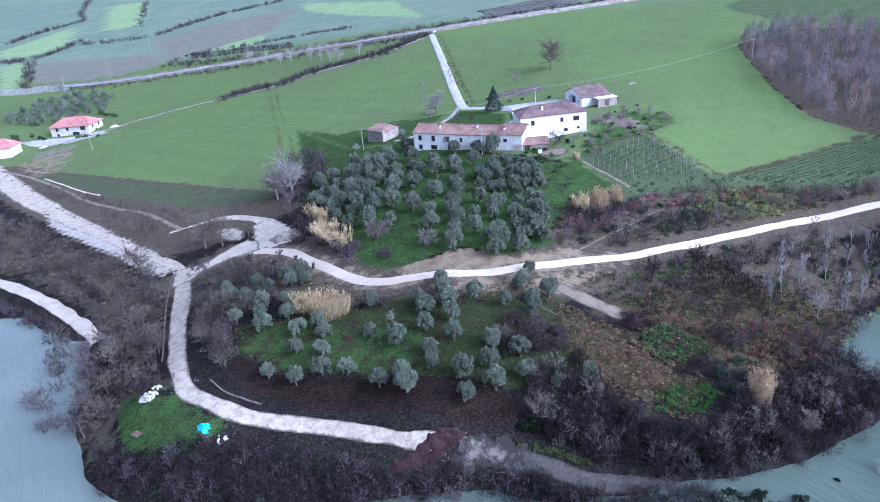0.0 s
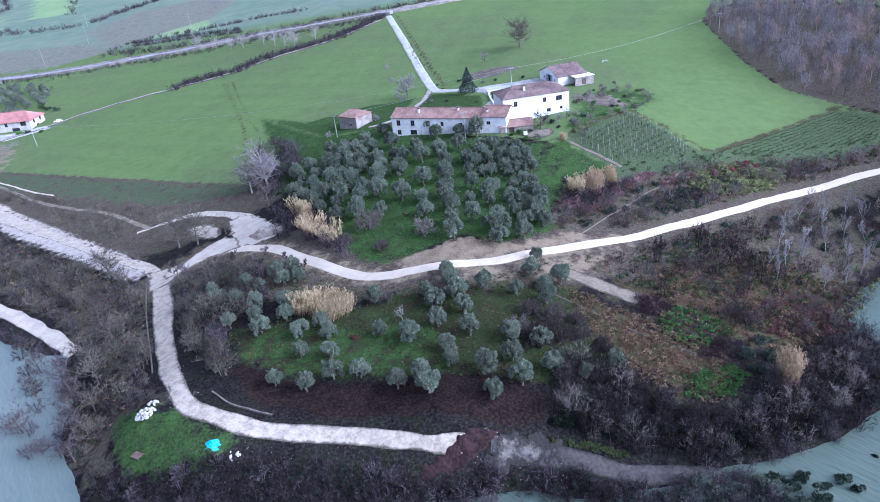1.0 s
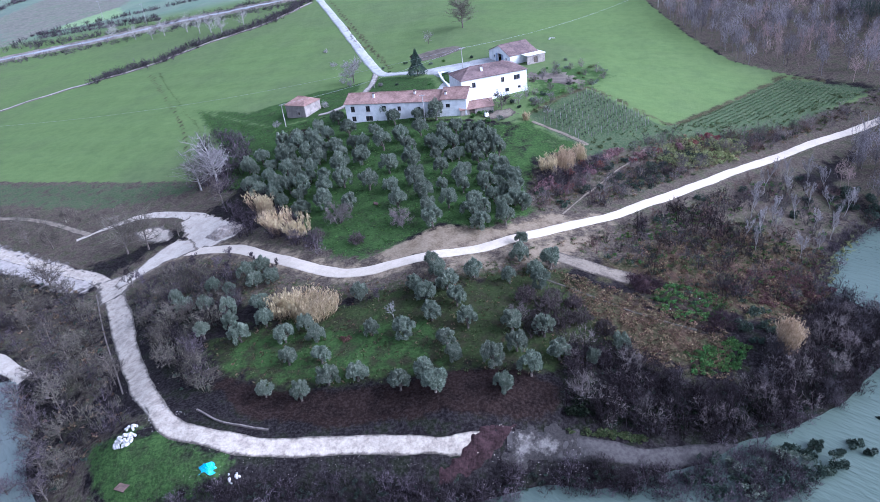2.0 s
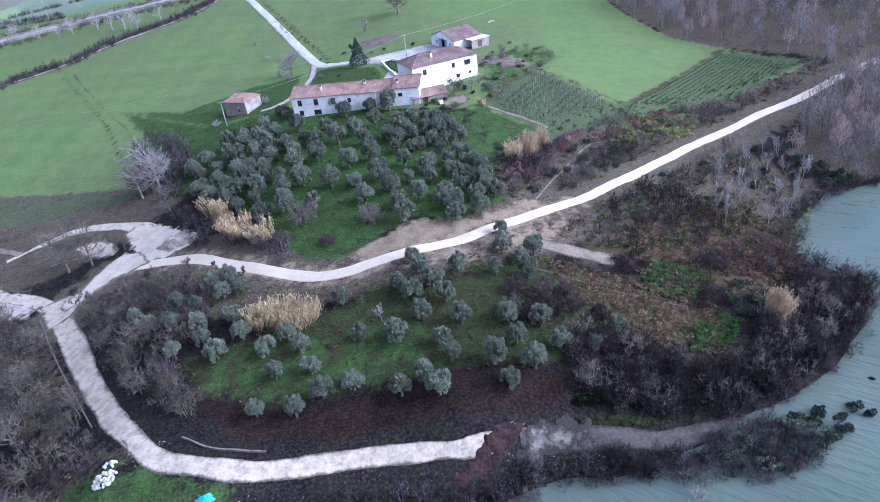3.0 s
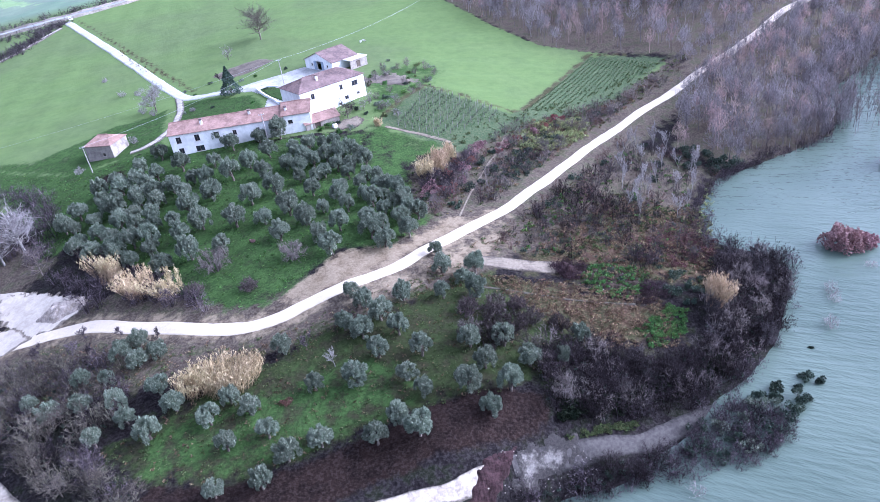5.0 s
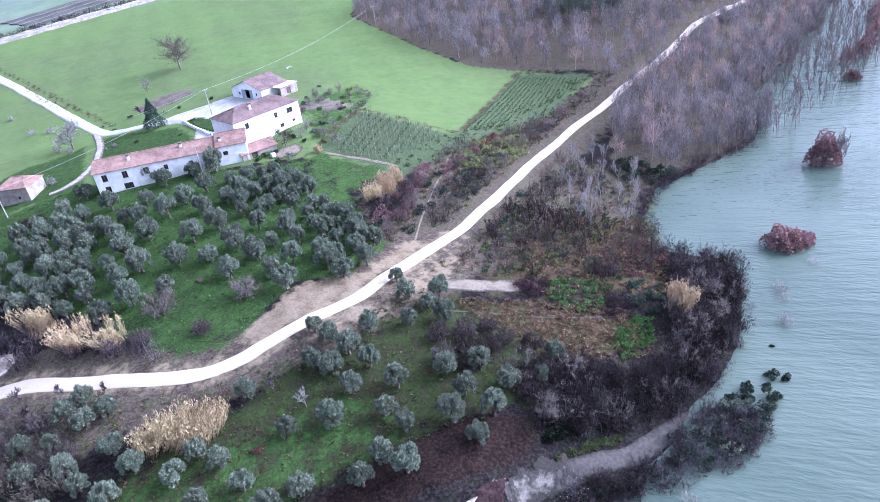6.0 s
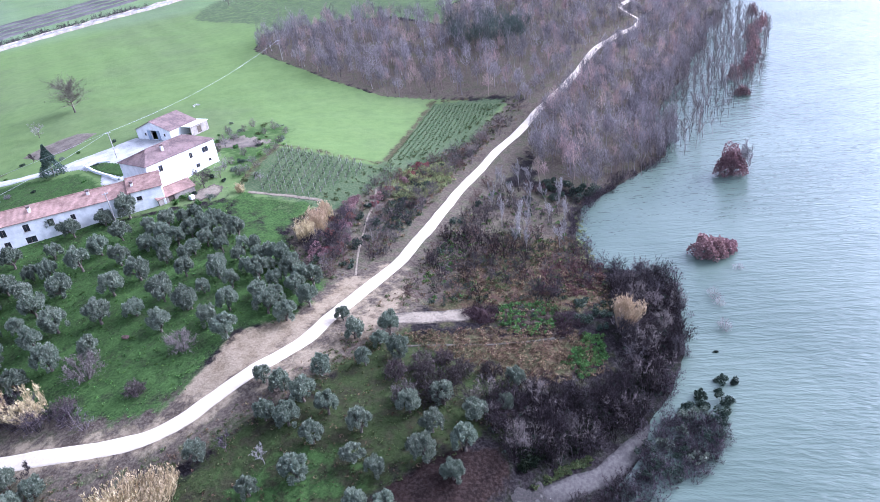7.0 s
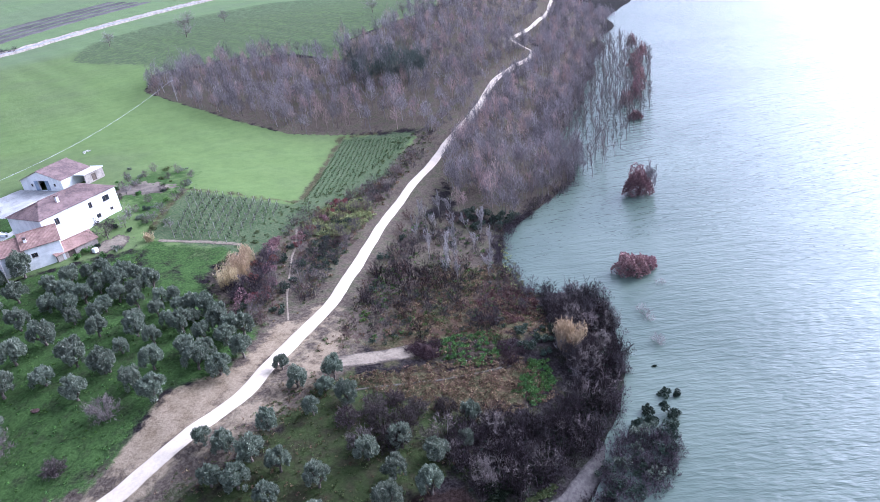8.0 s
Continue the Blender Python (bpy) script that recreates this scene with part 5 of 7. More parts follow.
def window(parent, m, w, h, shutter=None, glass_in=0.14):
    """A window set into an opening at m: frame, bars, pane, sill and sometimes shutters."""
    ob = new("window")
    ob.parent, ob.matrix_local = parent, m
    bm = bmesh.new()
    t = 0.07
    for q in ((0, 0, t, h), (w - t, 0, w, h), (t, 0, w - t, t), (t, h - t, w - t, h), (w / 2 - 0.03, t, w / 2 + 0.03, h - t)):
        box(bm, q[0], glass_in - 0.03, q[1], q[2], glass_in + 0.04, q[3])
    part("frame", bm, WINDOW_WHITE, ob)
    bm = bmesh.new()
    box(bm, t, glass_in, t, w - t, glass_in + 0.012, h - t)
    part("pane", bm, GLASS, ob)
    bm = bmesh.new()
    box(bm, -0.08, -0.1, -0.08, w + 0.08, 0.1, -0.003)
    part("sill", bm, CONCRETE, ob)
    if shutter:
        for x in (-w / 2 - 0.02, w + 0.02):
            bm = bmesh.new()
            box(bm, x, -0.06, 0, x + w / 2, -0.012, h)
            for k in range(6):
                box(bm, x + 0.05, -0.075, 0.08 + k * (h - 0.16) / 6, x + w / 2 - 0.05, -0.061, 0.08 + (k + 0.6) * (h - 0.16) / 6)
            part("shutter", bm, shutter, ob)
    return ob


WINDOW_WHITE = surface("window_frame_paint", (0.13, 0.085, 0.06), (0.22, 0.15, 0.11), 5, 1, 0.6, 0.1)


def tiled_slope(bm, a, b, c, d, pitch=0.24, rise=0.028, thick=0.12):
    """Rows of barrel tiles on the quad a, b (eave) - c, d (top); a-d and b-c run up the slope."""
    a, b, c, d = (Vector(p) for p in (a, b, c, d))
    n = (b - a).cross(d - a).normalized()
    k = max(2, int((b - a).length / pitch))
    top, under = [], []
    for i in range(2 * k + 1):
        f = i / (2 * k)
        lift = n * (rise if i % 2 else 0)
        lo, hi = a.lerp(b, f), d.lerp(c, f)
        top.append([bm.verts.new(lo + lift), bm.verts.new(lo.lerp(hi, 0.5) + lift * 1.1), bm.verts.new(hi + lift)])
        under.append([bm.verts.new(lo - n * thick), bm.verts.new(hi - n * thick)])
    for p, q, u, w in zip(top, top[1:], under, under[1:]):
        bm.faces.new((p[0], q[0], q[1], p[1]))
        bm.faces.new((p[1], q[1], q[2], p[2]))
        bm.faces.new((u[0], w[0], q[0], p[0]))
        bm.faces.new((u[1], w[1], w[0], u[0]))


def house(name, label, x, y, turn, length, depth, base, eave, ridge, wall, tile, fronts=(), lefts=(), rights=(), hip=0.0, shutter=None, over=0.35, chimneys=(), tops=0.0):
    """A house: four walls with openings, windows, a gabled (or hipped) tiled roof, chimneys. Front along local x, towards -y."""
    ob = tagged(new(name), label, "house")
    ob.matrix_world = pose(x, y, base, 0, 0, turn)
    h = eave - base
    t = 0.4
    sides = ((length, Matrix.Identity(4), fronts), (depth - 2 * t, pose(length, t, 0, 0, 0, 90), rights), (length, pose(length, depth, 0, 0, 0, 180), ()), (depth - 2 * t, pose(0, depth - t, 0, 0, 0, -90), lefts))
    for span, m, holes in sides:
        bm = bmesh.new()
        low = 2.2
        full = [(o[0], o[1] + low, o[2], o[3]) for o in holes]
        wall_with_openings(bm, span, h + low, t, full, m @ pose(0, 0, -low))
        part("wall", bm, wall, ob)
        for o in holes:
            if o[4] == "window":
                window(ob, m @ pose(o[0], 0, o[1]), o[2], o[3], shutter)
            elif o[4] == "open":
                for sx in (-o[2] / 2 - 0.04, o[2] + 0.04):
                    bm = bmesh.new()
                    box(bm, sx, -0.1, 0, sx + o[2] / 2, -0.02, o[3])
                    for k in range(3):
                        box(bm, sx + 0.08, -0.14, 0.2 + k * 0.95, sx + o[2] / 2 - 0.08, -0.101, 0.35 + k * 0.95)
                    part("door_leaf", bm, o[5], ob, "open blue-grey metal door leaf").matrix_local = m @ pose(o[0], 0, o[1])
            else:
                bm = bmesh.new()
                box(bm, 0, 0.2, 0, o[2], 0.27, o[3])
                for k in range(max(2, int(o[2] / 0.5))):
                    s = o[2] / max(2, int(o[2] / 0.5))
                    box(bm, k * s + 0.04, 0.17, 0.05, (k + 1) * s - 0.04, 0.199, o[3] - 0.05)
                part("door", bm, o[5], ob).matrix_local = m @ pose(o[0], 0, o[1])
    r = ridge - base
    x0, x1, y0, y1, ym = -over, length + over, -over, depth + over, depth / 2
    e = h + 0.02 - over * (r - h) / (depth / 2)
    bm = bmesh.new()
    tiled_slope(bm, (x0, y0, e), (x1, y0, e), (x1 - hip, ym, r), (x0 + hip, ym, r))
    part("roof_slope", bm, tile, ob)
    bm = bmesh.new()
    tiled_slope(bm, (x1, y1, e), (x0, y1, e), (x0 + hip, ym, r), (x1 - hip, ym, r))
    part("roof_slope", bm, tile, ob)
    for xe, xi, s in ((x0, x0 + hip, 1), (x1, x1 - hip, -1)):
        bm = bmesh.new()
        if hip:
            q = ((xe, y1, e), (xe, y0, e)) if s > 0 else ((xe, y0, e), (xe, y1, e))
            tiled_slope(bm, *q, (xi, ym + 0.05 * -s, r), (xi, ym + 0.05 * s, r))
            part("roof_slope", bm, tile, ob)
        else:
            xw = 0.0 if s > 0 else length
            v = [bm.verts.new((xw + a, b, c)) for a in (0, s * t) for b, c in ((0, h + 0.003), (depth, h + 0.003), (ym, r - 0.16))]
            for f in ((0, 2, 1), (3, 4, 5), (0, 1, 4, 3), (1, 2, 5, 4), (2, 0, 3, 5)):
                bm.faces.new([v[i] for i in f])
            part("gable", bm, wall, ob)
    bm = bmesh.new()
    v, f = tube([(x0 + hip, ym, r), ((x0 + x1) / 2, ym, r + 0.02), (x1 - hip, ym, r)], [0.16] * 3, 8)
    vs = [bm.verts.new(p) for p in v]
    for q in f:
        bm.faces.new([vs[i] for i in q])
    part("ridge_cap", bm, tile, ob)
    for cx, cy, ch in chimneys:
        c = new("chimney")
        c.parent = ob
        c.location = (cx, cy, h + (r - h) * (1 - abs(cy - ym) / ym))
        bm = bmesh.new()
        box(bm, -0.3, -0.3, -0.5, 0.3, 0.3, ch)
        part("stack", bm, wall, c)
        bm = bmesh.new()
        box(bm, -0.4, -0.4, ch + 0.003, 0.4, 0.4, ch + 0.12)
        for sx in (-0.3, 0.15):
            for sy in (-0.3, 0.15):
                box(bm, sx, sy, ch + 0.123, sx + 0.15, sy + 0.15, ch + 0.35)
        box(bm, -0.45, -0.45, ch + 0.353, 0.45, 0.45, ch + 0.43)
        part("cap", bm, TILE_BROWN, c)
    return ob


def win(x, z, w=1.0, h=1.3):
    return (x, z, w, h, "window", None)


def door(x, z, w, h, m):
    return (x, z, w, h, "door", m)


TILE_VILLA = surface("bright_red_tile", (0.33, 0.13, 0.115), (0.46, 0.22, 0.195), 2.0, 0.5, 0.7, 0.3)
BLUE_METAL = surface("blue_grey_door_paint", (0.25, 0.31, 0.4), (0.36, 0.43, 0.52), 4, 0.6, 0.5, 0.1)
SHUTTER = surface("brown_shutter", (0.10, 0.06, 0.045), (0.17, 0.11, 0.085), 6, 1, 0.6, 0.2)
house("long_farmhouse", "long white plastered farmhouse with a red tile roof", 6.0, 186.4, -15.5, 29.5, 9.5, 18.6, 24.5, 26.3, PLASTER_OLD, TILE_RED,
      [win(1.6, 3.3, 1.3, 1.7), win(6.4, 3.3, 1.3, 1.7), win(1.6, 0.5, 1.3, 1.5), win(6.0, 0.5, 2.2, 1.5), win(11.5, 3.3, 1.3, 1.6), win(16.3, 3.3), win(22.3, 3.0), win(26.0, 3.4, 1.2, 1.2)], chimneys=[(8.5, 2.5, 1.0), (21, 3.5, 0.7)])
house("farmhouse_wing", "white plastered end wing with a red tile roof", 34.6, 178.6, -15.5, 7.2, 9.5, 20.0, 24.9, 26.9, PLASTER, TILE_RED, [win(1.2, 2.4, 1.2, 1.0)], chimneys=[(1.0, 2.0, 0.6)])
house("main_farmhouse", "two-storey white farmhouse with a brown hipped tile roof", 40.8, 182.8, 17, 20.3, 11.5, 22.2, 28.3, 30.4, PLASTER, TILE_BROWN,
      [win(3.2, 3.4, 1.1, 1.5), win(12.2, 3.5, 1.0, 1.4), win(16.2, 3.5, 1.9, 1.4), win(13.3, 0.5, 1.2, 1.0), win(17.3, 0.9, 0.9, 0.7)], hip=5.0, chimneys=[(7.4, 3.0, 1.2)])
house("barn", "white barn with a brown tile roof and dark open doors", 58.4, 221.6, 24, 10.5, 15, 22.1, 25.2, 27.8, PLASTER, TILE_BROWN, lefts=[(6.0, 0.05, 2.6, 2.8, "open", BLUE_METAL), win(3.0, 1.2, 0.8, 0.8), win(11.4, 1.2, 0.8, 0.8)])
house("lean_to", "low stone lean-to with a red tile roof", 39.8, 176.6, 9, 9.5, 5.5, 19.4, 21.7, 23.0, STONE, TILE_RED, [door(2.5, 0.05, 1.6, 1.9, WOOD_DARK)])
house("stone_shed", "old stone shed with a faded red tile roof", -17.6, 209.8, -30, 8.2, 8.0, 15.6, 20.4, 22.2, STONE, TILE_RED, [win(5.0, 1.5, 0.8, 0.9)], hip=3.0)
house("red_roof_villa", "large two-storey villa with a bright red hipped roof", -224.0, 289.0, 8, 22, 14, 3.8, 10.0, 13.4, PLASTER_BEIGE, TILE_VILLA, [win(3, 3.6, 1.5, 1.8), win(9, 3.6, 1.5, 1.8), win(17, 3.4, 3.0, 2.2), win(3, 0.6, 1.5, 1.6), win(12, 0.3, 4, 2.4)], rights=[win(3, 3.6, 1.5, 1.8), win(9, 3.6, 1.5, 1.8), win(5, 0.6, 2.5, 2)], hip=6, over=0.9)
house("red_roof_villa", "smaller villa with a red roof by the lane", -236.0, 250.0, 20, 17, 12, 2.4, 8.4, 12, PLASTER_OLD, TILE_VILLA, [win(3, 3.4, 1.5, 1.6), win(9, 3.4, 1.5, 1.6), win(4, 0.6, 1.5, 1.6)], hip=5, over=0.8)

# ---- single trees, reeds, red trees and water bushes ----


def bare_tree(x, y, height, spread, seed, label, material=None, depth=3, upright=0.5, forks=4, group="", girth=0.02, clear=0.25):
    wood, twig = branch_tree(seed, height, spread, depth, upright=upright, forks=forks, girth=girth, base_clear=clear)
    ob = plant("bare_tree", (("trunk", mesh_of("trunk", *wood, [material or BARK], smooth=True)), ("crown", mesh_of("crown", *twig, [TWIG_GREY if material == PALE_BARK else TWIG]))), label, "tree", group)
    ob.matrix_world = pose(x, y, max(ground_at(x, y), -0.5) - 0.1, 0, 0, seed * 37)
    return ob


def bush(name, x, y, seed, spread, material, label, category="bush", leaves=420, size=0.3, flat=0.8, sink=0.15, z=None):
    v, f = leafy_shrub_arrays(seed, spread, leaves, size, flat)
    rng = np.random.default_rng(seed)
    tips = v.reshape(-1, 3, 3).mean(1)[rng.integers(0, len(v) // 3, 9)]
    stems = strips(np.tile([[0, 0, -0.4]], (9, 1)), tips, 0.07, rng)
    ob = plant(name, (("stem", mesh_of("stem", *stems, [BARK])), ("crown", mesh_of("crown", v, f, [material]))), label, category)
    ob.matrix_world = pose(x, y, (ground_at(x, y) if z is None else z) - sink, 0, 0, seed * 53)
    return ob


def twig_bush(x, y, seed, height, spread, label, material=None, stems=14, shoots=40, width=0.04, z=None):
    v, f = shrub_arrays(seed, height, spread, stems, shoots, width, 0.3, stems * 7)
    ob = tagged(new("bare_bush", mesh_of("bare_bush", v, f, [material or TWIG])), label, "bush")
    ob.matrix_world = pose(x, y, (ground_at(x, y) if z is None else z) - 0.05, 0, 0, seed * 29)
    return ob


def reed_clump(x, y, seed, radius, height, count, label, lean=(0, 0)):
    """A stand of dry canes: tall stalks with feathery heads and hanging leaves."""
    rng = np.random.default_rng(seed)
    t, r = rng.uniform(0, 2 * np.pi, count), radius * np.sqrt(rng.uniform(0, 1, count))
    foot = np.c_[np.cos(t) * r, np.sin(t) * r * 0.75, np.full(count, -0.4)]
    tufts = max(4, int(radius * 3))
    tuft = ((t / (2 * np.pi) * 4).astype(int) * 3 + (r / radius * 2.9).astype(int)) % tufts
    bend, tall = rng.normal(0, 0.2, (tufts, 2)), rng.uniform(0.75, 1.1, tufts)
    h = height * rng.uniform(0.6, 1.08, count) * tall[tuft]
    tip = foot + np.c_[(rng.normal(0, 0.08, count) + bend[tuft, 0] + lean[0]) * h, (rng.normal(0, 0.08, count) + bend[tuft, 1] + lean[1]) * h, h]
    stalks = strips(foot, tip, 0.045, rng)
    k = rng.integers(0, count, count * 5)
    g = rng.uniform(0.25, 0.98, len(k))[:, None]
    at = foot[k] + (tip - foot)[k] * g
    way = rng.normal(0, 0.35, (len(k), 3)) * [1, 1, 0.5] + (tip - foot)[k] / height
    leaves = slivers(at, at + way * rng.uniform(0.25, 0.6, (len(k), 1)), 0.12, rng)
    plume = sprays(rng, np.repeat(tip, 3, 0) + rng.normal(0, 0.12, (count * 3, 3)) * [1, 1, 2], 0.6, 0.13, None, 2.5)
    ob = plant("reed_clump", (("stalk", mesh_of("stalk", *stalks, [REED])), ("leaf", mesh_of("leaf", *leaves, [REED])), ("plume", mesh_of("plume", *plume, [REED]))), label, "reeds")
    for c in ob.children:
        c["kind"] = "stuff"
    ob.matrix_world = pose(x, y, ground_at(x, y))
    return ob


reed_clump(8.4, 95.2, 1, 4.2, 4.6, 560, "wide stand of straw-coloured dry canes below the road", (0.42, -0.2))
reed_clump(3.2, 97.4, 2, 3.4, 4.4, 400, "straw-coloured dry canes leaning over scrub", (0.25, -0.3))
reed_clump(-4.6, 131.5, 3, 3.0, 5.0, 360, "leaning tan canes on the bank of the grove", (-0.3, 0.1))
reed_clump(-10.5, 142.0, 4, 2.8, 5.4, 340, "tall tan canes beside a bare thicket", (-0.08, 0.05))
reed_clump(0.8, 126.6, 5, 2.6, 4.2, 280, "low tan canes above the gravel road", (-0.25, -0.1))
reed_clump(59.5, 142.0, 6, 2.0, 4.4, 200, "pale dry cane tuft beside red shrubs")
reed_clump(63.3, 144.0, 7, 2.4, 5.4, 300, "tall pale dry canes beside red shrubs")
reed_clump(68.3, 147.4, 8, 1.3, 4.6, 130, "small pale dry cane tuft")
reed_clump(88.5, 79.9, 9, 1.8, 5.9, 620, "upright clump of pale golden canes on the spit")
reed_clump(57.5, 170.5, 10, 0.9, 2.6, 70, "small tuft of dry canes by the farm")

spreading_tree(-31.5, 170.5, 15, 7.0, 201, "large pale leafless poplar at the field edge", bark=PALE_BARK, twig=TWIG_GREY, limbs=30, twigs=3600, fine=0.06)
spreading_tree(-36, 168.5, 11, 5.5, 202, "pale leafless tree beside a dark thicket", bark=PALE_BARK, twig=TWIG_TIPPED, limbs=26, twigs=2600)
spreading_tree(-26.5, 157, 8.5, 4.5, 203, "dark leafless tree above the gravel apron", twig=TWIG)
for i, (x, y, h) in enumerate([(-49.1, 143.5, 12.5), (-43.3, 143.3, 11.5), (-64.4, 132.5, 9)]):
    spreading_tree(x, y, h, h * 0.45, 204 + i * 10, "tall slender grey-tan leafless tree beside the gravel loop" if i < 2 else "slender grey-tan leafless tree on the verge of the stony track", bark=BARK, twig=TWIG_BROWN, limbs=26, twigs=2200, fine=0.045)
spreading_tree(-35.7, 145.8, 5.5, 3.2, 205, "dark leafless tree leaning over the gravel loop", twig=TWIG_BROWN, limbs=18, twigs=1200)
spreading_tree(44.7, 283.5, 13, 6.8, 206, "lone leafless tree standing in a green field", limbs=34, twigs=3600, fine=0.065, twig=TWIG_BROWN)
spreading_tree(30.0, 271.5, 5.5, 2.5, 207, "small leafless tree in a green field", twigs=500)
spreading_tree(1.9, 239.5, 9.5, 6.0, 208, "grey leafless walnut tree beside the lane", limbs=24, twigs=2600, fine=0.07)
for i, (x, y, h) in enumerate([(167, 433, 9), (197, 399, 12), (228, 452, 10), (270.6, 297.6, 8), (271.7, 323, 9), (241, 430, 8)]):
    spreading_tree(x, y, h, h * 0.55, 340 + i, "leafless tree in the rough pasture behind the wood", "pasture trees", limbs=20, twigs=1100)
bare_tree(24.0, 250.5, 3.2, 2.0, 209, "low leafless fruit tree behind the farm", None, 3, 0.4, 4)
bare_tree(24.0, 89.6, 3.6, 1.6, 210, "small dead white tree between the olives", PALE_BARK, 3, 0.5, 3)
bare_tree(20.9, 95.4, 3.2, 1.8, 211, "small leafless fruit tree under the road", None, 3, 0.4, 4)
for i, (x, y, h) in enumerate([(-15.7, 124.6, 3.2), (-8.8, 119.4, 3.0), (-17.4, 119.5, 3.8), (-14.0, 117.0, 3.2), (-23.3, 124, 4.0), (-2.5, 113.6, 2.8), (-34.6, 119.8, 5.0), (-39.5, 124, 5.2), (-30, 114, 4.4)]):
    bare_tree(x, y, h, h * 0.45, 220 + i, "gnarled leafless tree beside the gravel road", None, 3, 0.4, 4, "bare roadside trees")
for i, (x, y, h) in enumerate([(-103.6, 167.4, 4.5), (-91.4, 167, 5), (-74.7, 153.8, 6.5), (-84, 158, 4.5), (-27.6, 87, 5), (-30, 90.5, 5.5), (-44, 100, 6), (-52, 108, 6), (-60, 114, 5.5), (-38, 92, 5), (-72, 122, 5), (-33, 76, 5), (-38, 85, 6.5), (-47, 94, 6.5), (-29, 68, 5), (-90, 132, 5)]):
    spreading_tree(x, y, h * 1.15, h * 0.5, 240 + i, "grey leafless tree in the lakeside thicket", "bare lakeside trees", twigs=900, limbs=16, twig=TWIG_BROWN)
for i, (x, y, h) in enumerate([(-21.7, 96.6, 4.6), (-11.5, 85.4, 4), (-28.5, 106, 4.6), (-27.5, 112.3, 4.6), (-25.5, 118.6, 4), (-16.7, 87, 4.6), (-9.2, 79.5, 3.6), (-6.5, 80.4, 3.4), (-46.6, 115.6, 5), (-43.1, 103.8, 5), (-59.1, 128, 5), (-60.6, 120.4, 5), (-72.9, 132.4, 5), (-76.3, 126.5, 4.5), (-90.4, 134.3, 5), (-18, 103, 4.2), (-22, 104, 4.4)]):
    spreading_tree(x, y, h, h * 0.7, 310 + i, "bushy grey leafless tree in a thicket", "thicket trees", twigs=1100, limbs=20, twig=TWIG_BROWN)
for i, (x, y, h) in enumerate([(-51, 83, 6), (-46, 72.5, 6.5), (-41, 81, 7), (-37, 75, 6.5), (-33, 69.5, 6), (-55.5, 91, 6), (-48, 87.5, 6.5), (-30, 64.5, 5.5), (-42, 90, 7), (-62, 97, 5.5), (-38, 67, 5)]):
    spreading_tree(x, y, h * 1.1, h * 0.55, 290 + i, "dark leafless tree leaning over the lake edge", "bare lakeside trees", twigs=900, limbs=16, twig=TWIG)
BIRCH_STAND = [(94, 112), (104, 108), (122, 122), (133, 136), (126, 143), (114, 142), (102, 132)]
for i, (x, y) in enumerate(places_in(BIRCH_STAND, 22, 72, gap=3.2)):
    bare_tree(x, y, 4.6 + (i * 7 % 6) * 0.5, 1.6, 270 + i, "slim pale leafless birch in the scrub by the cove", PALE_BARK, 3, 0.8, 3, "pale birches", girth=0.012)

for x, y, s, h, label in ((9.9, 127.5, 3.8, 4.2, "wide grey leafless bush in the olive grove"), (24.4, 120.8, 2.9, 3.4, "dense leafless bush in the olive grove"), (5.2, 122.5, 2.2, 2.4, "leafless bush above the road bank"),
                          (14.8, 117, 2.0, 2.0, "thin leafless bush above the road bank"), (48.5, 82.5, 3.0, 3.2, "big purple-grey leafless bush in the lower grove"), (52.5, 84.5, 2.6, 2.8, "purple-grey leafless bush in the lower grove"),
                          (45.5, 86.0, 2.4, 2.6, "dark leafless bush between olives"), (47.5, 91.0, 2.3, 2.5, "purple-brown leafless bush in the lower grove"), (51.8, 90.0, 2.4, 2.7, "purple-brown leafless bush in the lower grove"), (56.0, 85.5, 2.2, 2.4, "purple-brown leafless bush in the lower grove"), (59.5, 82.6, 2.2, 2.4, "purple-brown leafless bush in the lower grove"), (55.5, 89.5, 1.8, 2.0, "purple-brown leafless bush in the lower grove"), (50.0, 86.5, 2.6, 2.9, "purple-brown leafless bush in the lower grove")):
    twig_bush(x, y, int(x * 7 + y), h, s, label, TWIG_TIPPED if "olive" in label else TWIG_PLUM, stems=38, shoots=60, width=0.06)
for i, (x, y) in enumerate([(58, 138), (60.5, 139.5), (63, 137.5), (66, 140), (57, 134.5), (61, 134), (69, 143), (72, 146)]):
    twig_bush(x, y, 370 + i, 2.8, 2.3, "dense dark purple leafless bush below dry canes", TWIG, stems=22, shoots=50, width=0.05)
bush("rust_bush", 15.4, 86.6, 5, 1.1, foliage("rust_leaf", [(0.12, 0.055, 0.045), (0.2, 0.10, 0.08)]), "small round rust-brown bush on grass", leaves=300, size=0.2)
bush("plum_bush", 18.0, 132, 6, 0.9, RED_LEAF, "low dark plum-red bush in the grove", leaves=220, size=0.2)
for x, y, size in ((48.9, 109.2, 0.72), (31.0, 103.2, 0.8)):
    crown, trunk = olive_meshes(int(x), 2.0, 2.2, 3000)
    ob = plant("roadside_olive", (("trunk", trunk), ("crown", crown)), "small dark evergreen tree at the road edge", "tree")
    ob.matrix_world = pose(x, y, ground_at(x, y) - 0.05, 0, 0, x * 31) @ Matrix.Diagonal((size, size, size, 1))

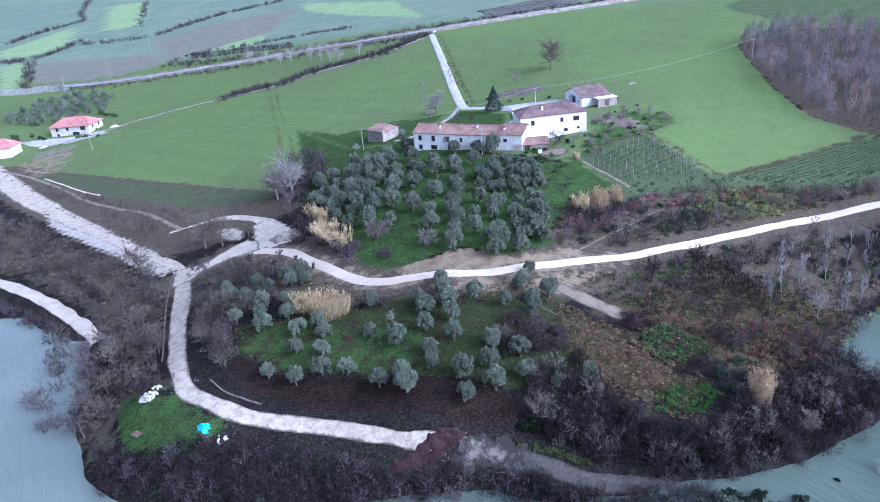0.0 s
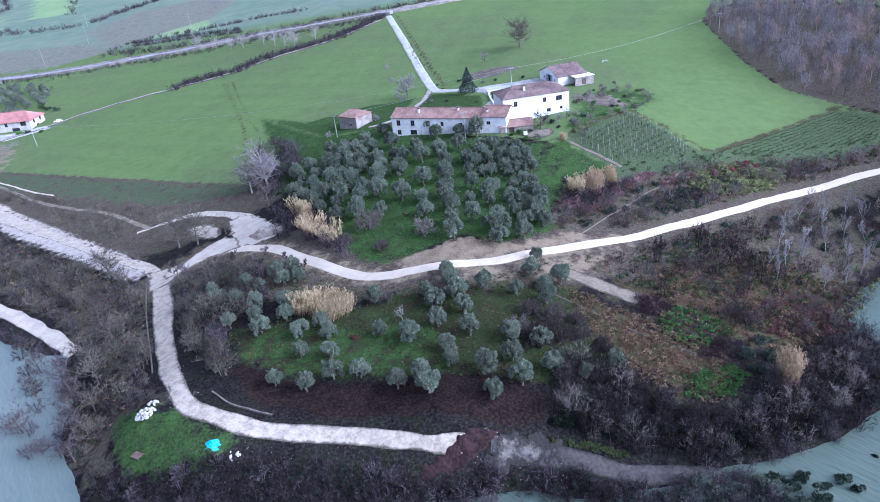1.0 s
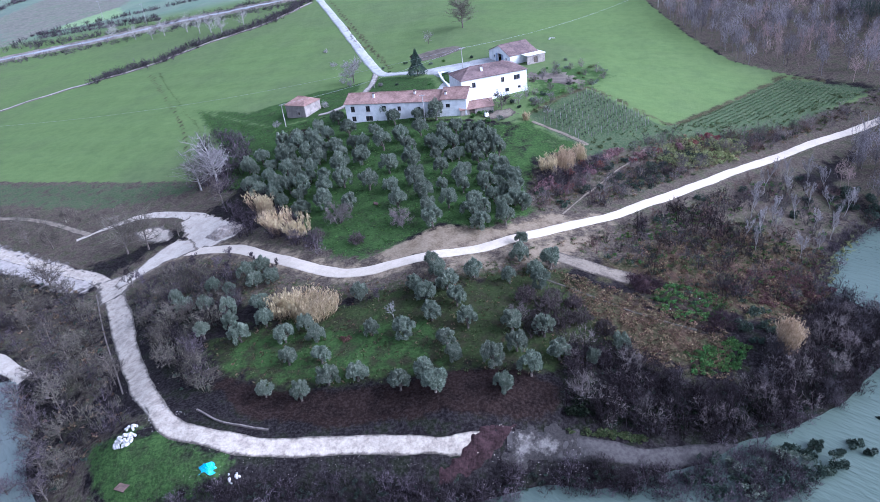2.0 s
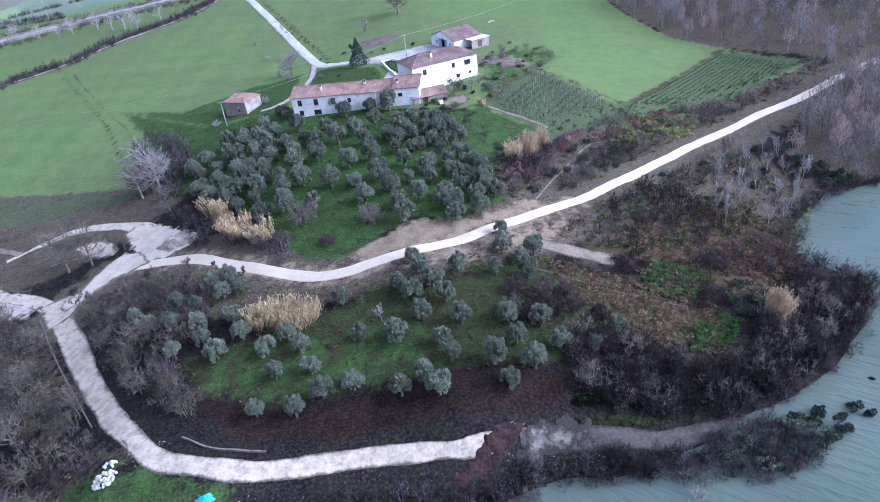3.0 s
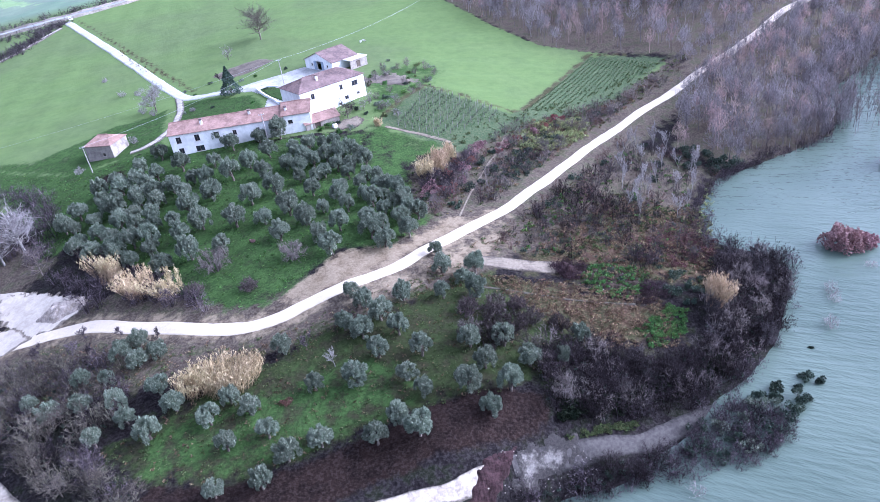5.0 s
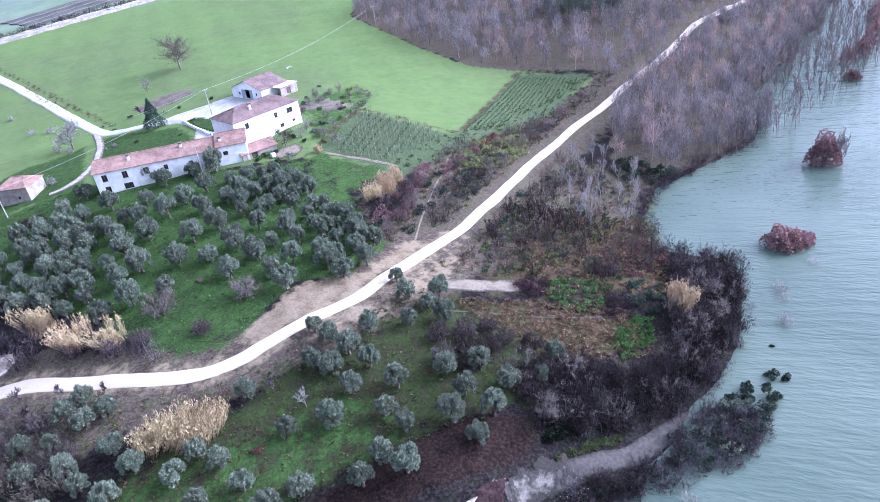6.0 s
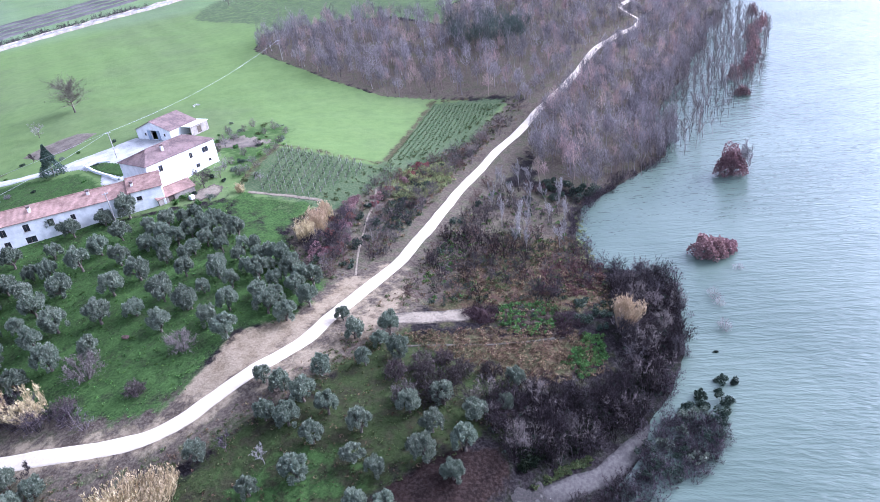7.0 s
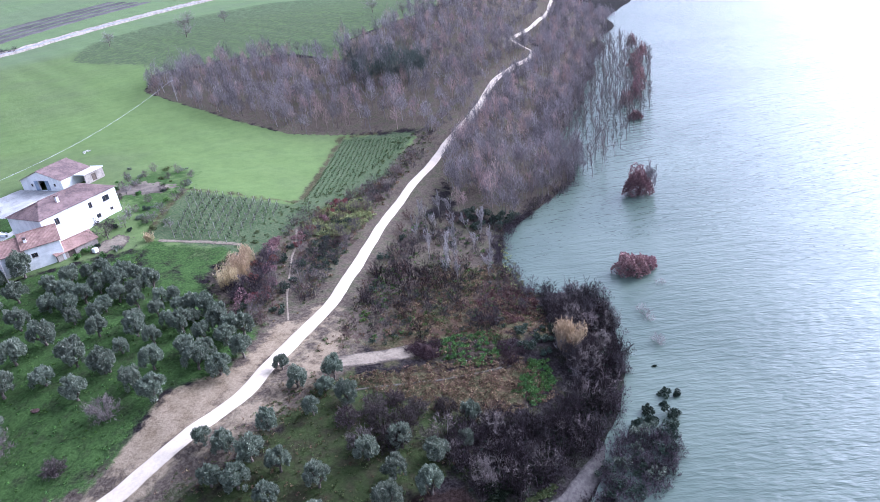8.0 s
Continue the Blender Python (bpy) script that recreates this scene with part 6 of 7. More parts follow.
for i, (x, y) in enumerate(places_in(SPIT_THICKET, 40, 67, gap=3.6)):
    twig_bush(x, y, 400 + i, 2.9 + (i * 3 % 5) * 0.3, 2.0 + (i * 2 % 4) * 0.3, "domed mauve-grey leafless bush above the thicket", (TWIG_MAUVE, TWIG_TIPPED, TWIG_DARK, TWIG_MAUVE, TWIG_DARK)[i % 5], stems=22, shoots=44, width=0.034)

for i, (x, y, s) in enumerate([(-15, 288, 1.2), (-9, 266, 1.6), (-3.5, 263, 1.4), (-2.2, 242, 1.8), (1, 236, 1.5), (-5, 212, 1.6), (-10, 216, 1.5), (13, 226, 1.0), (-20, 203, 1.4)]):
    twig_bush(x, y, 450 + i, s * 1.3, s, "grey leafless bush on grass near the farm lane", TWIG_GREY, stems=16, shoots=40, width=0.05)

# ---- red shrubs, evergreens and green weeds ----
RED_SHRUBS = [(62.7, 134.3), (66, 137), (71.6, 143.5), (74, 147), (80.6, 147.6), (58.5, 136), (64, 140), (69, 141), (106.5, 161), (94, 154.5), (88, 152), (76, 150.5), (99, 158), (83, 150), (60.5, 133), (57, 133), (68, 145), (78, 152), (103, 161)]
for i, (x, y) in enumerate(RED_SHRUBS):
    bush("red_shrub", x, y, 300 + i, 1.5 + (i * 5 % 4) * 0.25, RED_LEAF if i % 2 else foliage("russet_leaf", [(0.16, 0.05, 0.045), (0.26, 0.09, 0.07), (0.2, 0.12, 0.11)]), "russet-red shrub between dry canes and scrub", leaves=420, size=0.28)
EVERGREENS = [(130, 130), (133, 127), (127, 131), (124, 134), (117.5, 134), (120, 143), (83.1, 84.5), (86.5, 84), (89.3, 83.2), (91.5, 86), (84, 81), (87, 88), (94.9, 84.7), (96, 152), (100, 120), (104, 137), (92, 131), (112, 128), (80, 120), (60, 126), (70, 135), (84, 143), (56, 131), (75, 139), (74, 144), (79, 147.5), (85, 150), (90, 152), (97, 150), (102, 157), (110, 160), (118, 162), (124, 163), (66, 133), (88, 146)]
for i, (x, y) in enumerate(EVERGREENS):
    bush("evergreen_bush", x, y, 330 + i, 1.3 + (i * 3 % 5) * 0.22, DARK_LEAF, "dark green evergreen bush in brown scrub", leaves=380, size=0.28, flat=0.6)


def leaf_stuff(name, outline, count, seed, material, label, spread=0.6, leaves=70, size=0.2, scale=(0.5, 1.2), flat=0.5, clear=True):
    sorts = [leafy_shrub_arrays(400 + seed * 5 + i, spread, leaves, size, flat) for i in range(4)]
    scatter(name, sorts, places_in(outline, count, seed, clear), label, "weeds", material, scale, seed)


leaf_stuff("green_weeds", [(71.5, 79), (75, 80), (80.6, 82), (82.5, 80), (79, 76), (72, 75)], 170, 41, BRIGHT_LEAF, "bright green brambles on the spit")
leaf_stuff("green_weeds", [(69.5, 93), (74.3, 97.5), (80, 95), (83.5, 91.5), (80, 86), (75, 85.5), (70.5, 88.5)], 210, 42, BRIGHT_LEAF, "bright green weeds over a debris heap", 0.6)
leaf_stuff("green_weeds", [(70, 116), (80, 122), (88, 128), (92, 124), (78, 114), (68, 109)], 60, 43, GREEN_LEAF, "green brambles beside the road")
leaf_stuff("green_weeds", [(84, 153), (104, 162), (114, 161), (106, 148), (92, 145)], 460, 44, YELLOW_GREEN, "yellow-green brambles on the bank under the field", 1.1, 60, 0.3)
leaf_stuff("green_weeds", [(62, 108), (77, 119), (112, 143), (128, 134), (118, 120), (104, 104), (90, 96), (74, 102)], 130, 57, GREEN_LEAF, "green brambles scattered in the scrub by the cove", 0.7)
for i, (x, y) in enumerate([(129, 127.5), (131.5, 130), (134.5, 129.5), (127, 134), (132, 133.5), (136.5, 127.5), (124.5, 130.5), (129.5, 137)]):
    bush("evergreen_bush", x, y, 380 + i, 2.2, DARK_LEAF, "large dark green evergreen bush at the cove's tip", leaves=600, size=0.32, flat=0.7)
# Bramble in dark leaf colour adds to the shade inside this thicket.
leaf_stuff("green_weeds", SPIT_THICKET, 300, 45, DARK_LEAF, "dark ivy and bramble deepening the shade under the thicket")
# Added leaves that darken the bank where only shadow lies.
leaf_stuff("green_weeds", [(50, 66.8), (60, 66.2), (70, 66.4), (80, 68), (89, 72), (87, 73.5), (78, 70), (66, 69), (52, 69.4)], 300, 98, BANK_SHADE, "near-black leaves standing in for shade on the steep bank of the spit", 0.8, 50, 0.28, (0.7, 1.3), 0.9)
# Dark bramble again makes up for shade inside shore and west thickets.
leaf_stuff("green_weeds", SHORE_THICKET, 320, 46, DARK_LEAF, "dark bramble deepening the thicket's shade along the shore")
leaf_stuff("green_weeds", WEST_THICKET, 140, 54, DARK_LEAF, "dark bramble deepening the shade under the grey thicket")
leaf_stuff("green_weeds", LAKE_THICKET, 200, 55, DARK_LEAF, "dark bramble between track and lake")
leaf_stuff("brown_weeds", ROUGH_WEEDS, 700, 47, WEED_LEAF, "matted brown weeds and bramble", 0.7, 40, 0.22)
leaf_stuff("brown_weeds", [(89, 104), (104, 107), (108, 101), (102, 95), (89, 91), (84, 96)], 190, 87, BURGUNDY_LEAF, "dark burgundy brambles above the cove", 0.9, 46, 0.24)
leaf_stuff("green_weeds", FIELD_EDGE, 520, 188, DULL_GRASS, "dull green grass and bramble between fields and road", 0.7, 34, 0.24)
leaf_stuff("green_weeds", [(72, 137), (84, 147), (96, 152), (92, 142), (80, 132)], 130, 189, DARK_LEAF, "dark bramble bank above the road", 0.9, 40, 0.26)
leaf_stuff("green_weeds", DRY_SLOPE, 420, 190, DULL_GRASS, "thin dull grass on the slope below the road", 0.5, 16, 0.2)
leaf_stuff("brown_weeds", DRY_SLOPE, 620, 191, WEED_LEAF, "dry brown weeds on the slope below the road", 0.5, 14, 0.2)
leaf_stuff("green_weeds", ROUGH_WEEDS, 170, 88, DULL_GRASS, "dull green grass among brown weeds", 0.8, 40, 0.24)
leaf_stuff("green_weeds", [(100, 99), (110, 110), (121, 121), (126, 123), (118, 114), (108, 103)], 90, 89, YELLOW_GREEN, "yellow-green grass along the cove's edge", 0.6, 40, 0.22)
leaf_stuff("green_weeds", ROUGH_WEEDS, 110, 58, DARK_LEAF, "dark bramble clumps among brown weeds", 0.8)
leaf_stuff("brown_weeds", ROUGH_WEEDS_LOW, 900, 48, WEED_LEAF, "matted russet weeds and bramble", 0.6, 22, 0.2)
leaf_stuff("brown_weeds", LAKE_THICKET, 380, 49, WEED_LEAF, "matted brown weeds under leafless scrub", 0.7, 40, 0.25)
leaf_stuff("brown_weeds", FIELD_SCRUB, 300, 50, WEED_LEAF, "matted brown weeds under hedge scrub", 0.7, 40, 0.25)
leaf_stuff("green_weeds", [(49.4, 65), (61.2, 65), (62.1, 63.6), (50, 63.8)], 60, 56, DULL_GRASS, "dull green grass on the bank of the sunken track", 0.5)
leaf_stuff("grass_tufts", UPPER_GROVE, 2200, 51, GREEN_LEAF, "tufts of lush grass and weeds in the grove", 0.4, 12, 0.22, (0.4, 1.1), 0.3)
leaf_stuff("grass_tufts", LOWER_GROVE, 1100, 52, DULL_GRASS, "tufts of dull grass in the lower grove", 0.4, 12, 0.2, (0.4, 1.1), 0.3)
leaf_stuff("brown_weeds", LOWER_GROVE, 500, 59, WEED_LEAF, "dry brown stalks in the lower grove", 0.4, 12, 0.2, (0.4, 1.1), 0.3)


# ---- flooded trees and lake bushes ----


def lake_tree(x, y, height, spread, seed, label, leaves=900, cone=0.0):
    """A leafy bush or tree that rises straight from the water: a lumpy dome, or a cone."""
    rng = np.random.default_rng(seed)
    t, s = rng.uniform(0, 2 * np.pi, leaves), np.sqrt(rng.uniform(0, 1, leaves))
    lump = 1 + 0.22 * np.sin(3 * t + seed) * np.sin(5 * s + 2 * seed) + 0.12 * np.sin(7 * t - seed)
    dome = np.sqrt(np.clip(1 - s * s, 0, 1))
    top = (dome * (1 - cone) + (1 - s) * cone) * height * lump
    z = 0.2 + top * rng.uniform(0.25, 1.05, leaves) ** 0.6
    p = np.c_[np.cos(t) * s * spread * lump, np.sin(t) * s * spread * lump, z]
    out = np.c_[np.cos(t) * s, np.sin(t) * s, dome]
    pieces = [tube([(0, 0, -1.5), (0, 0, height * 0.4), (0.1, 0, height * 0.85)], [0.16, 0.12, 0.03], 6)]
    for q in p[:12]:
        pieces.append(tube([(0, 0, 0.1), q * 0.55 + np.array([0, 0, 0.1]), q], [0.07, 0.05, 0.02], 4))
    ob = plant("red_tree", (("trunk", mesh_of("trunk", *join(pieces), [BARK])), ("crown", mesh_of("crown", *sprays(rng, p, 0.6, 0.38, out, 0.1), [RED_LEAF]))), label, "tree")
    ob.matrix_world = pose(x, y, 0)
    return ob


lake_tree(125.6, 86.6, 3.6, 3.7, 1, "low round dark-red bush standing in the lake", 2600)
lake_tree(129.0, 84.6, 2.2, 2.2, 2, "low dark-red bush standing in the lake", 1100)
lake_tree(166.4, 106.2, 8.0, 3.6, 3, "dark-red leafy tree standing in the lake", 3600, 0.45)
for i, (x, y) in enumerate([(170, 104), (172, 106), (168, 102.5)]):
    bare_tree(x, y, 7.0, 1.6, 500 + i, "slim leafless tree standing in the lake", PALE_BARK, 3, 0.9, 4, "flooded trees")
FLOODED = [(142, 133), (150, 122.5), (178, 123.5), (213, 131), (244, 141), (317, 177), (360, 222), (320, 214), (263, 187), (209, 165), (184, 148), (163, 128)]
FLOOD_MESHES = [mesh_of("flooded_tree", *wood_tree_arrays(520 + i, 8.5 + 0.6 * i, 1.3 + 0.1 * i, 10, 130, 0.06, 0), [TWIG_TIPPED]) for i in range(6)]
for i, (x, y) in enumerate(places_in(FLOODED, 330, 61, gap=2.6)):
    ob = tagged(new("flooded_tree", FLOOD_MESHES[i % 6]), "slim grey leafless tree standing in flood water", "tree", "flooded trees")
    ob.matrix_world = pose(x, y, -0.4, random.uniform(-5, 5), random.uniform(-5, 5), random.uniform(0, 360))
for i, (x, y, h) in enumerate([(246, 152.5, 6), (255, 153, 7), (266, 158, 7), (278, 163, 7.5), (291, 171, 7.5), (304, 180, 7), (316, 184, 6), (327, 187, 7), (348, 204, 7), (230, 140, 3)]):
    lake_tree(x, y, h, 2.6, 560 + i, "dark-red leafy tree at the edge of the flooded wood", 1200, 0.4)
for i, (x, y, s) in enumerate([(90.5, 62.0, 1.3), (91.5, 60.4, 1.1), (85.5, 62.8, 1.2), (83.2, 60.6, 1.4), (86.8, 58.8, 1.2), (84.6, 57.8, 1.0), (78.3, 58.9, 1.5), (88, 60.9, 0.9), (81.3, 62.6, 1.4), (79.3, 55.2, 1.3), (96.7, 66.9, 0.5)]):
    bush("lake_bush", x, y, 600 + i, s, DARK_LEAF, "dark evergreen bush standing in lake water", leaves=420, size=0.28, flat=0.7, sink=0.25, z=0)
for i, (x, y) in enumerate(places_in([(64, 58.5), (70, 61.5), (76, 62), (80, 61.6), (86.3, 61.9), (86.4, 59), (81.5, 55.8), (72, 54.4), (66, 55)], 22, 63, False, gap=2.2)):
    bush("lake_bush", x, y, 680 + i, 1.2 + (i * 3 % 5) * 0.16, DARK_LEAF if i % 4 else OLIVE_LEAF, "dark grey-green bush crowded along the drowned bank", leaves=300, size=0.3, flat=0.8, sink=0.1, z=0)
STRIP = [(62, 58), (70, 61.3), (77, 62.5), (82, 60), (83, 57), (79, 53.5), (71, 52.5), (60, 55.5), (50, 57.5)]
scatter("scrub_thicket", [shrub_arrays(i, 2.3, 1.4, 8, 22) for i in range(5)], places_in(STRIP, 190, 62, False), "half-drowned leafless thicket beside the sunken track", "thicket", TWIG, (0.6, 1.1), 62)
for i, (x, y, h) in enumerate([(103.4, 69.2, 1.8), (104.6, 70.2, 1.4), (111.3, 76, 1.6), (112.5, 77.5, 1.5), (110, 74.6, 1.2), (62, 52.5, 1.8), (124, 79, 1.0)]):
    twig_bush(x, y, 640 + i, h, 1.4, "sparse leafless bush rising from the lake", TWIG_PALE, 9, 16, 0.035, 0.0)
for i, (x, y) in enumerate([(-52, 84), (-47, 78), (-58, 90), (-44, 72), (-64, 96), (-40, 66), (-50, 74)]):
    twig_bush(x, y, 660 + i, 3.0, 2.0, "leafless shrub standing in shallow lake water", TWIG, 12, 30, 0.04, 0.0)


# ---- vineyard and plots ----


def vineyard(outline, ax, ay, bx, by, rows, gap):
    """Parallel rows: posts, wires and a bare vine at every metre and a half."""
    d = Vector((bx - ax, by - ay, 0)).normalized()
    side = Vector((d.y, -d.x, 0))
    for r in range(rows):
        line = []
        for k in range(-6, 26):
            p = Vector((ax, ay, 0)) + side * r * gap + d * k * 1.5
            if edge_distance([p.x], [p.y], list(outline))[0] > 0.2:
                line.append((p.x, p.y, ground_at(p.x, p.y)))
        if len(line) < 3:
            continue
        ob = tagged(new("vine_row"), "row of leafless vines on pale posts and wire", "vines", "vineyard rows")
        ob.location = line[0]
        o = Vector(line[0])
        rng = np.random.default_rng(900 + r)
        posts, vines = [], []
        for i, q in enumerate(line):
            q = np.array(Vector(q) - o)
            if i % 3 == 0 or i == len(line) - 1:
                posts.append(tube([q - [0, 0, 0.3], q + [0, 0, 1.0], q + [0, 0, 1.9]], [0.06, 0.055, 0.05], 5))
            a = np.repeat([q + [0, 0, 0.7]], 14, 0)
            b = a + np.c_[rng.normal(0, 0.5, 14) * d.x + rng.normal(0, 0.15, 14), rng.normal(0, 0.5, 14) * d.y + rng.normal(0, 0.15, 14), rng.uniform(0.1, 1.0, 14)]
            vines.append(slivers(a, b, 0.05, rng))
            vines.append(strips(np.array([q - [0, 0, 0.1]]), np.array([q + [0, 0, 0.75]]), 0.07, rng))
        for z in (0.8, 1.3, 1.75):
            pts = [np.array(Vector(q) - o) + [0, 0, z] for q in line]
            vines.append(strips(np.array(pts[:-1]), np.array(pts[1:]), 0.012, rng))
        for j, (v, f) in enumerate(posts):
            c = new("post", mesh_of("post", v, f, [PALE_BARK]))
            c.parent = ob
        c = new("vines", mesh_of("vines", *join(vines), [TWIG]))
        c.parent = ob


vineyard(VINEYARD, 60.8, 169.6, 79.2, 187.6, 14, 2.0)
leaf_stuff("grass_tufts", VINEYARD, 700, 53, CROP_LEAF, "grass tufts between the vine rows", 0.35, 14, 0.2, (0.4, 0.9), 0.3)


def furrow_crop(outline, ax, ay, bx, by, gap, seed):
    """Low green crop sown in lines, as one mesh."""
    rng = np.random.default_rng(seed)
    d = np.array([bx - ax, by - ay]) / math.hypot(bx - ax, by - ay)
    s = np.array([d[1], -d[0]])
    pts = []
    for r in range(-40, 60):
        for k in np.arange(-10, 75, 0.9):
            p = np.array([ax, ay]) + s * r * gap + d * k + rng.normal(0, 0.12, 2)
            pts.append(p)
    pts = np.array(pts)
    pts = pts[edge_distance(pts[:, 0], pts[:, 1], list(outline)) > 0.3]
    sorts = [leafy_shrub_arrays(950 + i, 0.42, 10, 0.3, 0.25) for i in range(3)]
    scatter("green_crop", sorts, [tuple(p) for p in pts], "low green crop in lines on earth", "crop", STRIP_LEAF, (0.7, 1.2), seed)


furrow_crop(CROP_STRIP, 97, 168, 141, 203, 1.3, 71)

# ---- farmyard, poles and wires ----


def utility_pole(x, y, height, label="grey wooden utility pole with a crossarm"):
    ob = tagged(new("utility_pole"), label, "pole", "utility poles")
    ob.location = (x, y, ground_at(x, y))
    v, f = tube([(0, 0, -0.5), (0, 0, height * 0.5), (0, 0, height)], [0.16, 0.13, 0.1], 8)
    for name, me in (("shaft", mesh_of("shaft", v, f, [PALE_BARK], smooth=True)),):
        c = new(name, me)
        c.parent = ob
    bm = bmesh.new()
    box(bm, -0.7, -0.16, height - 0.35, 0.7, -0.1, height - 0.22)
    part("crossarm", bm, METAL, ob)
    for s in (-0.6, 0.6):
        bm = bmesh.new()
        bmesh.ops.create_cone(bm, cap_ends=True, segments=8, radius1=0.06, radius2=0.04, depth=0.16, matrix=Matrix.Translation((s, -0.13, height - 0.139)))
        part("insulator", bm, PLASTER, ob)
    return Vector((x, y, ob.location.z + height - 0.05))


def wire(a, b, sag, label="thin pale overhead cable between poles"):
    pts = [a.lerp(b, t) - Vector((0, 0, sag * 4 * t * (1 - t))) for t in np.linspace(0, 1, 25)]
    v, f = tube([tuple(p) for p in pts], [0.024] * 25, 4)
    return tagged(new("overhead_cable", mesh_of("overhead_cable", v, f, [METAL])), label, "cable")


P_FARM, P_WOOD, P_WEST = utility_pole(42.3, 222.7, 8.0), utility_pole(125.5, 281.5, 8.0), utility_pole(-174, 257, 9.0)
P_SHED = utility_pole(-16.4, 200.5, 7.5)
utility_pole(29.5, 176.4, 8.0)
wire(P_FARM, P_WOOD, 2.5)
wire(P_FARM, P_SHED, 1.5)
wire(P_FARM, P_WEST, 5.0)
for x, y in ((-214.8, 512), (-156, 446.7), (-311.9, 521.9), (-360, 600), (-290.8, 385.6), (-303.9, 451.2)):
    utility_pole(x, y, 13.0, "tall pale power-line pole in the far fields")


def conifer(x, y, height, spread, seed):
    rng = np.random.default_rng(seed)
    n = 2600
    f = rng.uniform(0, 1, n) ** 0.8
    tiers = np.floor(f * 11) / 11
    r = (1 - f) * spread * (0.35 + 0.65 * np.sqrt(rng.uniform(0, 1, n))) * (0.75 + 0.5 * ((tiers * 97) % 1))
    t = rng.uniform(0, 2 * np.pi, n)
    p = np.c_[np.cos(t) * r, np.sin(t) * r, 0.7 + f * (height - 0.7) - 0.25 * r]
    out = np.c_[np.cos(t), np.sin(t), np.full(n, -0.1)]
    trunk = tube([(0, 0, -0.4), (0, 0, height * 0.5), (0, 0, height)], [0.2, 0.12, 0.03], 7)
    ob = plant("conifer", (("trunk", mesh_of("trunk", *trunk, [BARK])), ("crown", mesh_of("crown", *sprays(rng, p, 0.75, 0.3, out), [CONIFER_LEAF]))), "dark blue-green conifer beside the farm lane", "tree")
    ob.matrix_world = pose(x, y, ground_at(x, y))


conifer(26.2, 231.0, 9.0, 4.0, 3)
for i, (x, y, s) in enumerate([(36.5, 222.5, 1.1), (42.5, 205.5, 0.9), (15, 246, 0.8), (21, 252, 0.9), (31, 243, 0.9), (36, 242.5, 1.0), (46, 240.5, 1.1), (12, 253, 0.7), (66, 238, 1.2), (70, 232, 1.1), (77, 222, 1.0), (66, 205, 1.1), (64, 184, 1.3), (61, 181, 1.2), (68, 196, 1.0), (73, 193, 0.9), (50.5, 172, 1.3), (47, 171.5, 1.2), (19, 222, 0.8), (10.5, 226, 0.7), (30.5, 212, 0.6)]):
    bush("garden_shrub", x, y, 700 + i, s, (DARK_LEAF, OLIVE_LEAF, GREEN_LEAF)[i % 3] if i > 1 else DARK_LEAF, "clipped evergreen shrub near the farm buildings", leaves=300, size=0.24)
for i, (x, y, h) in enumerate([(62, 177, 3.4), (65.5, 179, 3.0), (59, 182.5, 3.6), (66, 199, 2.6), (70, 203, 2.4), (63.5, 172, 2.6), (56.5, 179.5, 3.2)]):
    spreading_tree(x, y, h * 1.15, h * 0.6, 720 + i, "leafless fruit tree in the farm garden", "garden fruit trees", twigs=500, limbs=14)
for i, (x, y) in enumerate(places_in(GARDEN, 24, 68, gap=3.0)):
    bush("garden_shrub", x, y, 1240 + i, 0.5 + (i * 3 % 7) * 0.16, (GREEN_LEAF, DULL_GRASS, OLIVE_LEAF)[i % 3], "small rough shrub in the farm garden", leaves=160, size=0.26)
for i, (x, y) in enumerate(places_in(GARDEN, 16, 69, gap=4.5)):
    twig_bush(x, y, 1280 + i, 1.8 + (i % 3) * 0.4, 1.3, "grey leafless bush in the farm garden", TWIG_TIPPED, stems=12, shoots=30, width=0.04)
patch("garden_bed", [(61, 202), (64, 209), (74, 206), (79, 196), (72, 192)], surface("tilled_earth", (0.09, 0.075, 0.06), (0.17, 0.14, 0.115), 2.5, 0.4, 0.95, 0.6), "bare tilled garden plot beside the farmhouse", 0.08, ragged=1.2)
patch("garden_bed", [(22, 259), (30, 262), (40, 262), (45, 256), (36, 250), (26, 251)], bpy.data.materials["tilled_earth"], "bare tilled plot behind the farm lane", 0.08)


WOOD_STONE = surface("mossy_stone", (0.10, 0.085, 0.075), (0.2, 0.17, 0.15), 3.0, 0.6, 0.95, 0.8)


def low_wall(nodes, width, height, material, label, name="low_wall", step=1.0):
    """A low wall that follows the ground, of separate stones along its top."""
    c = smooth_line(nodes, step)
    d = np.gradient(c, axis=0)
    s = np.c_[d[:, 1], -d[:, 0]] / np.hypot(*d.T)[:, None]
    z = heights(c[:, 0], c[:, 1])
    rng = np.random.default_rng(len(c))
    h = height * rng.uniform(0.85, 1.12, len(c))
    rows = [np.c_[c + s * k * width / 2, z + q] for k, q in ((-1, np.full(len(c), -0.4)), (-1, h), (1, h), (1, np.full(len(c), -0.4)))]
    v = np.stack(rows, 1).reshape(-1, 3)
    i = np.arange(len(c) - 1)[:, None] * 4
    f = np.vstack([i + [[0, 1, 5, 4]], i + [[1, 2, 6, 5]], i + [[2, 3, 7, 6]]])
    return tagged(new(name, mesh_of(name, v, f, [material])), label, "wall", kind="structure")


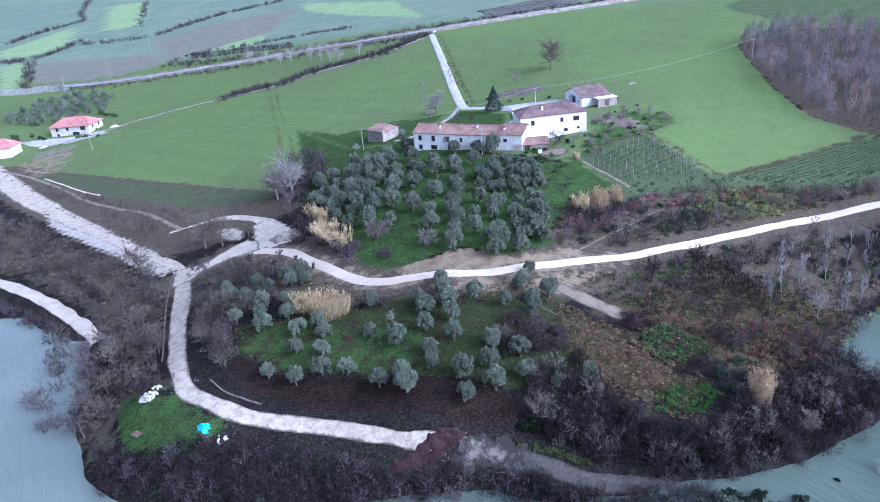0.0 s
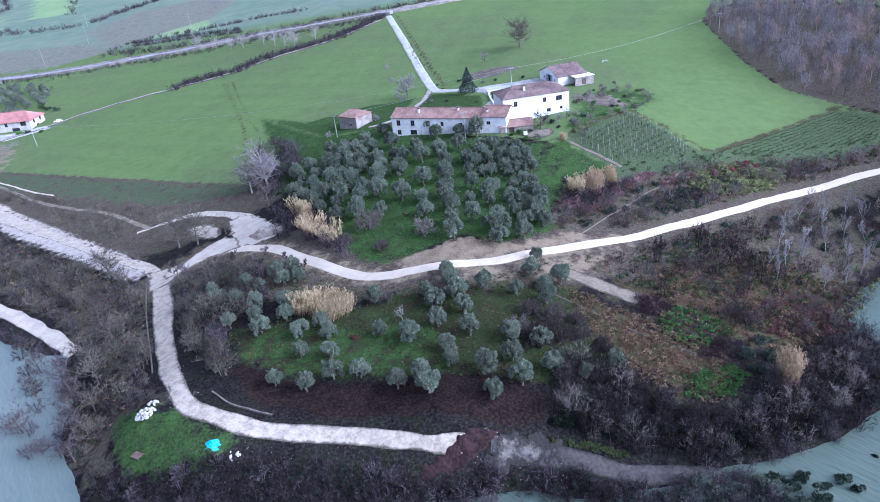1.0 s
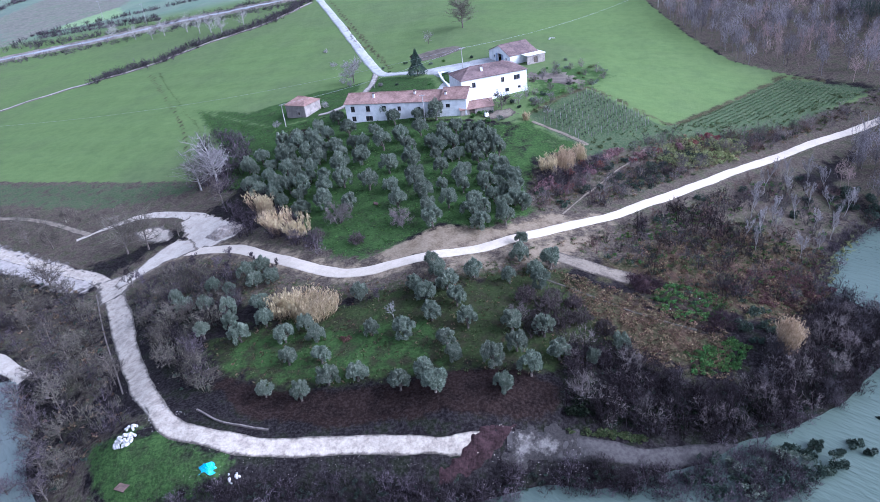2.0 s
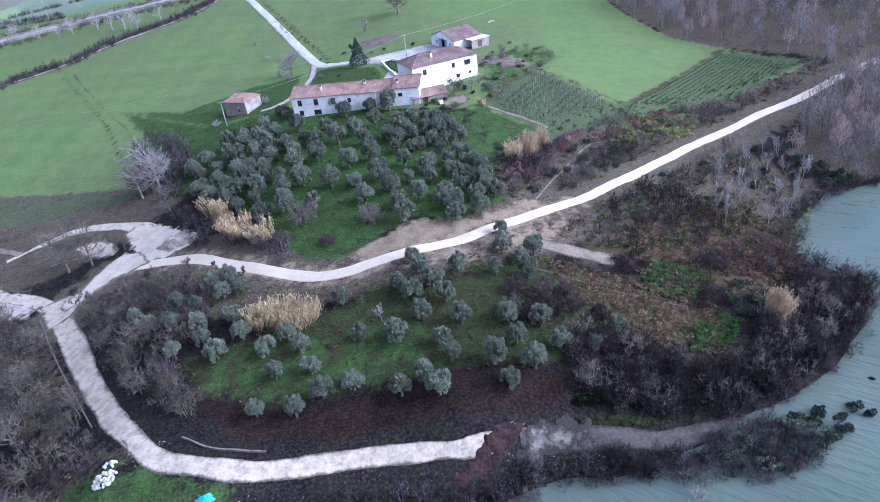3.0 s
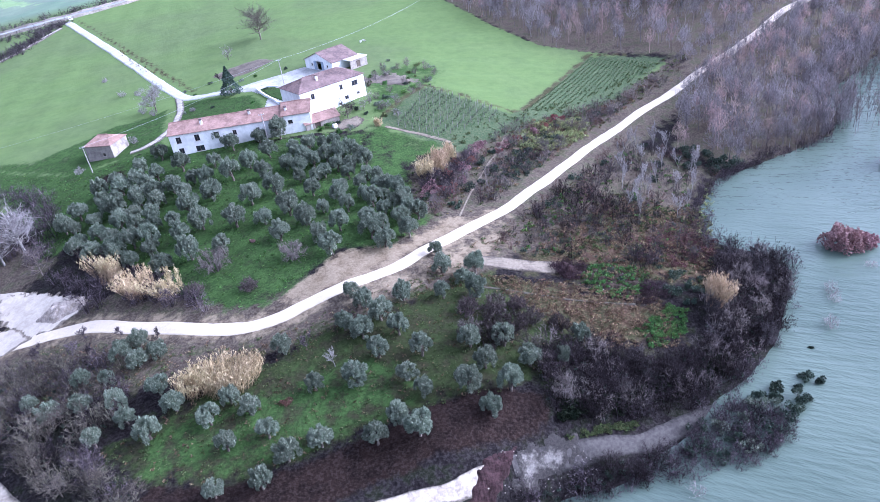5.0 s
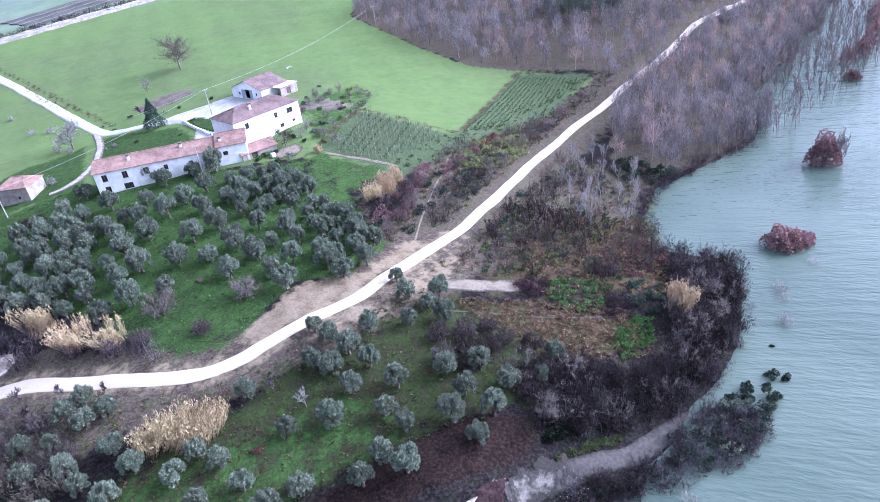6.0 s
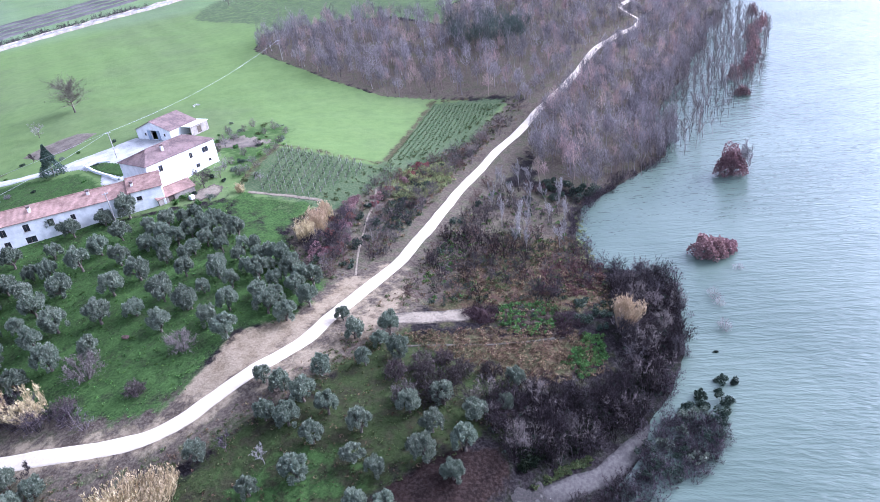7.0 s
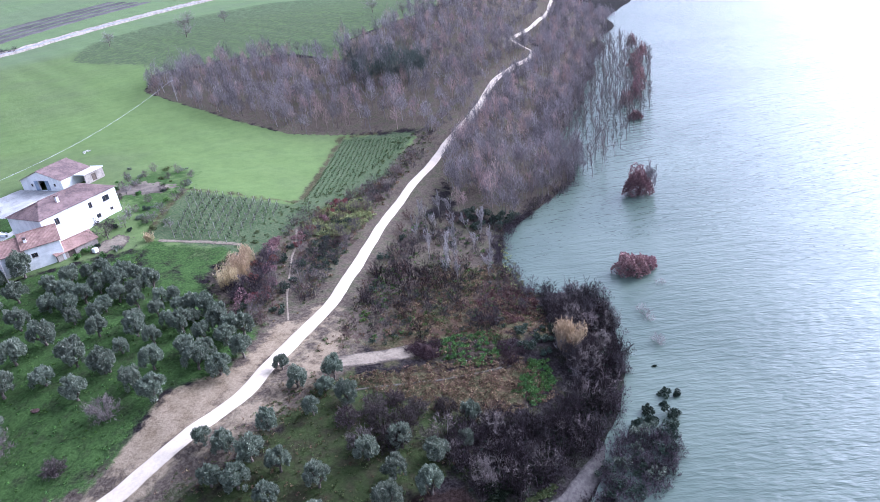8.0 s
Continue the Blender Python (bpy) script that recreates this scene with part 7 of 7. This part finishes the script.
low_wall([(33.8, 225.5), (35.3, 213.5), (37.4, 202)], 0.5, 0.8, PLASTER, "low white garden wall round a raised bed")
low_wall([(33.8, 225.5), (37, 226), (40, 222)], 0.4, 0.5, PLASTER, "low white kerb round a raised bed")
patch("lawn", [(34.6, 225), (39, 222.5), (43, 212), (42, 206), (38.6, 204), (36, 213)], bpy.data.materials["ground"], "raised grass bed in the farmyard", 0.45)
low_wall([(-7, 73.2), (-2.2, 69.9), (1.3, 68.9), (5.6, 67.9)], 0.25, 0.3, WOOD_STONE, "curved old stone kerb above the track")
low_wall([(-49.5, 125.2), (-38.9, 106.5), (-29, 90.6), (-24, 82.6)], 0.25, 0.2, WOOD_STONE, "low stone parapet along the stony track")
for off, tall in ((5.2, 1.0), (-5.2, 0.9)):
    low_wall([(p[0] + off * 0.1, p[1] + off) for p in HIGHWAY[1:]], 0.35, tall + 0.45, DUST_STONE, "concrete safety barrier along the highway", "safety_barrier", 4.0)
low_wall([(-700, 424), (-361, 414), (-306, 407)], 0.6, 4.5, CONCRETE, "grey concrete viaduct wall below the highway", "viaduct_wall", 6.0)


def flat_annex():
    """The barn's side annex: block walls under a white flat roof."""
    ob = tagged(new("barn_annex"), "grey block annex with a white flat roof beside the barn", "outbuilding")
    ob.matrix_world = pose(64.0, 220.0, 21.9, 0, 0, 24)
    bm = bmesh.new()
    wall_with_openings(bm, 7.0, 2.9, 0.3, [(2.5, 0.3, 1.6, 2.0)], Matrix.Identity(4))
    wall_with_openings(bm, 4.4, 2.9, 0.3, [], pose(7.0, 0.3, 0, 0, 0, 90))
    part("wall", bm, STONE, ob)
    bm = bmesh.new()
    box(bm, -0.2, -0.3, 2.904, 7.2, 4.9, 3.1)
    part("flat_roof", bm, PLASTER, ob)
    bm = bmesh.new()
    box(bm, 2.5, 0.12, 0.3, 4.1, 0.18, 2.3)
    part("door", bm, WOOD_DARK, ob)


flat_annex()


def car(x, y, turn, paint, label):
    ob = tagged(new("car"), label, "car")
    ob.matrix_world = pose(x, y, ground_at(x, y) + 0.3, 0, 0, turn)
    bm = bmesh.new()
    prof = [(-2.0, 0.35), (-2.05, 0.75), (-1.2, 0.9), (-0.55, 1.42), (1.2, 1.45), (1.95, 0.95), (2.05, 0.4)]
    v = [[bm.verts.new((px, s * (0.8 if pz > 1.2 else 0.85), pz)) for px, pz in prof] for s in (-1, 1)]
    bm.faces.new(v[0][::-1])
    bm.faces.new(v[1])
    for i in range(7):
        j = (i + 1) % 7
        bm.faces.new((v[0][i], v[0][j], v[1][j], v[1][i]))
    part("body", bm, paint, ob)
    for x0, z0, x1, z1 in ((-1.15, 0.96, -0.62, 1.38), (1.3, 1.4, 1.85, 1.03)):
        bm = bmesh.new()
        q = [bm.verts.new(p) for p in ((x0, -0.68, z0 + 0.02), (x0, 0.68, z0 + 0.02), (x1, 0.68, z1 + 0.02), (x1, -0.68, z1 + 0.02))]
        bm.faces.new(q)
        bmesh.ops.solidify(bm, geom=bm.faces[:], thickness=0.02)
        part("windscreen", bm, GLASS, ob)
    for sx in (-1.25, 1.25):
        for sy in (-0.8, 0.8):
            bm = bmesh.new()
            bmesh.ops.create_cone(bm, cap_ends=True, segments=14, radius1=0.32, radius2=0.32, depth=0.22, matrix=Matrix.Translation((sx, sy, 0.32)) @ Matrix.Rotation(radians(90), 4, "X"))
            part("wheel", bm, surface("tyre", (0.02, 0.02, 0.02), (0.04, 0.04, 0.04)) if "tyre" not in bpy.data.materials else bpy.data.materials["tyre"], ob)


WHITE_PAINT = surface("white_car_paint", (0.7, 0.7, 0.7), (0.8, 0.8, 0.8), 2, 0.5, 0.3, 0)
car(-34.0, 412.5, 100, WHITE_PAINT, "white car at the top of the farm lane")
car(-189.5, 296, 30, WHITE_PAINT, "white car parked by the red-roofed villa")
car(-212, 268, 70, WHITE_PAINT, "white car parked near the small villa")


# ---- small things near the stony track ----


def rock_mesh(seed, r=0.4):
    rng = np.random.default_rng(seed)
    bm = bmesh.new()
    bmesh.ops.create_icosphere(bm, subdivisions=1, radius=r)
    for v in bm.verts:
        v.co *= rng.uniform(0.7, 1.2)
        v.co.z *= 0.75
    me = bpy.data.meshes.new("stone")
    bm.to_mesh(me)
    bm.free()
    return me


ROCK_WHITE = surface("white_limestone", (0.38, 0.36, 0.33), (0.62, 0.6, 0.56), 4, 1, 0.9, 0.5)
ROCKS = []
for i in range(6):
    m_rock = rock_mesh(i)
    m_rock.materials.append(ROCK_WHITE)
    ROCKS.append(m_rock)


def stone_pile(x, y, radius, count, height, label, seed):
    rng = np.random.default_rng(seed)
    ob = tagged(new("stone_pile"), label, "stones")
    ob.location = (x, y, ground_at(x, y))
    for i in range(count):
        t, r = rng.uniform(0, 2 * np.pi), radius * math.sqrt(rng.uniform(0, 1))
        px, py = math.cos(t) * r, math.sin(t) * r * 0.7
        c = new("stone", ROCKS[i % 6])
        c.parent = ob
        s = rng.uniform(0.35, 0.95)
        c.matrix_local = pose(px, py, ground_at(x + px, y + py) - ob.location.z + 0.12 + height * rng.uniform(0, 1) * (1 - r / radius), *rng.uniform(0, 360, 3)) @ Matrix.Diagonal((s, s, s, 1))


stone_pile(-17.3, 68.6, 1.9, 90, 0.9, "heap of white limestone blocks on the lawn edge", 1)
stone_pile(-17.0, 71.2, 1.0, 12, 0.5, "few white stone blocks beside a heap", 2)
stone_pile(1.8, 60.2, 1.1, 8, 0.1, "scatter of pale stones by the track", 3)


def scattered_stones(outline, count, seed, size, material, label):
    rng = np.random.default_rng(seed)
    verts, faces, at = [], [], 0
    shapes = [np.array([v.co[:] for v in m.vertices]) for m in ROCKS]
    tri = np.array([p.vertices[:] for p in ROCKS[0].polygons])
    pts = places_in(outline, count, seed, False)
    z = heights([p[0] for p in pts], [p[1] for p in pts])
    for (x, y), g in zip(pts, z):
        s = size * rng.uniform(0.4, 1.5)
        verts.append(shapes[rng.integers(6)] * s + [x, y, g + 0.1 * s])
        faces.append(tri + at)
        at += len(shapes[0])
    tagged(new("stones", mesh_of("stones", np.vstack(verts), np.vstack(faces), [material])), label, "stones", kind="stuff")


scattered_stones([(-6, 62), (30, 61.5), (31, 58), (10, 55), (-4, 57)], 160, 81, 0.13, DUST_STONE, "loose pale stones on the shore bank")
patch("pavement", [(42.5, 65.2), (46, 65.4), (51, 64.7), (52, 62.8), (46, 61.9), (41, 60.8), (40, 61.8)], RUBBLE_BANK, "grey rubble where the track breaks off", 0.14, ragged=0.7)
scattered_stones([(40, 65.5), (50, 64.5), (54, 61), (44, 58.5), (36, 57)], 160, 82, 0.2, DUST_STONE, "loose rubble on the broken track edge")
scattered_stones([(72, 96), (80, 94), (80, 84), (72, 88)], 70, 83, 0.24, PLASTER, "white rubbish bags and scraps on a debris heap")
scattered_stones([(-14, 76), (-8, 73), (-10, 69), (-16, 70)], 50, 84, 0.2, RUBBLE, "loose white stones at the bend of the track")


scattered_stones([(p[0] + s * 2.3, p[1] + s * 1.4) for s in (1, -1) for p in STONE_ROAD[5:11][::s]], 300, 85, 0.17, DUST_STONE, "loose stones along the verges of the stony track")
scattered_stones([(-12, 70), (-4, 66), (3, 63.6), (19, 63), (30, 62), (30, 60.8), (19, 61.3), (3, 62), (-6, 65)], 90, 86, 0.12, DUST_STONE, "loose stones along the lower track")


def heap(name, outline, height, material, label, seed, category="heap", rough=0.04):
    """A lumpy mound inside an outline."""
    xs, ys = [p[0] for p in outline], [p[1] for p in outline]
    gx, gy = np.arange(min(xs) - 0.5, max(xs) + 0.5, 0.3), np.arange(min(ys) - 0.5, max(ys) + 0.5, 0.3)
    x, y = (a.ravel() for a in np.meshgrid(gx, gy))
    d = edge_distance(x, y, list(outline))
    rng = np.random.default_rng(seed)
    z = heights(x, y) - 0.15 + height * np.clip(d / 2.2, 0, 1) ** 0.7 + np.where(d > 0, rng.normal(0, rough, len(x)) + 0.2 * np.sin(x * 2.1) * np.sin(y * 2.7), -0.1)
    w = len(gx)
    i = (np.arange(len(gy) - 1)[:, None] * w + np.arange(w - 1)[None, :]).ravel()
    f = np.c_[i, i + 1, i + w + 1, i + w]
    f = f[(d[f] > -0.4).all(1)]
    return tagged(new(name, mesh_of(name, np.c_[x, y, z], f, [material])), label, category)


heap("earth_mound", [(-27, 140.2), (-22.8, 143.6), (-16.5, 140.5), (-16, 137), (-23, 136)], 1.3, surface("tan_earth", (0.2, 0.165, 0.135), (0.36, 0.31, 0.265), 2.0, 0.5, 0.95, 0.8, depth=0.15), "heap of tan earth and gravel on the apron", 9)
RED_EARTH = surface("dark_red_earth", (0.017, 0.010, 0.010), (0.048, 0.027, 0.028), 2.0, 0.5, 0.95, 0.9, depth=0.15)
heap("soil_mound", [(36.6, 64.9), (39.5, 65.4), (43, 65.6), (41.2, 63.6), (38.4, 61.6), (35.3, 60), (31.4, 58.8), (29.4, 59.6), (31.4, 61.2), (34.3, 62.6)], 0.6, RED_EARTH, "heap of dark red-brown earth blocking the track", 5, rough=0.04)
heap("brush_mound", [(67.5, 99.5), (70.5, 100), (72.5, 96), (70, 93.5), (67.5, 95)], 1.3, RED_EARTH, "dark heap of earth and cut branches at the track end", 6)
heap("debris_mound", [(71, 98), (78, 97), (81.5, 90), (81, 83), (75, 83.5), (71.5, 90)], 0.4, surface("mixed_debris", (0.014, 0.01, 0.008), (0.042, 0.031, 0.022), 1.5, 0.6, 0.95, 0.9, depth=0.2), "overgrown debris heap with branches and scraps", 7)
DARK_TWIG = foliage("dark_cut_branch", [(0.025, 0.016, 0.02), (0.06, 0.04, 0.045), (0.10, 0.07, 0.075)], 0.9)
scatter("cut_branches", [shrub_arrays(60 + i, 1.2, 1.5, 9, 14, 0.05) for i in range(3)], places_in([(67.5, 99.5), (71, 100), (73, 96), (70, 93.5), (67.5, 95)], 36, 64, False) + places_in([(76, 84), (81, 90), (83, 86), (80, 82)], 26, 65, False), "dark heap of cut branches", "branches", DARK_TWIG, (0.6, 1.1), 63)


def tarp(x, y, seed):
    rng = np.random.default_rng(seed)
    n = 22
    u, v = np.meshgrid(np.linspace(-1, 1, n), np.linspace(-1, 1, n))
    r = np.hypot(u, v)
    px, py = u * 1.05 * (1 + 0.25 * np.sin(5 * v + 1)), v * 0.75 * (1 + 0.3 * np.sin(4 * u))
    pz = 0.5 * np.clip(1 - r, 0, 1) + rng.uniform(0, 0.5, r.shape) * np.clip(1.25 - r, 0.1, 1) + 0.03
    pts = np.c_[px.ravel() + x, py.ravel() + y, heights(px.ravel() + x, py.ravel() + y) + pz.ravel()]
    i = (np.arange(n - 1)[:, None] * n + np.arange(n - 1)[None, :]).ravel()
    me = mesh_of("tarpaulin", pts, np.c_[i, i + 1, i + n + 1, i + n], [surface("blue_plastic", (0.04, 0.42, 0.62), (0.12, 0.6, 0.8), 3, 1, 0.35, 0.2)])
    ob = tagged(new("tarpaulin", me), "crumpled bright blue plastic sheet on the lawn", "tarpaulin")
    ob.modifiers.new("thickness", "SOLIDIFY").thickness = 0.02


tarp(-1.9, 61.3, 4)


def board_panel(x, y, turn):
    ob = tagged(new("wooden_platform"), "weathered brown plank platform lying on grass", "platform")
    ob.matrix_world = pose(x, y, ground_at(x, y) + 0.1, 2, -4, turn)
    for k in range(8):
        bm = bmesh.new()
        box(bm, -1.0 + k * 0.25, -0.8, 0.1, -0.77 + k * 0.25, 0.8, 0.14)
        part("plank", bm, SHUTTER, ob)
    for yy in (-0.7, 0.6):
        bm = bmesh.new()
        box(bm, -1.0, yy, -0.2, 0.98, yy + 0.1, 0.098)
        part("beam", bm, WOOD_DARK, ob)


board_panel(-15.1, 61.2, -25)


def bath(x, y, turn, label):
    ob = tagged(new("water_trough"), label, "trough")
    ob.matrix_world = pose(x, y, ground_at(x, y) + 0.05, 0, 0, turn)
    bm = bmesh.new()
    box(bm, -1.1, -0.45, 0, 1.1, 0.45, 0.12)
    for q in ((-1.1, -0.45, 1.1, -0.35), (-1.1, 0.35, 1.1, 0.45), (-1.1, -0.35, -1.0, 0.35), (1.0, -0.35, 1.1, 0.35)):
        box(bm, q[0], q[1], 0.12, q[2], q[3], 0.65)
    part("basin", bm, PLASTER, ob)
    for s in (-0.8, 0.8):
        bm = bmesh.new()
        box(bm, s - 0.1, -0.4, -0.3, s + 0.1, 0.4, -0.003)
        part("foot", bm, CONCRETE, ob)


bath(-9.6, 188.4, 15, "old white water trough beside the grove")

# ---- far hedges and tree lines ----


def hedge_line(nodes, width, count, seed, label, scale, material=TWIG, tall=(0.85, 1.2)):
    c = smooth_line(nodes, 1.0)
    rng = np.random.default_rng(seed)
    k = rng.integers(0, len(c), count)
    pts = c[k] + rng.normal(0, width / 2.5, (count, 2))
    sorts = [shrub_arrays(800 + i, 2.2, 2.0, 5, 6, 0.085, 0.25, 16) for i in range(4)]
    scatter("hedge", sorts, [tuple(p) for p in pts], label, "hedge", material, scale, seed, tall)


# Far hedges take paler twig materials, so distance haze sits in their colour.
hedge_line([(-137, 321), (-126, 330), (-106, 335), (-94, 353), (-69, 364), (-53, 379), (-40, 408)], 7, 520, 91, "dark leafless hedge along the earth track", (0.8, 1.5), TWIG_MAUVE)
hedge_line([(-330, 416), (-258, 408), (-214, 410), (-170, 409), (-129, 411), (-88, 408), (-50, 406)], 9, 420, 92, "brown leafless scrub below the highway", (0.6, 1.2), TWIG_MAUVE)
hedge_line([(-262, 464), (-233, 451), (-201, 446), (-139, 432), (-60, 436), (0, 446), (60, 474), (140, 517)], 10, 520, 93, "dark scrub above the highway", (0.8, 1.6), TWIG_MAUVE)
for k, nodes in enumerate(([(-254, 493), (-213, 488), (-156, 468)], [(-246, 478), (-205, 473), (-151, 455)], [(-264, 473), (-247, 503), (-192, 506), (-154, 511), (-115, 508)])):
    hedge_line(nodes, 2.5, 120, 191 + k, "dark scrub on a terrace bank above the highway", (0.9, 1.5), TWIG)
for k, (nodes, count) in enumerate((([(-366, 622), (-360, 650), (-339, 712), (-311, 740), (-293, 765)], 150), ([(-589, 667), (-594, 720), (-577, 782)], 110), ([(-577, 782), (-654, 882), (-730, 1000)], 90), ([(-505, 559), (-471, 556), (-462, 594), (-471, 632)], 90),
                                   ([(-458, 615), (-414, 610), (-374, 611)], 40), ([(-428, 680), (-497, 793), (-569, 915)], 50), ([(-360, 421), (-400, 473), (-459, 548)], 70))):
    hedge_line(nodes, 7, count, 201 + k, "distant dark hedge between fields", (1.2, 2.3), TWIG if k in (0, 1, 3) else TWIG_MAUVE)
hedge_line([(-10, 330), (-4, 300), (3, 282)], 1.2, 40, 96, "thin dry weeds along the lane", (0.25, 0.5), WEED_LEAF)
hedge_line([(-41, 178), (-50, 215), (-66, 245), (-100, 312)], 0.8, 120, 97, "grassy baulk between two fields", (0.15, 0.3), DULL_GRASS)
for i, (x, y) in enumerate([(-133, 394), (-126, 396), (-100, 381), (-84, 370), (-73, 376), (-169, 423), (-111, 392), (-92, 376), (-147, 404)]):
    spreading_tree(x, y, 9 + (i * 5 % 4), 4.0, 760 + i, "tall pale leafless tree below the highway", "highway trees", bark=PALE_BARK, twig=TWIG_PALE, twigs=700)
VILLA_ORCHARD = [(-285, 322), (-302, 360), (-300, 388), (-254, 380), (-222, 335), (-230, 318), (-256, 312)]
far_crown, far_trunk = olive_meshes(77, 2.5, 2.2, 900, (0.7, 0.36))
for i, (x, y) in enumerate(places_in(VILLA_ORCHARD, 60, 66, gap=6.0)):
    ob = plant("olive_tree", (("trunk", far_trunk), ("crown", far_crown)), "grey-green olive tree in the villa's orchard", "olive tree", "olives behind the villa")
    ob.matrix_world = pose(x, y, ground_at(x, y) - 0.05, 0, 0, i * 47)
for i, (x, y, r) in enumerate([(-236, 289, 2.2), (-229, 286, 1.8), (-225, 284, 1.6), (-203, 284, 2.0), (-198, 284, 1.7), (-245, 369, 3.0), (-222, 328, 3.2), (-216, 326, 2.6), (-240, 281, 2.0), (-190, 283, 1.5), (-247, 288, 2.4), (-208, 322, 2.6)]):
    bush("garden_shrub", x, y, 1200 + i, r, DARK_LEAF if i % 3 else GREEN_LEAF, "dark evergreen shrub in a villa's garden", leaves=360, size=0.4)
low_wall([(-246, 276), (-224, 279), (-206, 284), (-192, 290)], 0.3, 1.1, CONCRETE, "pale garden wall along the villa's lane", "garden_wall")
patch("pavement", [(-236, 279), (-226, 287), (-203, 286), (-193, 291), (-188, 288), (-204, 276), (-222, 272)], CONCRETE, "pale paved forecourt before the villa", 0.15, step=1.0)

# ---- clutter behind the farm ----
spreading_tree(51.5, 178.2, 6.0, 4.0, 790, "dark leafless tree beside the stone lean-to", twig=TWIG, twigs=1500, limbs=22)
for i, (x, y, s) in enumerate([(54.5, 181.2, 1.3), (45.5, 176.0, 1.5), (43.2, 175.2, 1.3), (48.5, 176.8, 1.0), (56.5, 177.5, 0.9)]):
    bush("ivy_bush", x, y, 795 + i, s, GREEN_LEAF if i in (1, 2) else DARK_LEAF, "dark ivy and bramble beside the lean-to", leaves=300, size=0.26)


def water_tank(x, y):
    ob = tagged(new("water_tank"), "white plastic water tank on a dark pallet", "tank")
    ob.matrix_world = pose(x, y, ground_at(x, y) + 0.05, 0, 0, 20)
    bm = bmesh.new()
    box(bm, -0.55, -0.5, 0.15, 0.55, 0.5, 1.15)
    bmesh.ops.bevel(bm, geom=bm.edges[:], offset=0.09, segments=2, affect="EDGES")
    part("tank", bm, PLASTER, ob)
    bm = bmesh.new()
    bmesh.ops.create_cone(bm, cap_ends=True, segments=12, radius1=0.16, radius2=0.14, depth=0.08, matrix=Matrix.Translation((0, 0, 1.193)))
    part("cap", bm, WOOD_DARK, ob)
    bm = bmesh.new()
    for yy in (-0.5, -0.06, 0.38):
        box(bm, -0.6, yy, 0.02, 0.6, yy + 0.12, 0.146)
    part("pallet", bm, WOOD_DARK, ob)


water_tank(46.9, 174.4)
patch("pavement", [(46.5, 177.5), (54, 178.5), (56, 174.5), (52, 172), (46, 172.8)], DUST, "bare trodden earth behind the lean-to", 0.06, ragged=0.5)
stone_pile(77.1, 251.8, 1.6, 14, 0.4, "small heap of field stones in green grass", 8)
